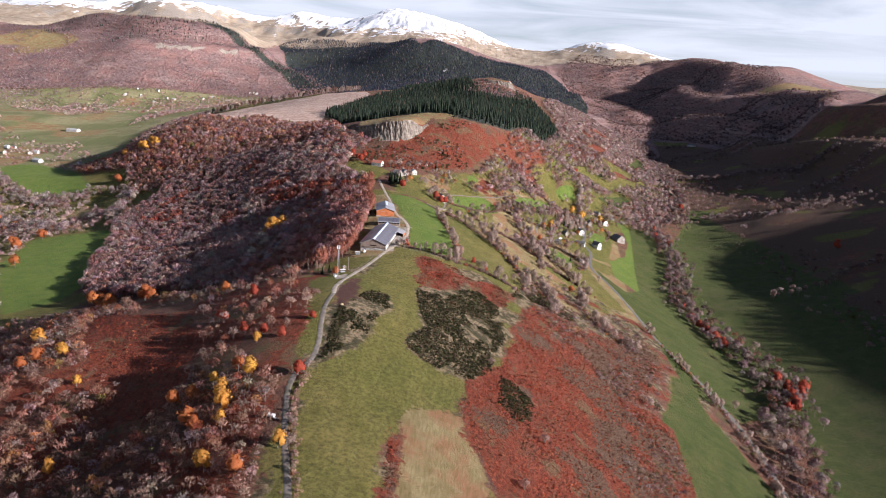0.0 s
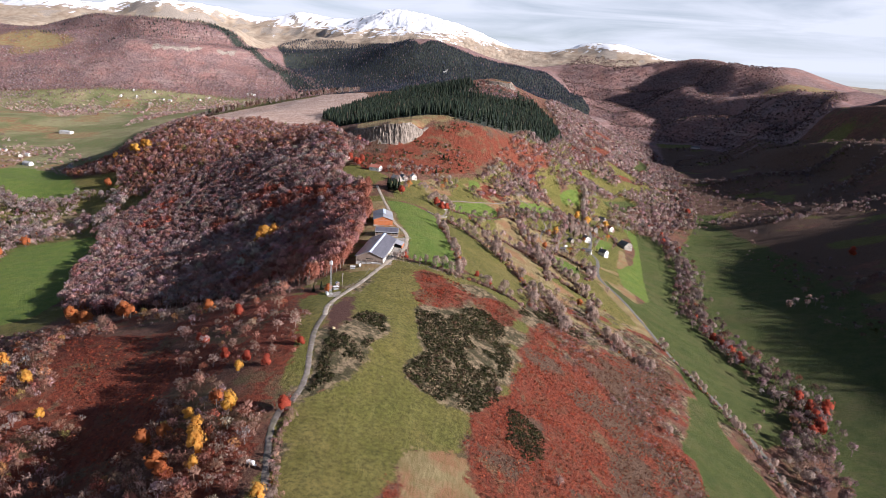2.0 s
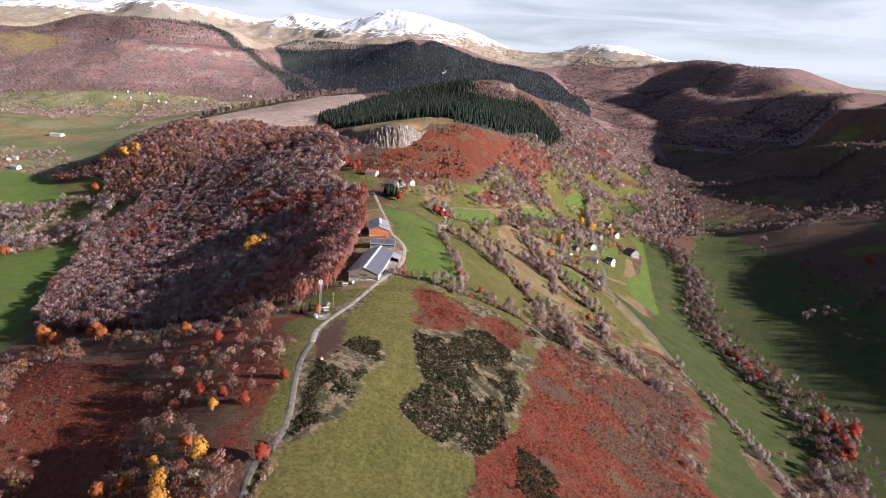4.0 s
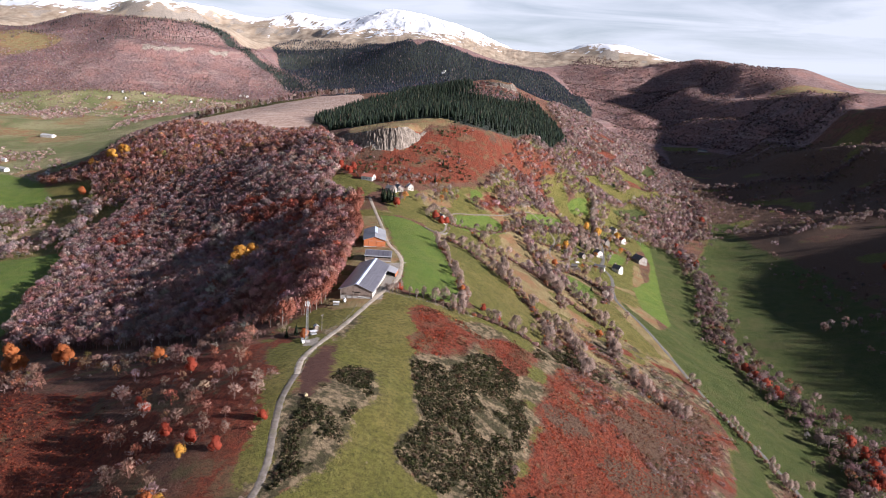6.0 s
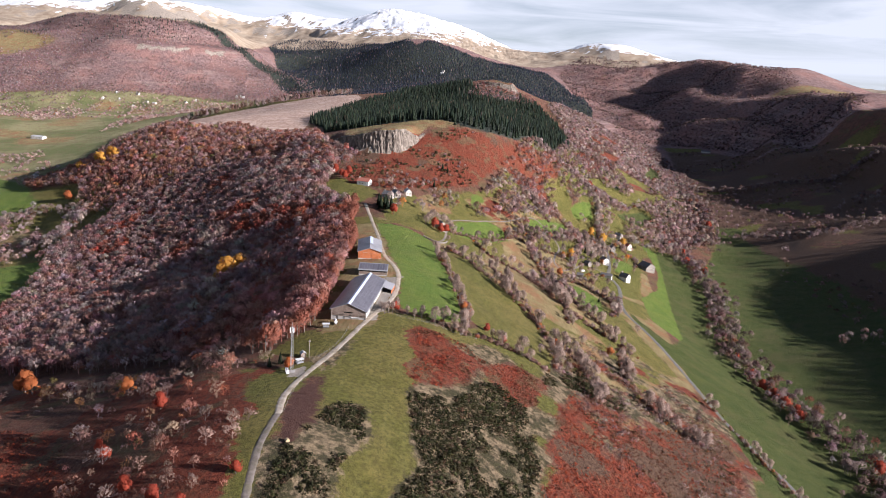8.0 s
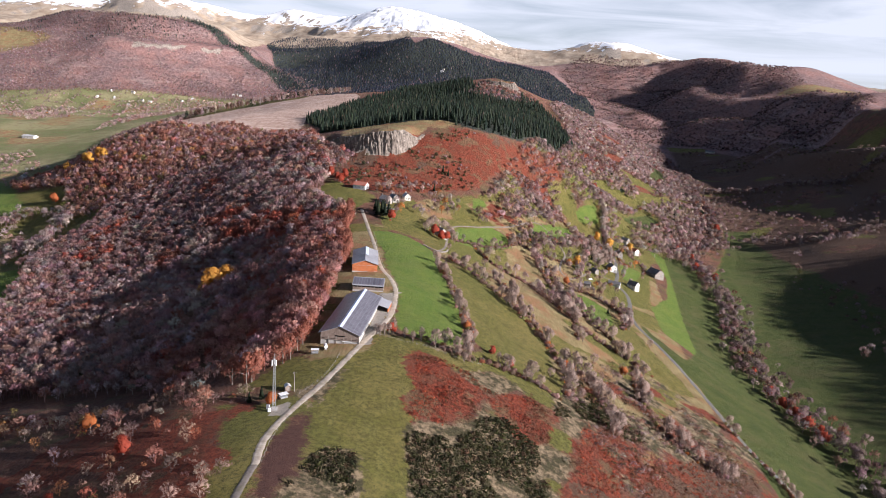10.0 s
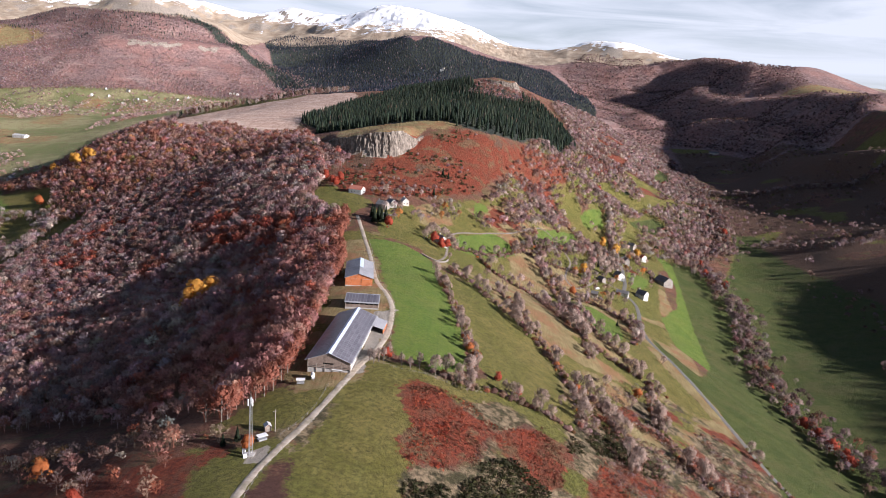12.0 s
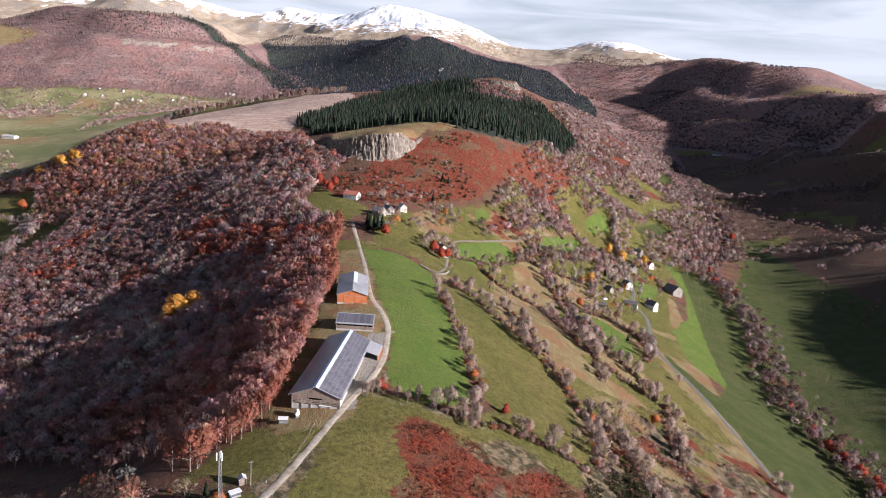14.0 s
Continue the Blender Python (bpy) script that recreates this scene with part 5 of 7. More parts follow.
# ---------------------------------------------------------------- far woods
def build_far_woods():
    rng = np.random.default_rng(8)
    # brown and mauve woods of the western mountain, spruce along its crest and its north ridge
    x, y = scatter([(-2500, 2450), (-1900, 2320), (-1500, 2290), (-1250, 2540), (-900, 2650), (-620, 2670), (-430, 2700), (-540, 3000), (-780, 3200), (-1150, 3340), (-1900, 3340), (-2600, 3200)], 9.5, 121)
    z = land(x, y)
    patch = waves(x, y, 110, 122, 5, 0.65)
    russet = (x > -1350) & (x < -600) & (z > 55) & (z < 190)
    summit = (z > 318 + 18 * patch) | ((x > -1200) & (x < -880) & (y > 3215))
    keep = ((patch > np.where(russet, 0.1, -0.2)) | (z > 215) | (rng.random(len(x)) < 0.22)) & ~summit & ~((np.hypot((x + 1720) / 190, (y - 2900) / 130) < 0.75) & (patch < 0.3))
    x, y, z, patch = x[keep], y[keep], z[keep], patch[keep]
    high = z + 60 * waves(x, y, 130, 123, 4, 0.6) > 225
    dark = (high & (rng.random(len(x)) < 0.22 + 0.5 * waves(x, y, 90, 126, 3))) | ((near_line([(-1130, 3190), (-956, 3170), (-762, 3070), (-567, 2880)], x, y) < 40 + 30 * patch) & (rng.random(len(x)) < 0.8))
    h = rng.uniform(5, 9, len(x))
    # mauve of bare twigs, pushed bluer in place of haze
    tone = tones_of(rng, len(x), [(0.34, 0.245, 0.245), (0.32, 0.21, 0.20), (0.33, 0.19, 0.165), (0.38, 0.30, 0.29), (0.29, 0.21, 0.205)], [5, 4, 2, 4, 3], 0.10)
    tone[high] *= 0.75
    tone *= (1 + 0.45 * waves(x, y, 160, 127, 4, 0.6))[:, None]
    plant("mountain_wood", "bare mauve and russet wood on a far mountainside", "woodland", PUFF, x[~dark], y[~dark], h[~dark], tone[~dark], 124, squat=1.0, lift=1.3)
    green = tones_of(rng, len(x), [(0.045, 0.062, 0.052), (0.06, 0.08, 0.065), (0.20, 0.14, 0.13)], [5, 3, 2])
    plant("mountain_spruce_wood", "dark spruce wood along a far crest", "conifer wood", SPIKE, x[dark], y[dark], h[dark] * 1.35, green[dark], 125, NEEDLE_TONE)
    # dark forest under the snow, right across the middle of the range
    x, y = scatter(RANGE_FOREST, 8.8, 131)
    z = land(x, y)
    keep = ~inside(MEADOW["alp"], x, y) & (z + 60 * waves(x, y, 150, 133, 4) < 318)
    x, y, z = x[keep], y[keep], z[keep]
    h = rng.uniform(6, 10, len(x))
    # needle tones turned blue to stand in for distant haze
    tone = tones_of(rng, len(x), [(0.036, 0.048, 0.072), (0.048, 0.060, 0.086), (0.06, 0.068, 0.084), (0.21, 0.155, 0.16)], [5, 4, 2, 1.4])
    plant("range_forest", "dark conifer forest below snowy heights", "conifer wood", SPIKE, x, y, h, tone, 134, NEEDLE_TONE)
    # mauve woods under the eastern rim
    x, y = scatter([(560, 2380), (680, 2410), (800, 2380), (860, 2200), (900, 1980), (1000, 1900), (1120, 2050), (1230, 2350), (1290, 2600), (1280, 2900), (1270, 3150), (1180, 3420), (900, 3620), (640, 3700), (500, 3450), (560, 2900)], 10.5, 141)
    z = land(x, y)
    keep = (waves(x, y, 140, 142, 5, 0.6) > -0.42) & (z + 40 * waves(x, y, 90, 143, 4) < np.where(y < 2750, 190, 318)) & (z > -10)
    x, y, z = x[keep], y[keep], z[keep]
    h = rng.uniform(5, 9, len(x))
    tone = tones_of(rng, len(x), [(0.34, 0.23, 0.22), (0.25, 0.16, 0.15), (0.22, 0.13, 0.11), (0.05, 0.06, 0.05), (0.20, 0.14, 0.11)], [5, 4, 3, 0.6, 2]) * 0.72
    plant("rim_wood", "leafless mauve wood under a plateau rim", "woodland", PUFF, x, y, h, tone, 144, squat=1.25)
    # red-brown trees about the foot of the butte
    x, y = scatter([(40, 1900), (90, 1880), (170, 1890), (230, 1960), (215, 2010), (182, 1990), (130, 1968), (70, 1988)], 9, 145)
    tone = tones_of(rng, len(x), [(0.36, 0.21, 0.19), (0.30, 0.15, 0.12), MAUVE], [4, 3, 3])
    plant("butte_wood", "russet trees below a rocky butte", "woodland", LEAFY_FAR, x, y, rng.uniform(7, 11, len(x)), tone, 146)
    # hedges and copses of the western valley
    x, y = scatter(MEADOW["far west valley"], 11, 151)
    u, v = x / 62 + 0.2 * y / 62 + 0.2 * waves(x, y, 90, 152, 2), y / 75 + 0.2 * waves(x, y, 90, 153, 2)
    edge = np.minimum(np.abs(u - np.round(u) - 0.5 * np.sign(u - np.round(u))) * 62, np.abs(v - np.round(v) - 0.5 * np.sign(v - np.round(v))) * 75)
    copse = waves(x, y, 170, 154, 4)
    keep = ((edge < np.where(y > 1300, 6.5, 9)) | (copse > np.where(y > 1900, -0.06, 0.2)) | ((y < 1250) & (copse > -0.12)) | ((y < 1200) & (y > 480) & (x > -640) & (copse > -0.35))) & ~any_inside({k: LUSH[k] for k in ("valley field", "west field")}, x, y) & ~inside(MEADOW["west valley"], x, y) & ~inside(WOODS["beech wood"], x, y)
    x, y = x[keep], y[keep]
    h = rng.uniform(4, 9, len(x))
    tone = tones_of(rng, len(x), [GREY, (0.33, 0.24, 0.21), MAUVE, BROWN, RUST, ORANGE], [5, 4, 3, 2, 0.4, 0.08])
    plant("valley_hedges", "leafless grey hedges and copses in a wide valley", "hedge", PUFF, x, y, h, tone, 155, squat=1.25, lift=1.6)
    # the standing rim of tall trees behind the felled slope
    x, y = along([(-640, 1890), (-571, 1915), (-466, 1985), (-388, 2070), (-350, 2200), (-300, 2330)], 2.2, 26, 161)
    h = rng.uniform(16, 22, len(x))
    tone = tones_of(rng, len(x), [GREY, (0.24, 0.15, 0.12), (0.20, 0.11, 0.08), SPRUCE], [4, 4, 3, 0.8])
    plant("felling_edge_wood", "row of tall bare trees behind a felled slope", "woodland", BARE_FAR, x, y, h, tone, 162, squat=0.55)


build_far_woods()


# ---------------------------------------------------------------- trees that stand alone
def part(name, co_tri, material, parent, label="", smooth=False):
    """One mesh object under a thing or under a part, from places and triangles."""
    if name == "crown":
        co_tri = outward(co_tri)
    me = mesh_of(name, co_tri[0], co_tri[1], 3, smooth)
    if name == "crown":
        set_normals(me, co_tri[2])
    me.materials.append(material)
    ob = new(name, me)
    ob.parent = parent
    return tagged(ob, label)


def tree_kind(name, label, category, group, crown_material, crowns, clear=0.3, limbs=6, spread=0.3, seed=1):
    """Several shapes of one kind of tree, each a metre high, to be copied and scaled."""
    rng = np.random.default_rng(seed)
    kinds = []
    for make in crowns:
        root = tagged(new(name), label, category, group)
        part("trunk", trunk_shape(rng, 1.0, clear, limbs, spread), BARK, root)
        part("crown", make(rng), crown_material, root)
        kinds.append([root, False])
    return kinds


def plant_one(kinds, x, y, height, rng, squat=1.0):
    """Stands one tree of a kind on the ground."""
    k = kinds[int(rng.integers(0, len(kinds)))]
    m = pose(x, y, float(land(x, y)) - 0.2, 0, 0, float(rng.uniform(0, 360)))
    size = Vector((height * squat, height * squat, height))
    if k[1]:
        first = k[0].scale
        return copy_thing(k[0], m @ Matrix.Diagonal((size.x / first.x, size.y / first.y, size.z / first.z, 1)))
    k[0].matrix_basis, k[1] = m @ Matrix.Diagonal((*size, 1)), True
    return k[0]


def clear_unused(*kinds):
    for group in kinds:
        for root, used in group:
            if not used:
                for ob in (*root.children, root):
                    bpy.data.objects.remove(ob)


grey_twigs = tree_tone_material("grey twigs", (0.40, 0.30, 0.25), (0.50, 0.385, 0.325), (0.42, 0.31, 0.26))
brown_twigs = tree_tone_material("brown twigs", (0.36, 0.235, 0.20), (0.48, 0.35, 0.31), (0.40, 0.28, 0.24))
gold_leaves = tree_tone_material("gold leaves", (0.85, 0.52, 0.09), (0.78, 0.40, 0.08), (0.62, 0.32, 0.08), 0.22)
orange_leaves = tree_tone_material("orange leaves", (0.66, 0.25, 0.075), (0.55, 0.18, 0.06), (0.44, 0.14, 0.06), 0.25)
red_leaves = tree_tone_material("red leaves", (0.55, 0.10, 0.05), (0.46, 0.09, 0.05), (0.34, 0.08, 0.05), 0.25)
rust_leaves = tree_tone_material("rust leaves", (0.40, 0.155, 0.10), (0.42, 0.19, 0.135), (0.34, 0.115, 0.075))
needles = tree_tone_material("needles", (0.018, 0.032, 0.018), (0.030, 0.045, 0.022), (0.04, 0.055, 0.03), 0.12)

hedge_tree = tree_kind("hedgerow_tree", "leafless grey hedgerow tree with a spreading crown", "tree", "hedgerow trees", grey_twigs,
                       [lambda r: spray_crown(r, 40, 210, 0.38, 0.18, 0.12, 0.3)] * 6, seed=21)
thicket_tree = tree_kind("bare_tree", "leafless brown tree in rough ground", "tree", "bare trees on the slope", brown_twigs,
                         [lambda r: spray_crown(r, 40, 210, 0.42, 0.12, 0.12, 0.3)] * 4, seed=22)
birch = tree_kind("birch", "pale slender leafless birch beside the road", "tree", "birches by the barn", grey_twigs,
                  [lambda r: spray_crown(r, 36, 140, 0.22, 0.2, 0.12, 0.24)] * 3, clear=0.5, seed=23)
gold_tree = tree_kind("golden_tree", "golden yellow autumn tree in full leaf", "tree", "golden trees", gold_leaves,
                      [lambda r: joined(fuzzy_crown(r, 5, 0.24, 0.12), leaf_crown(r, 170, wide=0.28, low=0.10, size=0.045))] * 3, seed=24)
orange_tree = tree_kind("orange_tree", "orange autumn tree in leaf", "tree", "orange trees", orange_leaves,
                        [lambda r: joined(fuzzy_crown(r, 5, 0.32, 0.12), leaf_crown(r, 170, wide=0.37, low=0.10, size=0.05))] * 3, seed=25)
red_tree = tree_kind("red_tree", "bright red autumn tree in leaf", "tree", "red trees", red_leaves,
                     [lambda r: joined(fuzzy_crown(r, 5, 0.33, 0.10), leaf_crown(r, 170, wide=0.38, low=0.08, size=0.05))] * 3, seed=26)
rust_tree = tree_kind("rust_tree", "rust-brown beech with dead leaves", "tree", "beeches along the crest", rust_leaves,
                      [lambda r: joined(spray_crown(r, 26, 170, 0.28, 0.06, 0.12, 0.34), leaf_crown(r, 110, wide=0.27, low=0.06, size=0.022))] * 4, clear=0.35, seed=27)
spruce = tree_kind("spruce", "dark green spruce standing alone", "conifer", "lone spruces", needles,
                   [lambda r: needle_crown(r, 9, 10, 0.22)] * 3, clear=0.2, limbs=0, seed=28)

HEDGES = {   # hedgerow lines: gap between trees, height, line
    "field": (6.0, 9.5, [(-4, 673), (3, 634), (10, 596), (13, 568), (16, 540), (14, 514)]),
    "second": (9.0, 10.8, [(3, 704), (27, 668), (40, 644), (53, 628), (64, 606), (70, 575), (72, 540), (68, 510)]),
    "third": (6.5, 12.2, [(29, 808), (44, 788), (72, 779), (85, 700), (98, 668), (114, 654), (135, 650), (150, 640)]),
    "cross": (5.0, 10.1, [(-8, 509), (5, 499), (19, 504), (34, 507), (48, 506), (62, 502)]),
    "fourth": (7.0, 12.2, [(66, 868), (88, 872), (108, 824), (108, 761), (118, 700), (132, 664)]),
    "row": (4.0, 11.5, [(74, 572), (86, 562), (89, 542), (93, 520), (89, 494)]),
    "long row": (5.0, 11.5, [(142, 645), (128, 592), (126, 560), (129, 538), (140, 528), (160, 520)]),
    "lane": (5.5, 8.8, [(196, 606), (207, 560), (219, 520), (226, 480), (226, 437), (224, 400), (216, 340)]),
    "track": (6.0, 5.4, [(-60, 312), (-59, 283), (-54, 250), (-47, 218), (-44, 180)]),
    "wall": (7.0, 10.1, [(8, 790), (42, 824), (70, 862), (96, 902), (128, 930), (152, 965)]),
    "down slope": (5.0, 11.0, [(92, 860), (104, 780), (97, 633)]),
    "long hedge": (5.0, 9.0, [(40, 690), (53, 658), (62, 623), (70, 592)]),
    "upper clump": (4.0, 11.0, [(76, 934), (117, 1029), (131, 989)]),
    "terrace": (6.0, 8.0, [(70, 872), (100, 872), (132, 878)]),
    "steep hedge": (4.0, 10.0, [(154, 1096), (170, 1036), (172, 1000), (150, 900), (134, 846)]),
    "tall row": (3.5, 12.0, [(254, 1303), (236, 1210), (224, 1135), (208, 1040), (196, 965)]),
    "garden": (5.0, 6.0, [(132, 826), (146, 812), (158, 800), (172, 776)]),
    "big house": (6.0, 8.0, [(250, 1101), (240, 1040), (246, 1000), (236, 960)]),
    "village": (6.0, 10.8, [(118, 806), (140, 812), (160, 800), (166, 760), (150, 720)]),
}


def build_lone_trees():
    rng = np.random.default_rng(33)
    bx, by, bh, stand = [], [], [], []
    for gap, height, line in HEDGES.values():
        x, y = along(line, gap * 0.7, 4.0, int(rng.integers(1, 999)))
        clump = waves(x, y, 22, 38, 2)
        for a, b, c in zip(x, y, clump):
            if c > -0.3 and not on_road(np.array([a]), np.array([b]), 0.5)[0]:
                stand.append((b, a, height * float(rng.uniform(0.45, 1.2))))
        x, y = along(line, 0.6, 3.0, int(rng.integers(1, 999)))
        bx.append(x)
        by.append(y)
        bh.append(np.full(len(x), height * 0.24))
    stand.sort()
    for b, a, tall in stand[:240]:
        plant_one(hedge_tree, a, b, tall, rng, float(rng.uniform(0.65, 0.9)))
    b, a, tall = np.array(stand[240:]).T
    plant("hedge_trees", "leafless grey trees in the hedges higher up", "trees", BARE, a, b, tall, tones_of(rng, len(a), [GREY, (0.36, 0.26, 0.23), MAUVE, BROWN], [5, 5, 2, 2]), 39, squat=0.85)
    x, y, h = np.concatenate(bx), np.concatenate(by), np.concatenate(bh)
    keep = ~on_road(x, y, 0.6)
    x, y, h = x[keep], y[keep], h[keep] * rng.uniform(0.6, 1.3, int(keep.sum()))
    tone = tones_of(rng, len(x), [BROWN, (0.24, 0.15, 0.11), (0.26, 0.10, 0.05), OLIVE, ORANGE, MAUVE], [4, 5, 1.2, 1.0, 0.5, 3])
    plant("hedge_brambles", "brown bramble and thorn hedges between the fields", "hedge", BUSH, x, y, h, tone, 34)
    # loose trees on the eastern slope, around the lanes and the village
    for a, b, h in ((145, 421, 7), (58, 309, 6), (44, 269, 6), (34, 366, 5), (241, 506, 8), (439, 843, 9), (75, 520, 7), (60, 530, 6),
                    (20, 720, 7), (35, 742, 8), (50, 760, 8), (5, 745, 6), (160, 745, 8), (168, 700, 7), (100, 600, 8), (112, 585, 8)):
        plant_one(thicket_tree, a, b, h, rng)
    for a, b in zip(*along([(160, 930), (175, 975), (200, 1010), (170, 905)], 5, 22, 35)):
        plant_one(hedge_tree, a, b, float(rng.uniform(8, 12)), rng)
    for a, b, h in ((-12, 792, 11), (-7, 797, 12), (-1, 800, 12), (5, 796, 11), (8, 788, 10), (10, 780, 9), (-14, 784, 10), (-16, 776, 9), (-10, 803, 11), (2, 806, 10)):
        plant_one(hedge_tree, a, b, h, rng, 0.9)
    for a, b in ((-32, 503), (-30, 501), (-28, 503), (-26, 505), (-24, 508), (-18, 503), (-14, 501), (-10, 503)):
        plant_one(birch, a, b, float(rng.uniform(6, 9)), rng)
    # golden, orange and red ones
    for a, b, h in ((-230, 382, 7), (-203, 358, 6), (-182, 332, 4), (-85, 303, 6), (-94, 290, 6), (-90, 278, 7), (-102, 305, 4), (-90, 334, 4), (-57, 245, 5), (-84, 238, 6), (-162, 269, 5), (-87, 268, 4), (-160, 654, 13.5), (-154, 660, 11), (-165, 648, 11),
                    (206, 1022, 9), (212, 1040, 9), (198, 1050, 8), (240, 1048, 9), (140, 880, 8), (-505, 1172, 11), (-495, 1178, 11), (-515, 1180, 10.5), (-487, 1176, 10), (-500, 1186, 10), (-545, 1185, 9)):
        plant_one(gold_tree, a, b, h * 1.95, rng, 1.1)
    for a, b, h in ((-244, 484, 10), (-236, 478, 9), (-206, 470, 9), (-198, 462, 7), (-136, 430, 6), (-279, 539, 9), (-281, 561, 8), (-262, 562, 7), (-252, 565, 8), (-103, 274, 7), (-118, 296, 6), (-216, 356, 7), (-222, 350, 6), (-109, 296, 6), (-98, 268, 6), (-70, 232, 6), (120, 818, 6),
                    (74, 560, 4), (122, 607, 5), (16, 531, 5), (14, 546, 4), (12, 558, 4), (-482, 820, 10), (-477, 760, 11), (-432, 683, 10), (-500, 790, 9), (-518, 1099, 10), (-92, 310, 6), (-65, 428, 4)):
        plant_one(orange_tree, a, b, h * 1.55, rng, 1.1)
    for a, b, h in ((278, 695, 9), (284, 666, 9), (288, 655, 8), (276, 714, 8), (281, 680, 9), (286, 645, 8), (302, 540, 10), (308, 560, 9), (306, 575, 9), (298, 522, 9), (446, 1292, 10), (329, 1128, 9), (334, 1062, 9), (343, 1023, 8), (320, 557, 10), (314, 548, 9), (300, 530, 9), (290, 520, 8),
                    (544, 936, 11), (-46, 776, 8), (-8, 776, 8), (-2, 768, 7), (3, 776, 7), (-25, 507, 5), (36, 512, 4), (27, 520, 4), (-61, 300, 6), (-88, 341, 5), (-64, 348, 4), (-118, 372, 5), (-77, 334, 5), (-101, 350, 5), (-124, 380, 4), (-110, 402, 6), (249, 1330, 10), (282, 758, 6), (-134, 915, 9), (-107, 883, 8), (-145, 942, 9), (-105, 900, 8), (-120, 905, 9), (-128, 925, 8), (-112, 893, 7), (346, 1112, 8), (350, 1034, 8)):
        plant_one(red_tree, a, b, h * 1.35, rng, 1.1)
    # the beech edge above the farm
    for a, b in zip(*along([(-86, 790), (-78, 702), (-62, 600), (-63, 544), (-64, 508), (-66, 488), (-72, 466), (-84, 450)], 2.6, 4.5, 36)):
        if open_ground(np.array([a]), np.array([b]), 1)[0]:
            plant_one(rust_tree, a, b, float(rng.uniform(11, 15)), rng)
    for a, b, h in ((-56, 790, 14), (-59, 784, 15), (-53, 786, 13), (-62, 795, 13), (-50, 791, 14), (-55, 797, 12), (-12, 908, 9), (-4, 960, 10), (2, 958, 8), (150, 770, 6), (-70, 434, 6), (-74, 431, 5),
                    (190, 1310, 10), (196, 1322, 11), (204, 1300, 10), (-60, 880, 4), (168, 935, 8)):
        plant_one(spruce, a, b, h, rng)
    clear_unused(hedge_tree, thicket_tree, birch, gold_tree, orange_tree, red_tree, rust_tree, spruce)


build_lone_trees()


# ---------------------------------------------------------------- gorse, bracken, rocks
def build_ground_plants():
    rng = np.random.default_rng(44)
    spots = [scatter(o, 1.15, 45 + k) for k, o in enumerate(SCRUB.values())]
    x, y = np.concatenate([s[0] for s in spots]), np.concatenate([s[1] for s in spots])
    x, y = x + 4 * waves(x, y, 15, 56, 3), y + 4 * waves(x, y, 15, 57, 3)
    keep = (waves(x, y, 19, 46, 4) > -0.12) & ~inside(MEADOW["ridge"], x, y) & ~on_road(x, y, 1)
    x, y = x[keep], y[keep]
    tone = tones_of(rng, len(x), [(0.050, 0.054, 0.020), (0.085, 0.082, 0.032), (0.15, 0.10, 0.06), (0.065, 0.055, 0.028)], [5, 4, 2, 2])
    plant("gorse", "dark green gorse bushes among pale dry grass", "gorse", [leaf_crown(shape_rng, 18, wide=0.75, low=-0.2, size=0.24) for _ in range(6)], x, y, rng.uniform(0.6, 1.0, len(x)) * rng.uniform(0.8, 1.9, len(x)), tone, 47, NEEDLE_TONE, squat=1.2, lift=0.85)
    spots = [scatter(BRACKEN[k], gap, 60 + n) for n, (k, gap) in enumerate((("slope", 1.7), ("top corner", 1.4), ("patch", 1.4), ("strip", 1.4), ("low heath", 1.7), ("heath", 1.8), ("clearing", 2.2), ("under the bluff", 4.0)))]
    x, y = np.concatenate([s[0] for s in spots]), np.concatenate([s[1] for s in spots])
    x, y = x + 6 * waves(x, y, 15, 58, 3), y + 6 * waves(x, y, 15, 59, 3)
    keep = ~any_inside(SCRUB, x, y, 5, 5) & ~on_road(x, y, 1) & ~inside(MEADOW["ridge"], x, y) & ~inside(DRY["bluff top"], x, y) & ~inside(DRY["old hay"], x, y) & ~inside(MEADOW["hillside pasture"], x, y)
    keep &= (waves(x, y, 11, 55, 3) > -0.34) | (y > 700)
    x, y = x[keep], y[keep]
    patch = waves(x, y, 30, 48, 3)
    tone = np.where((patch > np.where(y > 430, -0.05, 0.28))[:, None], tones_of(rng, len(x), [(0.21, 0.085, 0.050), (0.15, 0.075, 0.042), (0.28, 0.17, 0.10)], [3, 2, 0.8]),
                    tones_of(rng, len(x), [(0.40, 0.088, 0.042), (0.32, 0.072, 0.038), (0.44, 0.14, 0.07), (0.15, 0.05, 0.03)], [4, 3, 1.5, 2]))
    tuft = [leaf_crown(shape_rng, 10, wide=0.8, low=-0.2, size=0.30) for _ in range(5)]
    plant("bracken", "rust-red dead bracken covering the slope", "bracken", tuft, x, y, rng.uniform(0.6, 1.5, len(x)), tone, 49, lift=1.0)
    x, y = scatter(BRACKEN["under the bluff"], 7, 75)
    keep = (waves(x, y, 40, 76, 3) > -0.1) & (rng.random(len(x)) < 0.85) & ~inside(DRY["bluff top"], x, y)
    x, y = x[keep], y[keep]
    tone = tones_of(rng, len(x), [(0.06, 0.065, 0.028), (0.10, 0.085, 0.04), (0.16, 0.08, 0.05), MAUVE], [4, 3, 3, 2])
    plant("hill_thorns", "dark gorse and thorn bushes on a bracken hill", "bush", BUSH, x, y, rng.uniform(1.5, 4.5, len(x)), tone, 77)
    x, y = scatter([(125, 411), (150, 415), (190, 520), (185, 560), (150, 600), (110, 560), (70, 500), (96, 440)], 3.2, 70)
    x2, y2 = scatter([(96, 302), (150, 340), (156, 400), (123, 411)], 3.0, 71)
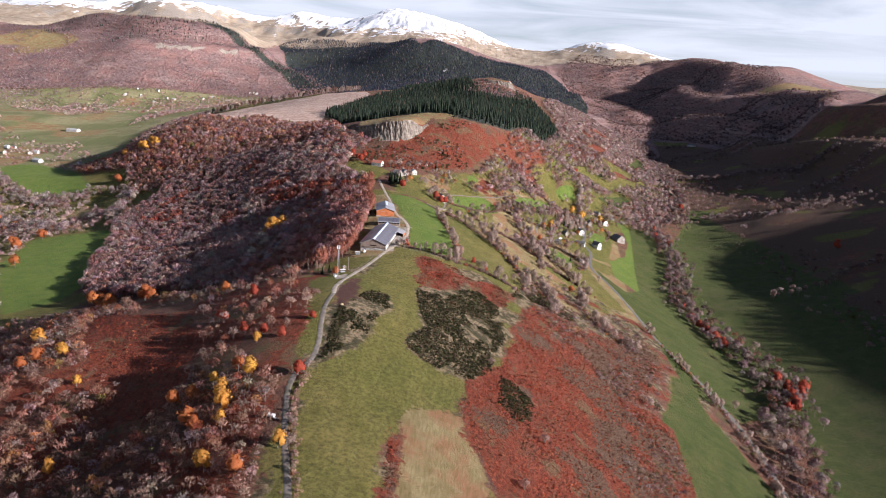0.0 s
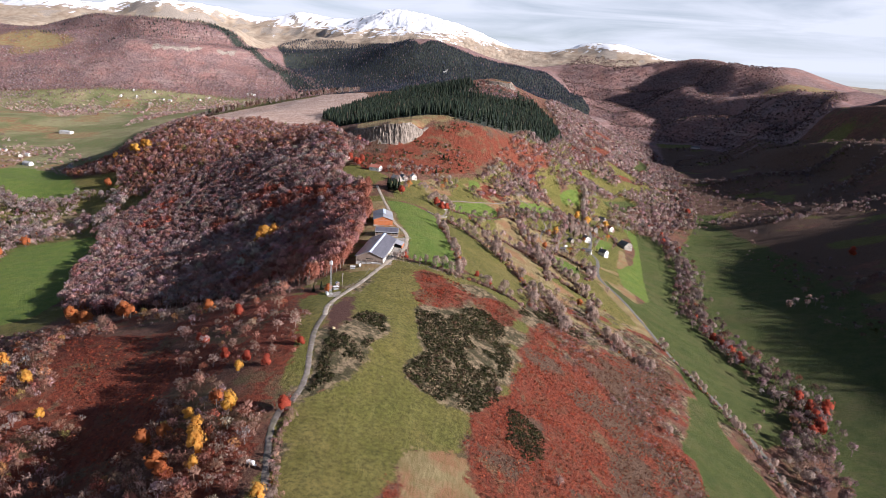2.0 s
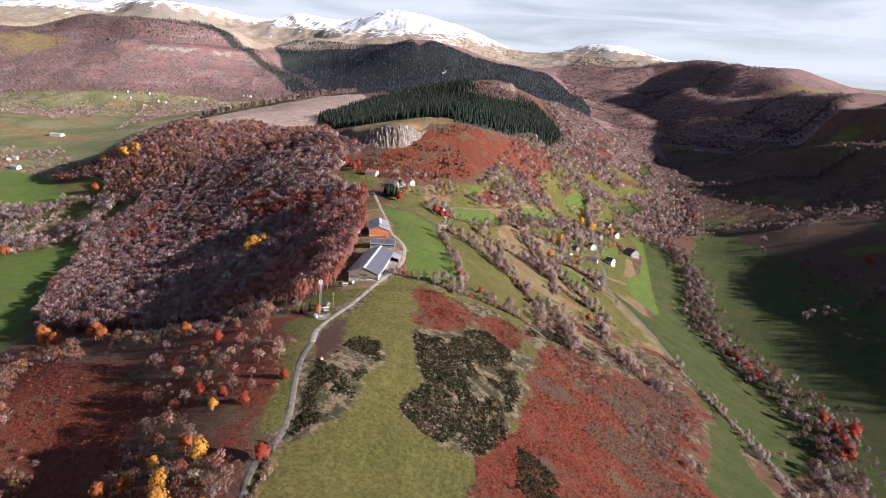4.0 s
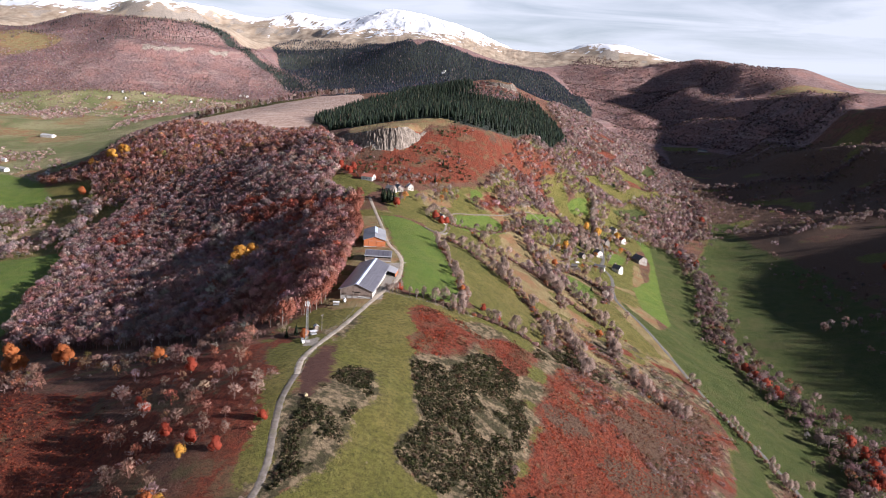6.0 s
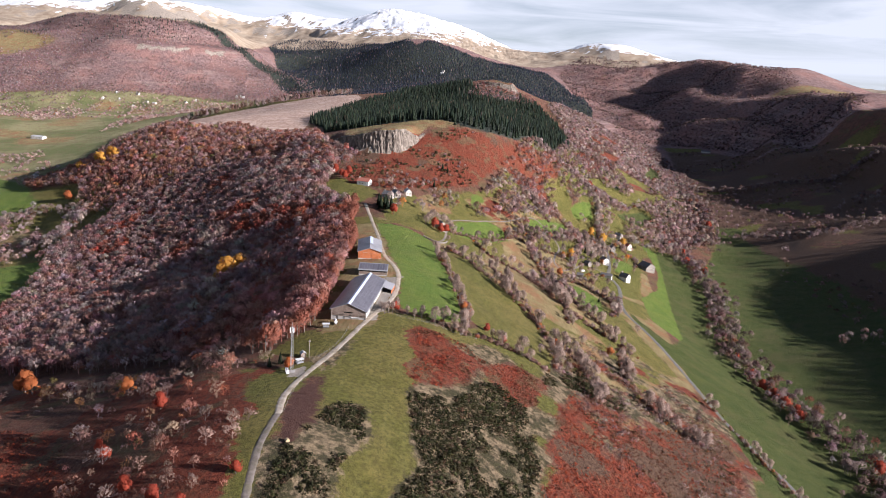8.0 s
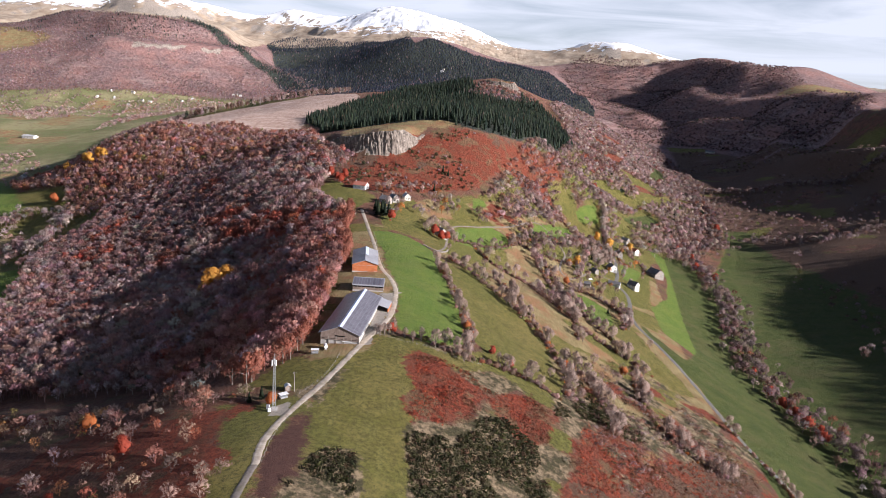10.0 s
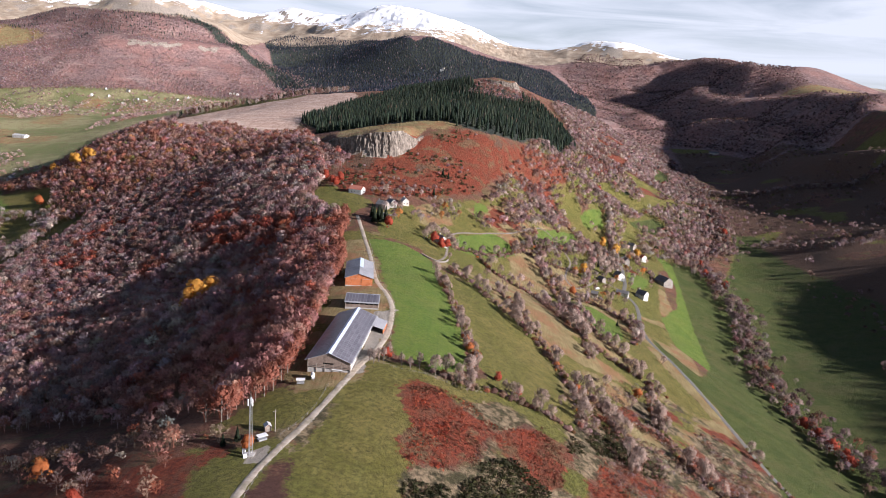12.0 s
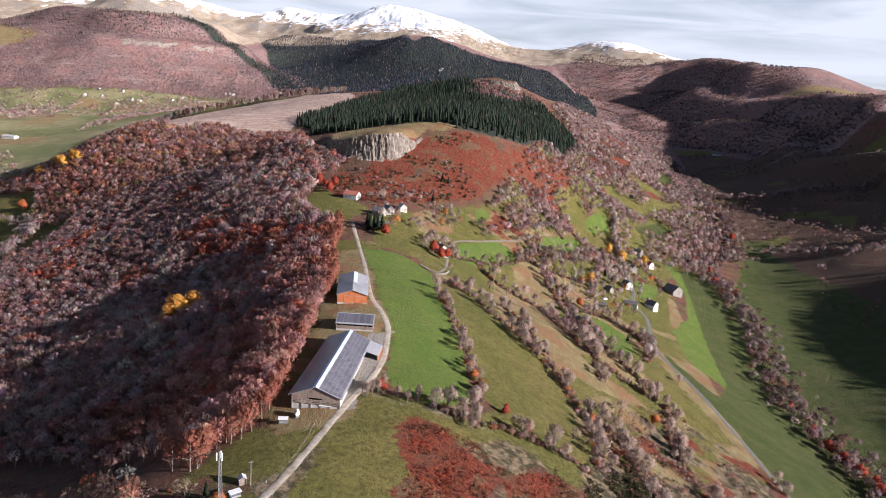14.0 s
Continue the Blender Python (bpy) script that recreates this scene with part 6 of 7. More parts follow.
    x3, y3 = scatter([(60, 500), (130, 545), (190, 600), (140, 640), (90, 600), (62, 540)], 4.0, 72)
    x, y = np.r_[x, x2, x3], np.r_[y, y2, y3]
    x4, y4 = scatter([(24, 480), (60, 500), (92, 560), (128, 600), (190, 640), (215, 560), (190, 500), (150, 420), (120, 420), (60, 440)], 3.4, 78)
    some = waves(x4, y4, 16, 79, 3) > 0.02
    x, y = np.r_[x, x4[some]], np.r_[y, y4[some]]
    keep = open_ground(x, y, 1) & (waves(x, y, 20, 73, 3) > -0.1)
    x, y = x[keep], y[keep]
    tone = tones_of(rng, len(x), [BROWN, (0.30, 0.14, 0.09), MAUVE, (0.08, 0.075, 0.035), GREY], [5, 3, 3, 2.5, 2])
    plant("heath_scrub", "brown thorn and heather scrub on the slope", "scrub", TWIGGY_BUSH, x, y, rng.uniform(0.8, 3.0, len(x)), tone, 74, lift=0.95, squat=1.3)


build_ground_plants()


def rock_material():
    n = Nodes("weathered basalt", 0.9)
    tone = n.mix(n.span(n.noise(0.22, 5, 0.7, (1, 1, 0.3)), 0.35, 0.65), (0.13, 0.105, 0.085), (0.31, 0.265, 0.22))
    tone = n.mix(n.span(n.noise(1.1, 4, 0.7, (1, 1, 0.35)), 0.52, 0.66), tone, (0.11, 0.09, 0.075))
    tone = n.mix(n.span(n.noise(0.5, 5, 0.75, (1.4, 1.4, 0.16)), 0.50, 0.58, 0, 0.75), tone, (0.075, 0.062, 0.052))
    n.bump(n.noise(0.8, 5, 0.7, (1, 1, 0.3)), 0.6, 1.0)
    return n.done(tone)


def build_cliff(line, height, seed, material, step):
    """A fluted, cracked rock face with an uneven top, standing before the slope."""
    p = smooth_line(line, step)
    d = np.gradient(p, axis=0)
    out = np.stack([d[:, 1], -d[:, 0]], -1) / np.hypot(d[:, 0], d[:, 1])[:, None]
    rows = 20
    u = np.arange(len(p)) * step
    v = np.linspace(0, 1, rows)
    uu, vv = np.meshgrid(u, v)
    base = land(p[:, 0], p[:, 1] - 1) - 2
    rise = land(p[:, 0], p[:, 1] + 8) - base
    tall = (np.minimum(rise, height) + 1.6 * waves(u, u * 0 + seed, 8, seed, 4, 0.65))[None]
    flute = 1 - np.abs(waves(uu, vv * 5, 4.2, seed + 1, 3, 0.6)) * 2
    crack = np.abs(waves(uu + 2 * vv, vv * 3, 2.4, seed + 2, 2)) < 0.16
    ledge = 1.6 * np.floor(vv * 3 + 0.8 * waves(uu, vv * 4, 18, seed + 3, 2)) / 3
    reach = 2.6 - 1.8 * vv + 1.3 * flute - 1.6 * crack - ledge + 0.5 * np.random.default_rng(seed).standard_normal(uu.shape)
    co = np.stack([p[:, 0] + out[:, 0] * reach, p[:, 1] + 3.5 + out[:, 1] * reach, base + tall * vv], -1)
    cap = co[-1] + np.c_[-out * 7, np.full(len(p), -1.5)]
    co = np.concatenate([co, cap[None]])
    me = mesh_of("rock_face", co.reshape(-1, 3), grid_faces(rows + 1, len(p)), 4)
    me.materials.append(material)
    return tagged(new("rock_face", me), kind="structure")


basalt = rock_material()
build_cliff(CLIFF, 36, 3, basalt, 0.7)
build_cliff(BUTTE, 25, 4, basalt, 1.2)



# ---------------------------------------------------------------- buildings
def block_shape(x0, x1, y0, y1, z0, z1, bevel=0.0):
    """A box between the given sides, its upright edges eased if wanted."""
    bm = bmesh.new()
    bmesh.ops.create_cube(bm, size=1)
    for v in bm.verts:
        v.co = ((x0 + x1) / 2 + v.co.x * (x1 - x0), (y0 + y1) / 2 + v.co.y * (y1 - y0), (z0 + z1) / 2 + v.co.z * (z1 - z0))
    if bevel:
        bmesh.ops.bevel(bm, geom=bm.edges[:], offset=bevel, segments=1, affect="EDGES")
    return bm


def prism(profile, y0, y1):
    """A profile in x and z, drawn out from y0 to y1."""
    bm = bmesh.new()
    a = [bm.verts.new((x, y0, z)) for x, z in profile]
    b = [bm.verts.new((x, y1, z)) for x, z in profile]
    n = len(profile)
    bm.faces.new(a)
    bm.faces.new(b[::-1])
    for k in range(n):
        bm.faces.new((a[k], b[k], b[(k + 1) % n], a[(k + 1) % n]))
    bmesh.ops.recalc_face_normals(bm, faces=bm.faces)
    return bm


def piece(name, bm, material, parent, label="", at=None):
    me = bpy.data.meshes.new(name)
    bm.to_mesh(me)
    bm.free()
    me.materials.append(material)
    ob = new(name, me)
    ob.parent = parent
    if at is not None:
        ob.matrix_basis = at
    return tagged(ob, label)


def shared(name, me, parent, at):
    """A further piece on a mesh that alike pieces share."""
    ob = new(name, me)
    ob.parent = parent
    ob.matrix_basis = at
    return ob


def surface(name, a, b, scale=1.5, rough=0.8, stretch=None, stain=None, bump=0.03, metal=0.0):
    n = Nodes(name, rough)
    tone = n.mix(n.span(n.noise(scale, 5, 0.65, stretch), 0.33, 0.67), a, b)
    tone = n.mix(n.span(n.noise(scale * 0.22, 4), 0.48, 0.66, 0, 0.6), tone, stain or tuple(v * 0.6 for v in a))
    tone = n.mix(n.span(n.random(), 0, 1, 0, 0.22), tone, tuple(v * 0.7 for v in b))
    if bump:
        n.bump(n.noise(scale * 4, 3, 0.6, stretch), bump)
    return n.done(tone, metallic=metal)


grey_planks = surface("weathered planks", (0.17, 0.125, 0.10), (0.29, 0.225, 0.185), 1.6, 0.9, (6, 6, 0.3))
orange_planks = surface("larch planks", (0.36, 0.115, 0.045), (0.50, 0.175, 0.07), 1.6, 0.8, (6, 6, 0.3))
roof_sheet = surface("grey roof sheets", (0.24, 0.24, 0.255), (0.36, 0.36, 0.38), 0.5, 0.55, (8, 0.3, 1))
skylight = surface("translucent roof sheets", (0.44, 0.52, 0.68), (0.62, 0.70, 0.82), 0.5, 0.3, (1, 4, 1))
steel = surface("galvanised steel", (0.33, 0.34, 0.35), (0.52, 0.53, 0.54), 2.0, 0.45, metal=0.6)
pale_wall = surface("limewashed wall", (0.46, 0.42, 0.36), (0.66, 0.62, 0.55), 0.9, 0.9)
white_wall = surface("white render", (0.62, 0.60, 0.56), (0.76, 0.74, 0.70), 0.8, 0.9)
stone_wall = surface("grey stone wall", (0.20, 0.175, 0.15), (0.38, 0.34, 0.30), 1.6, 0.95, bump=0.1)
slate = surface("slate roof", (0.11, 0.105, 0.105), (0.20, 0.19, 0.19), 0.9, 0.6)
pale_slate = surface("pale roof sheets", (0.40, 0.39, 0.38), (0.55, 0.54, 0.53), 0.7, 0.6)
tiles = surface("clay tiles", (0.30, 0.10, 0.07), (0.42, 0.17, 0.12), 1.0, 0.8)
concrete = surface("concrete", (0.32, 0.30, 0.28), (0.45, 0.43, 0.40), 0.7, 0.9)
white_paint = surface("white paint", (0.70, 0.70, 0.69), (0.80, 0.80, 0.79), 1.0, 0.5)
# near black: painted shade inside the farm buildings, and tyre rubber
shade_and_tyre = surface("interior shade and tyre rubber", (0.02, 0.018, 0.016), (0.035, 0.03, 0.027), 1.0, 0.9)
pole_wood = surface("pole timber", (0.20, 0.17, 0.14), (0.34, 0.30, 0.26), 2.0, 0.9, (5, 5, 0.3))


def panel_material():
    n = Nodes("solar panel", 0.28)
    tone = n.mix(n.span(n.random(), 0, 1), (0.082, 0.076, 0.088), (0.145, 0.134, 0.150))
    tone = n.mix(n.span(n.noise(2.5, 2), 0.4, 0.6, 0, 0.4), tone, (0.15, 0.15, 0.18))
    n.out.inputs["Specular IOR Level"].default_value = 0.5
    return n.done(tone)


solar = panel_material()
glass = Nodes("window glass", 0.08)
glass.out.inputs["Specular IOR Level"].default_value = 0.6
glass = glass.done((0.03, 0.035, 0.045))


def sloped(x0, x1, z0, z1, y0, y1, thick):
    """A roof side from eave (x0, z0) to ridge (x1, z1)."""
    return prism([(x0, z0), (x1, z1), (x1, z1 + thick), (x0, z0 + thick)], y0, y1)


def panel_field(parent, x0, z0, x1, z1, y0, y1, rows, cols, lift, name="solar_panel"):
    """Framed panels in a grid on a roof side."""
    run, rise = x1 - x0, z1 - z0
    tilt = math.degrees(math.atan2(rise, run))
    length = math.hypot(run, rise)
    w, l = length / rows, (y1 - y0) / cols
    bm = block_shape(-w / 2 + 0.07, w / 2 - 0.07, -l / 2 + 0.07, l / 2 - 0.07, 0, 0.05)
    me = bpy.data.meshes.new(name)
    bm.to_mesh(me)
    bm.free()
    me.materials.append(solar)
    for r in range(rows):
        f = (r + 0.5) / rows
        for c in range(cols):
            shared(name, me, parent, pose(x0 + run * f, y0 + (c + 0.5) * l, z0 + rise * f + lift, 0, -tilt, 0))


def build_great_barn():
    """The long cattle barn with panels on both roof sides and a light strip along the ridge."""
    x, y, turn = -48.0, 489.5, -4.3
    floor = float(land(x, y + 4)) + 0.15
    root = tagged(new("cattle_barn"), "long timber cattle barn with a solar panel roof", "barn")
    root.matrix_world = pose(x, y, floor, 0, 0, turn)
    w, long, eave, ridge = 9.3, 62.0, 4.6, 8.2
    piece("plinth", block_shape(-w + 0.2, w - 0.2, 0.3, long - 0.3, -4.5, 0.9), concrete, root, "pale concrete plinth")
    piece("side_wall", block_shape(-w + 0.25, -w + 0.45, 0.3, long - 0.3, 0.9, eave), grey_planks, root)
    piece("side_wall", block_shape(w - 0.45, w - 0.25, 0.3, long - 0.3, 0.9, eave - 1.6), pale_wall, root, "pale low side wall")
    # near-black block painted in for the shade inside the barn
    piece("dark_interior", block_shape(-w + 0.6, w - 0.6, 2.2, long - 1, 0.92, eave - 0.3), shade_and_tyre, root)
    for k in range(13):
        piece("side_post", block_shape(w - 0.42, w - 0.2, 0.6 + k * 5.05, 0.85 + k * 5.05, 0.9, eave), steel, root)
    # front gable: boards above, an open bay with a rail below
    n = 30
    for k in range(n):
        a, b = -w + 0.25 + k * (2 * w - 0.5) / n, -w + 0.25 + (k + 1) * (2 * w - 0.5) / n - 0.05
        mid = (a + b) / 2
        top = ridge - abs(mid) / w * (ridge - eave) - 0.12
        low = 3.0 if abs(mid) > 2.2 else 3.6
        piece("board", block_shape(a, b, 0.16 + 0.03 * (k % 2), 0.30, low, top), grey_planks, root)
    for z in (1.35, 2.05, 2.6):
        piece("rail", block_shape(-w + 0.2, w - 0.2, 0.02, 0.14, z, z + 0.42), grey_planks, root)
    for k in range(6):
        piece("post", block_shape(-w + 0.3 + k * 3.62, -w + 0.6 + k * 3.62, 0.0, 0.3, -1.2, 3.1), pole_wood, root)
    piece("white_board", block_shape(1.4, 6.0, -0.06, 0.02, 0.75, 1.15), white_paint, root, "long white board under the gable")
    piece("back_wall", prism([(-w + 0.3, 0), (w - 0.3, 0), (w - 0.3, eave), (0, ridge - 0.1), (-w + 0.3, eave)], long - 0.45, long - 0.25), grey_planks, root)
    for s in (-1, 1):
        over = w + 0.7
        drop = eave - 0.7 * (ridge - eave) / w
        piece("roof_side", prism([(s * over, drop), (s * 1.0, ridge - (ridge - eave) / w), (s * 1.0, ridge - (ridge - eave) / w + 0.16), (s * over, drop + 0.16)], -0.5, long + 0.3),
              roof_sheet, root, "dark grey sheet roof side")
        e0 = eave - 0.35 * (ridge - eave) / w + 0.2
        panel_field(root, s * (w + 0.35), e0, s * 1.25, ridge - 1.25 * (ridge - eave) / w + 0.2, -0.2, long, 5, 30, 0.02)
        piece("gutter", block_shape(min(s * over, s * (over + 0.16)), max(s * over, s * (over + 0.16)), -0.5, long + 0.3, drop - 0.05, drop + 0.12), steel, root)
        piece("ridge_light", prism([(s * 1.1, ridge - 1.1 * (ridge - eave) / w + 0.2), (0, ridge + 0.28), (0, ridge + 0.40), (s * 1.1, ridge - 1.1 * (ridge - eave) / w + 0.34)], -0.6, long + 0.4),
              skylight, root, "pale blue translucent ridge sheet")
    # lean-to at the far end
    piece("lean_to_roof", prism([(w + 0.3, eave - 0.1), (w + 6.2, eave - 1.7), (w + 6.2, eave - 1.55), (w + 0.3, eave + 0.05)], long - 14, long - 1), roof_sheet, root)
    piece("lean_to_wall", block_shape(w + 5.7, w + 5.95, long - 13.8, long - 1.2, -3.0, eave - 1.75), orange_planks, root, "reddish plank lean-to wall")
    piece("lean_to_wall", block_shape(w, w + 5.9, long - 1.5, long - 1.25, -3.0, eave - 1.75), grey_planks, root)
    return root


def build_orange_barn():
    root = tagged(new("orange_barn"), "orange larch barn with a grey pitched roof", "barn")
    x, y, turn = -50.0, 609.0, 6.0
    floor = float(land(x, y + 6)) + 0.1
    root.matrix_world = pose(x, y, floor, 0, 0, turn)
    w, long, eave, ridge = 7.9, 37.0, 5.0, 7.6
    piece("plinth", block_shape(-w, w, 0.1, long, -3, 0.5), concrete, root, "pale concrete plinth")
    for s in (-1, 1):
        piece("side_wall", block_shape(min(s * w, s * (w - 0.2)), max(s * w, s * (w - 0.2)), 0.1, long, 0.5, eave), orange_planks, root)
    n = 32
    for k in range(n):
        a, b = -w + k * 2 * w / n, -w + (k + 1) * 2 * w / n - 0.04
        top = ridge - abs((a + b) / 2) / w * (ridge - eave) - 0.1
        piece("board", block_shape(a, b, -0.02 + 0.025 * (k % 2), 0.14, 0.5 if not (6 < k < 15 or 18 < k < 27) else 4.1, top), orange_planks, root)
    for a, b in ((-4.4, -0.2), (1.5, 5.7)):
        door = piece("sliding_door", block_shape(a, b, -0.12, -0.03, 0.35, 4.2), orange_planks, root, "wide plank sliding door")
        piece("rail", block_shape(a - 0.4, b + 0.4, -0.16, -0.06, 4.2, 4.32), steel, door)
    piece("back_wall", prism([(-w, 0.5), (w, 0.5), (w, eave), (0, ridge - 0.1), (-w, eave)], long - 0.2, long), orange_planks, root)
    for s in (-1, 1):
        drop = eave - 0.6 * (ridge - eave) / w
        piece("roof_side", prism([(s * (w + 0.6), drop), (0, ridge), (0, ridge + 0.16), (s * (w + 0.6), drop + 0.16)], -0.7, long + 0.5), roof_sheet, root, "grey sheet roof side")
    piece("ridge_light", prism([(0.2, ridge + 0.13), (2.3, ridge - 2.1 * (ridge - eave) / w + 0.13), (2.3, ridge - 2.1 * (ridge - eave) / w + 0.24), (0.2, ridge + 0.24)], long * 0.42, long + 0.3),
          skylight, root, "pale translucent roof strip")
    return root


def build_panel_shed():
    root = tagged(new("open_shed"), "low plank shed with a row of solar panels", "shed")
    x, y = -43.5, 568.5
    floor = float(land(x, y + 3)) + 0.1
    root.matrix_world = pose(x, y, floor, 0, 0, 1.5)
    w, deep, low, high = 8.8, 9.0, 3.2, 5.6
    piece("plinth", block_shape(-w, w, 0.2, deep, -2.5, 0.4), concrete, root)
    piece("back_wall", block_shape(-w, w, deep - 0.2, deep, 0.4, high - 0.3), grey_planks, root)
    for s in (-1, 1):
        piece("side_wall", block_shape(min(s * w, s * (w - 0.2)), max(s * w, s * (w - 0.2)), 0.2, deep, 0.4, low + 0.2), grey_planks, root)
    # dark block whose colour gives the shade under the shed roof
    piece("dark_interior", block_shape(-w + 0.3, w - 0.3, 1.0, deep - 0.3, 0.4, low - 0.2), shade_and_tyre, root)
    for z in (0.45, 1.0, 1.55):
        piece("rail", block_shape(-w, w, 0.2, 0.32, z, z + 0.5), grey_planks, root)
    for k in range(8):
        piece("post", block_shape(-w + k * 2.49, -w + 0.2 + k * 2.49, 0.15, 0.4, 0.3, low), pole_wood, root)
    tilt = math.degrees(math.atan2(high - low, deep + 0.6))
    piece("roof", block_shape(-w - 0.4, w + 0.4, -0.4, deep + 0.4, -0.08, 0.08), roof_sheet, root, at=pose(0, 0, low, tilt, 0, 0))
    bm = block_shape(-0.70, 0.70, -3.9, 3.9, 0, 0.06)
    me = bpy.data.meshes.new("solar_panel")
    bm.to_mesh(me)
    bm.free()
    me.materials.append(solar)
    for k in range(11):
        shared("solar_panel", me, root, pose(0, 0, low, tilt, 0, 0) @ pose(-w + 0.8 + k * 1.6, deep / 2 + 0.3, 0.12))
    return root


build_great_barn()
build_orange_barn()
build_panel_shed()


def build_house(label, x, y, turn, w, l, eave, ridge, wall, roof, roof_label, windows=2, chimney=True, sunlit_roof=None, name="house"):
    """A small stone house: walls, two roof sides, chimney, door and windows."""
    root = tagged(new(name), label, "house")
    z = min(float(land(x + a, y + b)) for a in (-w / 2, w / 2) for b in (-l / 2, l / 2))
    top = float(land(x, y))
    root.matrix_world = pose(x, y, top, 0, 0, turn)
    h = w / 2
    piece("wall", prism([(-h, z - top - 0.6), (h, z - top - 0.6), (h, eave), (0, ridge), (-h, eave)], -l / 2, l / 2), wall, root)
    # one roof side can take a paler colour, as if sun lit it
    for s in (-1, 1):
        drop = eave - 0.4 * (ridge - eave) / h
        piece("roof_side", prism([(s * (h + 0.4), drop), (0, ridge), (0, ridge + 0.2), (s * (h + 0.4), drop + 0.2)], -l / 2 - 0.35, l / 2 + 0.35),
              (sunlit_roof or roof) if s > 0 else roof, root, roof_label)
    if chimney:
        stack = piece("chimney", block_shape(-0.4, 0.4, l / 2 - 1.3, l / 2 - 0.4, ridge - 0.6, ridge + 1.2, 0.05), wall, root)
        piece("cap", block_shape(-0.5, 0.5, l / 2 - 1.4, l / 2 - 0.3, ridge + 1.2, ridge + 1.32), slate, stack)

    def window(px, py, pz, across):
        a, b = (0.06, 0.5) if across else (0.5, 0.06)
        frame_part = piece("window", block_shape(px - a, px + a, py - b, py + b, pz - 0.65, pz + 0.65), white_paint, root)
        a, b = (0.09, 0.38) if across else (0.38, 0.09)
        piece("pane", block_shape(px - a, px + a, py - b, py + b, pz - 0.52, pz + 0.52), glass, frame_part)
    floors = (1.4, 4.0) if eave > 4.6 else (1.4,)
    for zz in floors:
        for k in range(windows):
            f = (k + 0.5) / windows - 0.5
            window(-h + 2 * h * (k + 0.5) / windows, -l / 2, zz, False)
            for s in (-1, 1):
                window(s * h, f * l * 0.8, zz, True)
    piece("door", block_shape(0.35 * h - 0.5, 0.35 * h + 0.5, -l / 2 - 0.05, -l / 2 + 0.05, 0.0, 2.1), pole_wood, root)
    return root


HOUSES = (
    ("white village house with one roof side coloured sunlit", 206, 893, 40, 8, 10, 5.0, 8.5, white_wall, slate, "dark slate roof side", 2, True, pale_slate),
    ("long low white outbuilding beside the lane", 181, 876, 65, 5, 12, 2.8, 4.8, white_wall, slate, "slate roof side", 2, False, None),
    ("grey-roofed cottage with a white front", 190, 929, 15, 8, 10, 4.8, 7.8, white_wall, slate, "grey slate roof side", 2, True, None),
    ("small stone shed among village trees", 163, 892, 30, 5, 7, 3.0, 5.0, stone_wall, slate, "slate roof side", 1, False, None),
    ("ruined stone hut among bare trees", 145, 840, 70, 5, 6, 2.8, 4.6, stone_wall, slate, "slate roof side", 1, False, None),
    ("narrow stone house with a pale gable", 178, 953, 20, 6, 8, 4.6, 7.6, pale_wall, slate, "slate roof side", 1, True, None),
    ("tall narrow stone house by the lane", 218, 1009, 10, 6, 8, 5.4, 8.6, stone_wall, slate, "slate roof side", 1, True, None),
    ("white house beneath a golden tree", 250, 1057, 30, 8, 10, 4.8, 7.8, white_wall, tiles, "clay tile roof side", 2, True, None),
    ("large house with one roof side coloured sunlit", 254, 975, 24, 13, 16, 5.0, 9.5, stone_wall, slate, "dark slate roof side", 3, True, pale_slate),
    ("stone house at the far end of the village", 246, 1092, 45, 7, 9, 4.6, 7.4, pale_wall, slate, "slate roof side", 2, True, None),
    ("red-roofed white house above the hamlet", -84, 866, 70, 9, 13, 3.6, 6.4, white_wall, tiles, "red tile roof side", 3, True, None),
    ("pale gabled house in the hamlet", -49, 838, 35, 7, 8, 4.2, 7.0, pale_wall, slate, "grey slate roof side", 2, True, None),
    ("grey stone house in the hamlet", -56, 828, 60, 7, 10, 3.8, 6.6, stone_wall, slate, "grey slate roof side", 2, True, None),
    ("pale house with a bright roof in the hamlet", -38, 856, 20, 6, 8, 3.6, 6.2, pale_wall, pale_slate, "pale roof side", 2, True, None),
    ("ruined stone house inside red trees", -2, 781, 25, 8, 9, 5.0, 8.0, pale_wall, slate, "broken slate roof side", 1, True, None),
    ("white farmhouse in the wide valley", -976, 1829, 75, 14, 34, 5.0, 8.0, white_wall, pale_slate, "pale roof side", 3, False, None),
    ("white house beside the valley fields", -852, 1450, 60, 10, 24, 5.0, 8.0, white_wall, pale_slate, "pale roof side", 3, False, None),
    ("white house near the valley hedges", -740, 1400, 20, 10, 14, 5.0, 8.0, white_wall, slate, "slate roof side", 2, False, None),
    ("pale farm at the head of the side valley", 790, 2274, 60, 10, 26, 4.5, 8.0, pale_wall, slate, "slate roof side", 3, False, None),
)
for spec in HOUSES:
    build_house(*spec)


def build_far_villages():
    rng = np.random.default_rng(77)
    for cx, cy, n, sx, sy in ((-985, 1545, 11, 45, 40), (-1010, 2550, 9, 110, 35), (-760, 2740, 3, 60, 20), (-36, 3009, 2, 25, 8)):
        for _ in range(n):
            x, y = cx + rng.standard_normal() * sx, cy + rng.standard_normal() * sy
            pale = rng.random() < 0.6
            build_house("white house in a distant valley village" if pale else "grey-roofed house in a distant valley village", float(x), float(y), float(rng.uniform(0, 90)), float(rng.uniform(6, 8)), float(rng.uniform(8, 12)),
                        4.2, 7.0, white_wall if pale else pale_wall, pale_slate if pale else slate, "", 2, False)


build_far_villages()


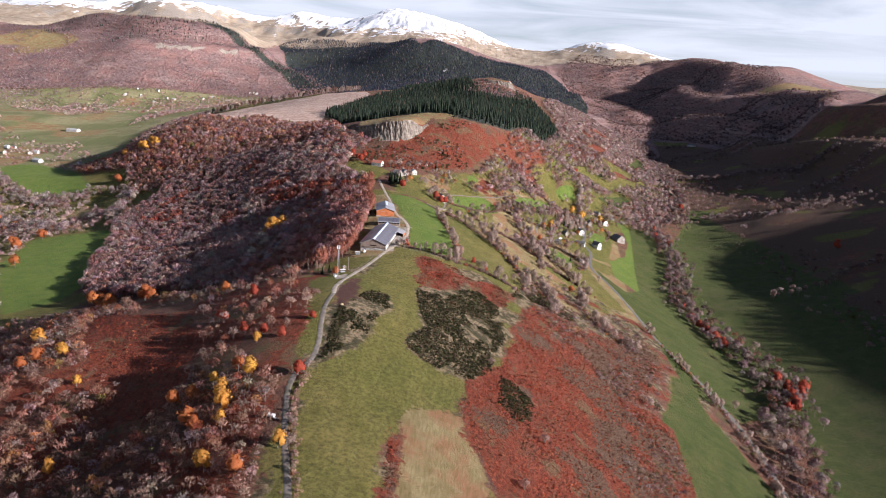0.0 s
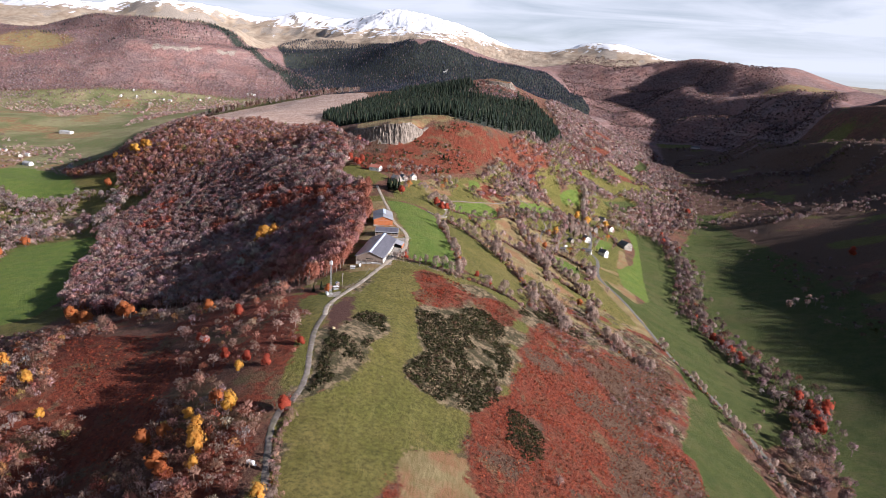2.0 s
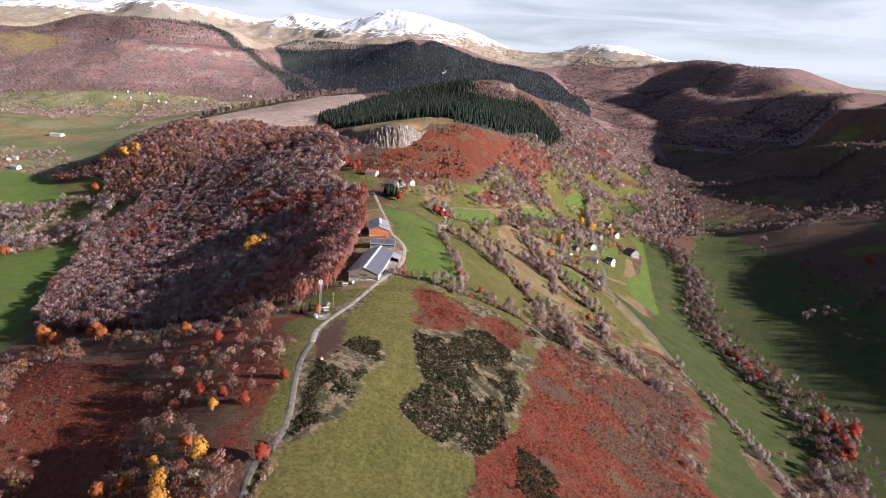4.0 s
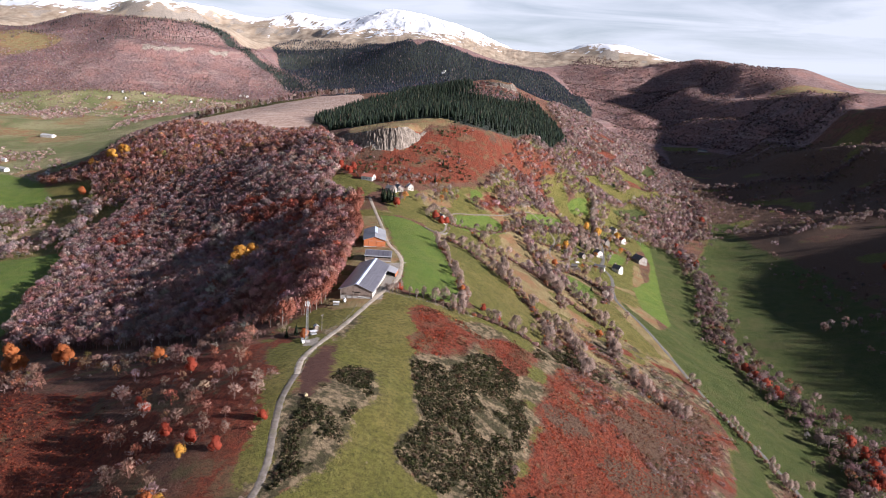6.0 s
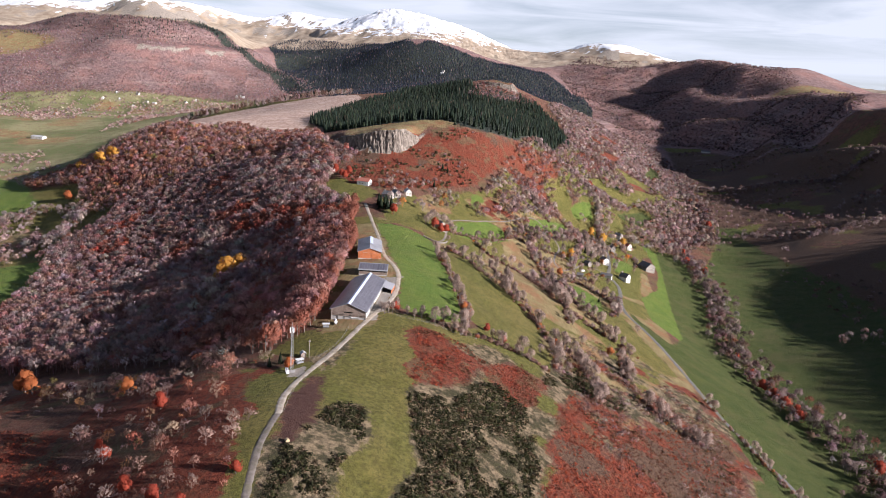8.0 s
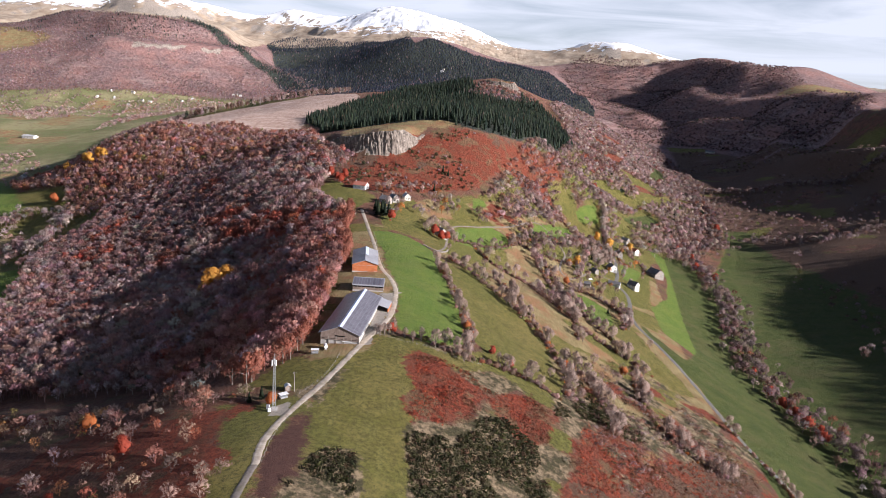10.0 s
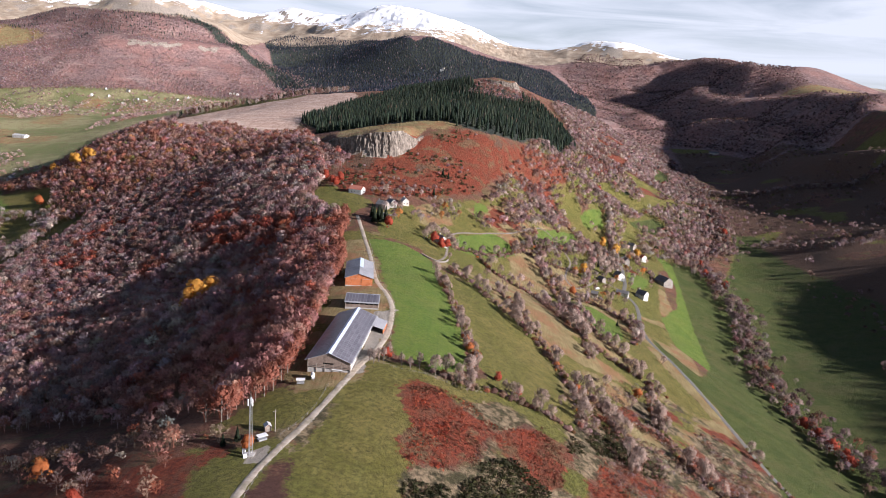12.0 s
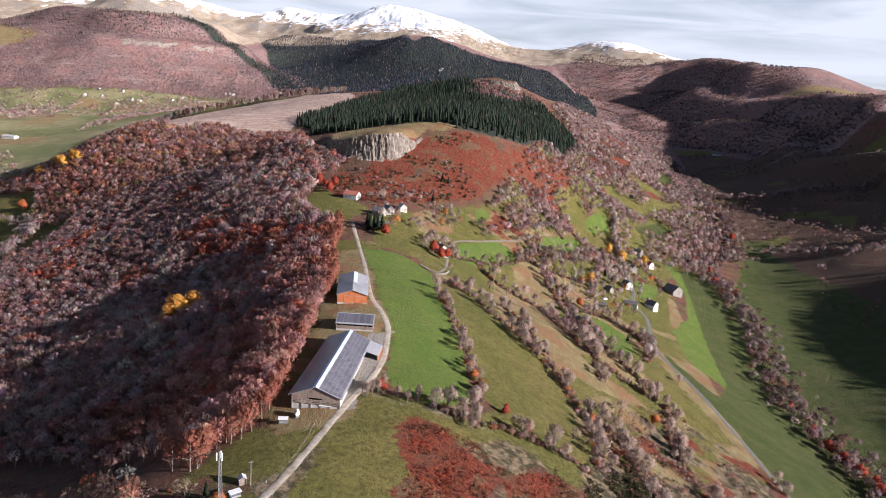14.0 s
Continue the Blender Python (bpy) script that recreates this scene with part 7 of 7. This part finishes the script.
# ---------------------------------------------------------------- mast, pole, fences, loose things
def rod(a, b, r, sides=5):
    co, tri = stem(a, b, r, r * 0.9, sides)
    return co, tri


def build_mast():
    x, y, tall = -63.0, 424.5, 20.5
    root = tagged(new("radio_mast"), "slim steel lattice radio mast with white aerials", "mast")
    root.matrix_world = pose(x, y, float(land(x, y)))
    foot = [(0.75 * math.cos(a), 0.75 * math.sin(a)) for a in (0.5, 0.5 + 2 * math.pi / 3, 0.5 + 4 * math.pi / 3)]
    head = [(0.5 * p, 0.5 * q) for p, q in foot]
    piece("footing", block_shape(-1.4, 1.4, -1.4, 1.4, -0.8, 0.35, 0.05), concrete, root)

    def at(k, f):
        return (foot[k][0] + (head[k][0] - foot[k][0]) * f, foot[k][1] + (head[k][1] - foot[k][1]) * f, 0.3 + (tall - 0.3) * f)
    for k in range(3):
        part("leg", rod(at(k, 0), at(k, 1), 0.09), steel, root)
    for s in range(12):
        for k in range(3):
            part("brace", rod(at(k, s / 12), at((k + 1) % 3, (s + 1) / 12), 0.045, 3), steel, root)
    for k in range(3):
        a = 0.5 + k * 2 * math.pi / 3 + 1.05
        ob = piece("aerial", block_shape(-0.22, 0.22, -0.14, 0.14, 0, 2.3, 0.04), white_paint, root, "tall white aerial box", pose(0.85 * math.cos(a), 0.85 * math.sin(a), tall - 2.6, 0, 0, math.degrees(a) - 90))
        part("bracket", rod((0, 0, 1.1), (0, 0.6, 1.1), 0.04, 3), steel, ob)
    part("spike", rod((0, 0, tall - 1), (0, 0, tall + 2.2), 0.04, 4), steel, root)
    part("ladder_rail", rod((0.1, 0.5, 0.4), (0.05, 0.25, tall - 2), 0.035, 3), steel, root)
    for k, (a, b) in enumerate(((-2.2, 0.6), (-1.2, -1.9))):
        box = tagged(new("equipment_cabinet"), "pale equipment cabinet beside a mast", "cabinet", "mast cabinets")
        box.matrix_world = pose(x + a, y + b, float(land(x + a, y + b)), 0, 0, 20 * k)
        piece("body", block_shape(-0.55, 0.55, -0.4, 0.4, -0.3, 1.7, 0.03), white_paint, box)
        piece("roof", block_shape(-0.62, 0.62, -0.47, 0.47, 1.7, 1.78), steel, box)
        piece("door", block_shape(-0.45, 0.45, -0.43, -0.40, 0.1, 1.55), white_paint, box)


def build_pole(x, y, tall):
    root = tagged(new("utility_pole"), "pale wooden utility pole with a crossarm", "utility pole", "utility poles")
    root.matrix_world = pose(x, y, float(land(x, y)), 0, 0, 30)
    part("shaft", stem((0, 0, -1), (0, 0, tall), 0.17, 0.11, 8), pole_wood, root)
    arm = piece("crossarm", block_shape(-0.7, 0.7, -0.06, 0.06, tall - 0.7, tall - 0.56), pole_wood, root)
    for k in (-0.6, 0, 0.6):
        part("insulator", stem((k, 0, tall - 0.56), (k, 0, tall - 0.34), 0.06, 0.04, 6), white_paint, arm)
    return root


build_mast()
build_pole(-58.5, 440, 8.6)
build_pole(-81, 640, 9)
build_pole(238, 915, 8.5)
build_pole(170, 915, 8.5)


def build_hut():
    root = tagged(new("garden_hut"), "small grey plank hut by the road", "hut")
    root.matrix_world = pose(-61.5, 441.5, float(land(-61.5, 441.5)), 0, 0, 25)
    piece("wall", prism([(-1.1, -0.5), (1.1, -0.5), (1.1, 2.0), (0, 2.7), (-1.1, 2.0)], -1.2, 1.2), grey_planks, root)
    for s in (-1, 1):
        piece("roof_side", prism([(s * 1.3, 1.87), (0, 2.7), (0, 2.8), (s * 1.3, 1.97)], -1.4, 1.4), pale_slate, root)
    piece("door", block_shape(-0.4, 0.4, -1.25, -1.18, 0, 1.8), pole_wood, root)


def build_tank(x, y, turn, label):
    """A water tank on wheels."""
    root = tagged(new("water_trailer"), label, "trailer", "water trailers")
    root.matrix_world = pose(x, y, float(land(x, y)), 0, 0, turn)
    bm = bmesh.new()
    bmesh.ops.create_cone(bm, cap_ends=True, segments=16, radius1=0.8, radius2=0.8, depth=3.0, matrix=pose(0, 0, 1.45, 90, 0, 0))
    bmesh.ops.bevel(bm, geom=bm.edges[:], offset=0.08, segments=1, affect="EDGES")
    piece("tank", bm, white_paint, root)
    piece("chassis", block_shape(-0.6, 0.6, -2.4, 1.5, 0.55, 0.7), steel, root)
    for s in (-0.8, 0.8):
        bm = bmesh.new()
        bmesh.ops.create_cone(bm, cap_ends=True, segments=14, radius1=0.45, radius2=0.45, depth=0.28, matrix=pose(s, 0, 0.45, 0, 90, 0))
        wheel = piece("wheel", bm, shade_and_tyre, root)
        bm = bmesh.new()
        bmesh.ops.create_cone(bm, cap_ends=True, segments=10, radius1=0.2, radius2=0.2, depth=0.32, matrix=pose(s, 0, 0.45, 0, 90, 0))
        piece("rim", bm, steel, wheel)
    part("drawbar", rod((0, -2.2, 0.6), (0, -3.6, 0.5), 0.06), steel, root)


def build_trough_cart(x, y, turn, label):
    root = tagged(new("hay_feeder"), label, "feeder", "hay feeders")
    root.matrix_world = pose(x, y, float(land(x, y)), 0, 0, turn)
    piece("tray", block_shape(-1.5, 1.5, -0.9, 0.9, 0.3, 0.9, 0.04), steel, root)
    for a in (-1.4, 1.4):
        for b in (-0.8, 0.8):
            part("post", rod((a, b, -0.2), (a, b, 2.0), 0.05), steel, root)
    piece("roof", block_shape(-1.8, 1.8, -1.2, 1.2, 2.0, 2.1), white_paint, root, "flat white roof")


def build_bale(x, y):
    root = tagged(new("hay_bale"), "weathered straw-coloured round bale beside the track", "bale")
    root.matrix_world = pose(x, y, float(land(x, y)), 0, 0, 35)
    bm = bmesh.new()
    bmesh.ops.create_cone(bm, cap_ends=True, segments=18, radius1=0.75, radius2=0.75, depth=1.3, matrix=pose(0, 0, 0.7, 90, 0, 0))
    bmesh.ops.bevel(bm, geom=bm.edges[:], offset=0.09, segments=2, affect="EDGES")
    piece("roll", bm, surface("old straw", (0.36, 0.27, 0.15), (0.52, 0.42, 0.26), 3.0, 0.95, bump=0.08), root)


def build_van(x, y, turn):
    root = tagged(new("van"), "white van parked in the village", "van")
    root.matrix_world = pose(x, y, float(land(x, y)) + 0.05, 0, 0, turn)
    body = piece("body", prism([(-2.4, 0.4), (2.4, 0.4), (2.45, 1.1), (1.7, 1.3), (1.2, 2.1), (-2.4, 2.15)], -0.9, 0.9), white_paint, root)
    piece("windscreen", prism([(1.28, 2.0), (1.72, 1.34), (1.76, 1.36), (1.32, 2.02)], -0.75, 0.75), glass, body)
    for a in (-1.5, 1.5):
        for b in (-0.85, 0.85):
            bm = bmesh.new()
            bmesh.ops.create_cone(bm, cap_ends=True, segments=12, radius1=0.34, radius2=0.34, depth=0.22, matrix=pose(a, b, 0.34, 90, 0, 0))
            piece("wheel", bm, shade_and_tyre, root)


build_hut()
build_tank(-53.5, 484.0, 15, "white water trailer in front of the barn")
build_tank(-65, 266, 70, "white water tank beside the stony track")
build_trough_cart(-57.5, 479, 10, "roofed steel hay feeder on bare soil")
build_trough_cart(-61.5, 434, 40, "low rusty feeder by the mast")
build_bale(-51, 363)
build_van(152, 861, 25)


def build_fence(label, line, gap, tall=1.1, wires=3):
    """Posts with wires between them, following the ground."""
    root = tagged(new("wire_fence"), label, "fence", "field fences")
    p = smooth_line(line, gap)
    x0, y0 = p[0]
    root.location = (x0, y0, float(land(x0, y0)))
    rng = np.random.default_rng(len(p))
    co, tri = stem((0, 0, -0.5), (0, 0, tall), 0.09, 0.075, 5)
    me = mesh_of("post", co, tri, 3)
    me.materials.append(pole_wood)
    tops = []
    for x, y in p:
        z = float(land(x, y))
        ob = new("post", me)
        ob.parent = root
        ob.matrix_basis = pose(x - x0, y - y0, z - root.location.z, float(rng.uniform(-4, 4)), float(rng.uniform(-4, 4)), 0)
        tops.append((x - x0, y - y0, z - root.location.z))
    for k in range(wires):
        h = tall * (0.35 + 0.28 * k)
        strands = [rod((a[0], a[1], a[2] + h), (b[0], b[1], b[2] + h), 0.012, 3) for a, b in zip(tops[:-1], tops[1:])]
        part("wire", joined(*strands), steel, root)


build_fence("wire fence on wooden posts along the gravel road", [(-25.2, 532), (-25.2, 557), (-26.2, 577), (-31, 599), (-36, 613), (-43, 647), (-50, 690), (-57, 731)], 4.0)
build_fence("wire fence on wooden posts beside the meadow", [(-36, 489), (-42, 466), (-48, 444), (-55, 421), (-57.6, 400), (-57, 384)], 3.5)
build_fence("wire fence round the small field", [(-46, 477), (-47, 466), (-52, 446), (-56, 438)], 3.5)
build_fence("wire fence across the upper meadow", [(-30, 503), (-18, 499), (-6, 499), (8, 496), (20, 500)], 4.0)


def build_wall(label, line, tall):
    """A dry stone wall of rough single stones on a core."""
    root = tagged(new("stone_wall"), label, "wall", "field walls")
    p = smooth_line(line, 1.1)
    rng = np.random.default_rng(len(p) + 3)
    x0, y0 = p[0]
    z0 = float(land(x0, y0))
    root.location = (x0, y0, z0)
    for x, y in p:
        z = float(land(x, y))
        for lev in range(2):
            s = rng.uniform(0.8, 1.15, 3)
            bm = block_shape(-0.55 * s[0], 0.55 * s[0], -0.35 * s[1], 0.35 * s[1], 0, tall * 0.52 * s[2], 0.09)
            piece("stone", bm, stone_wall, root, at=pose(x - x0, y - y0, z - z0 - 0.1 + lev * tall * 0.48, 0, 0, float(rng.uniform(0, 180))))


build_wall("pale dry stone wall below the ruined house", [(-16, 722), (-10, 716), (-4, 714), (1, 722), (4, 738)], 1.2)
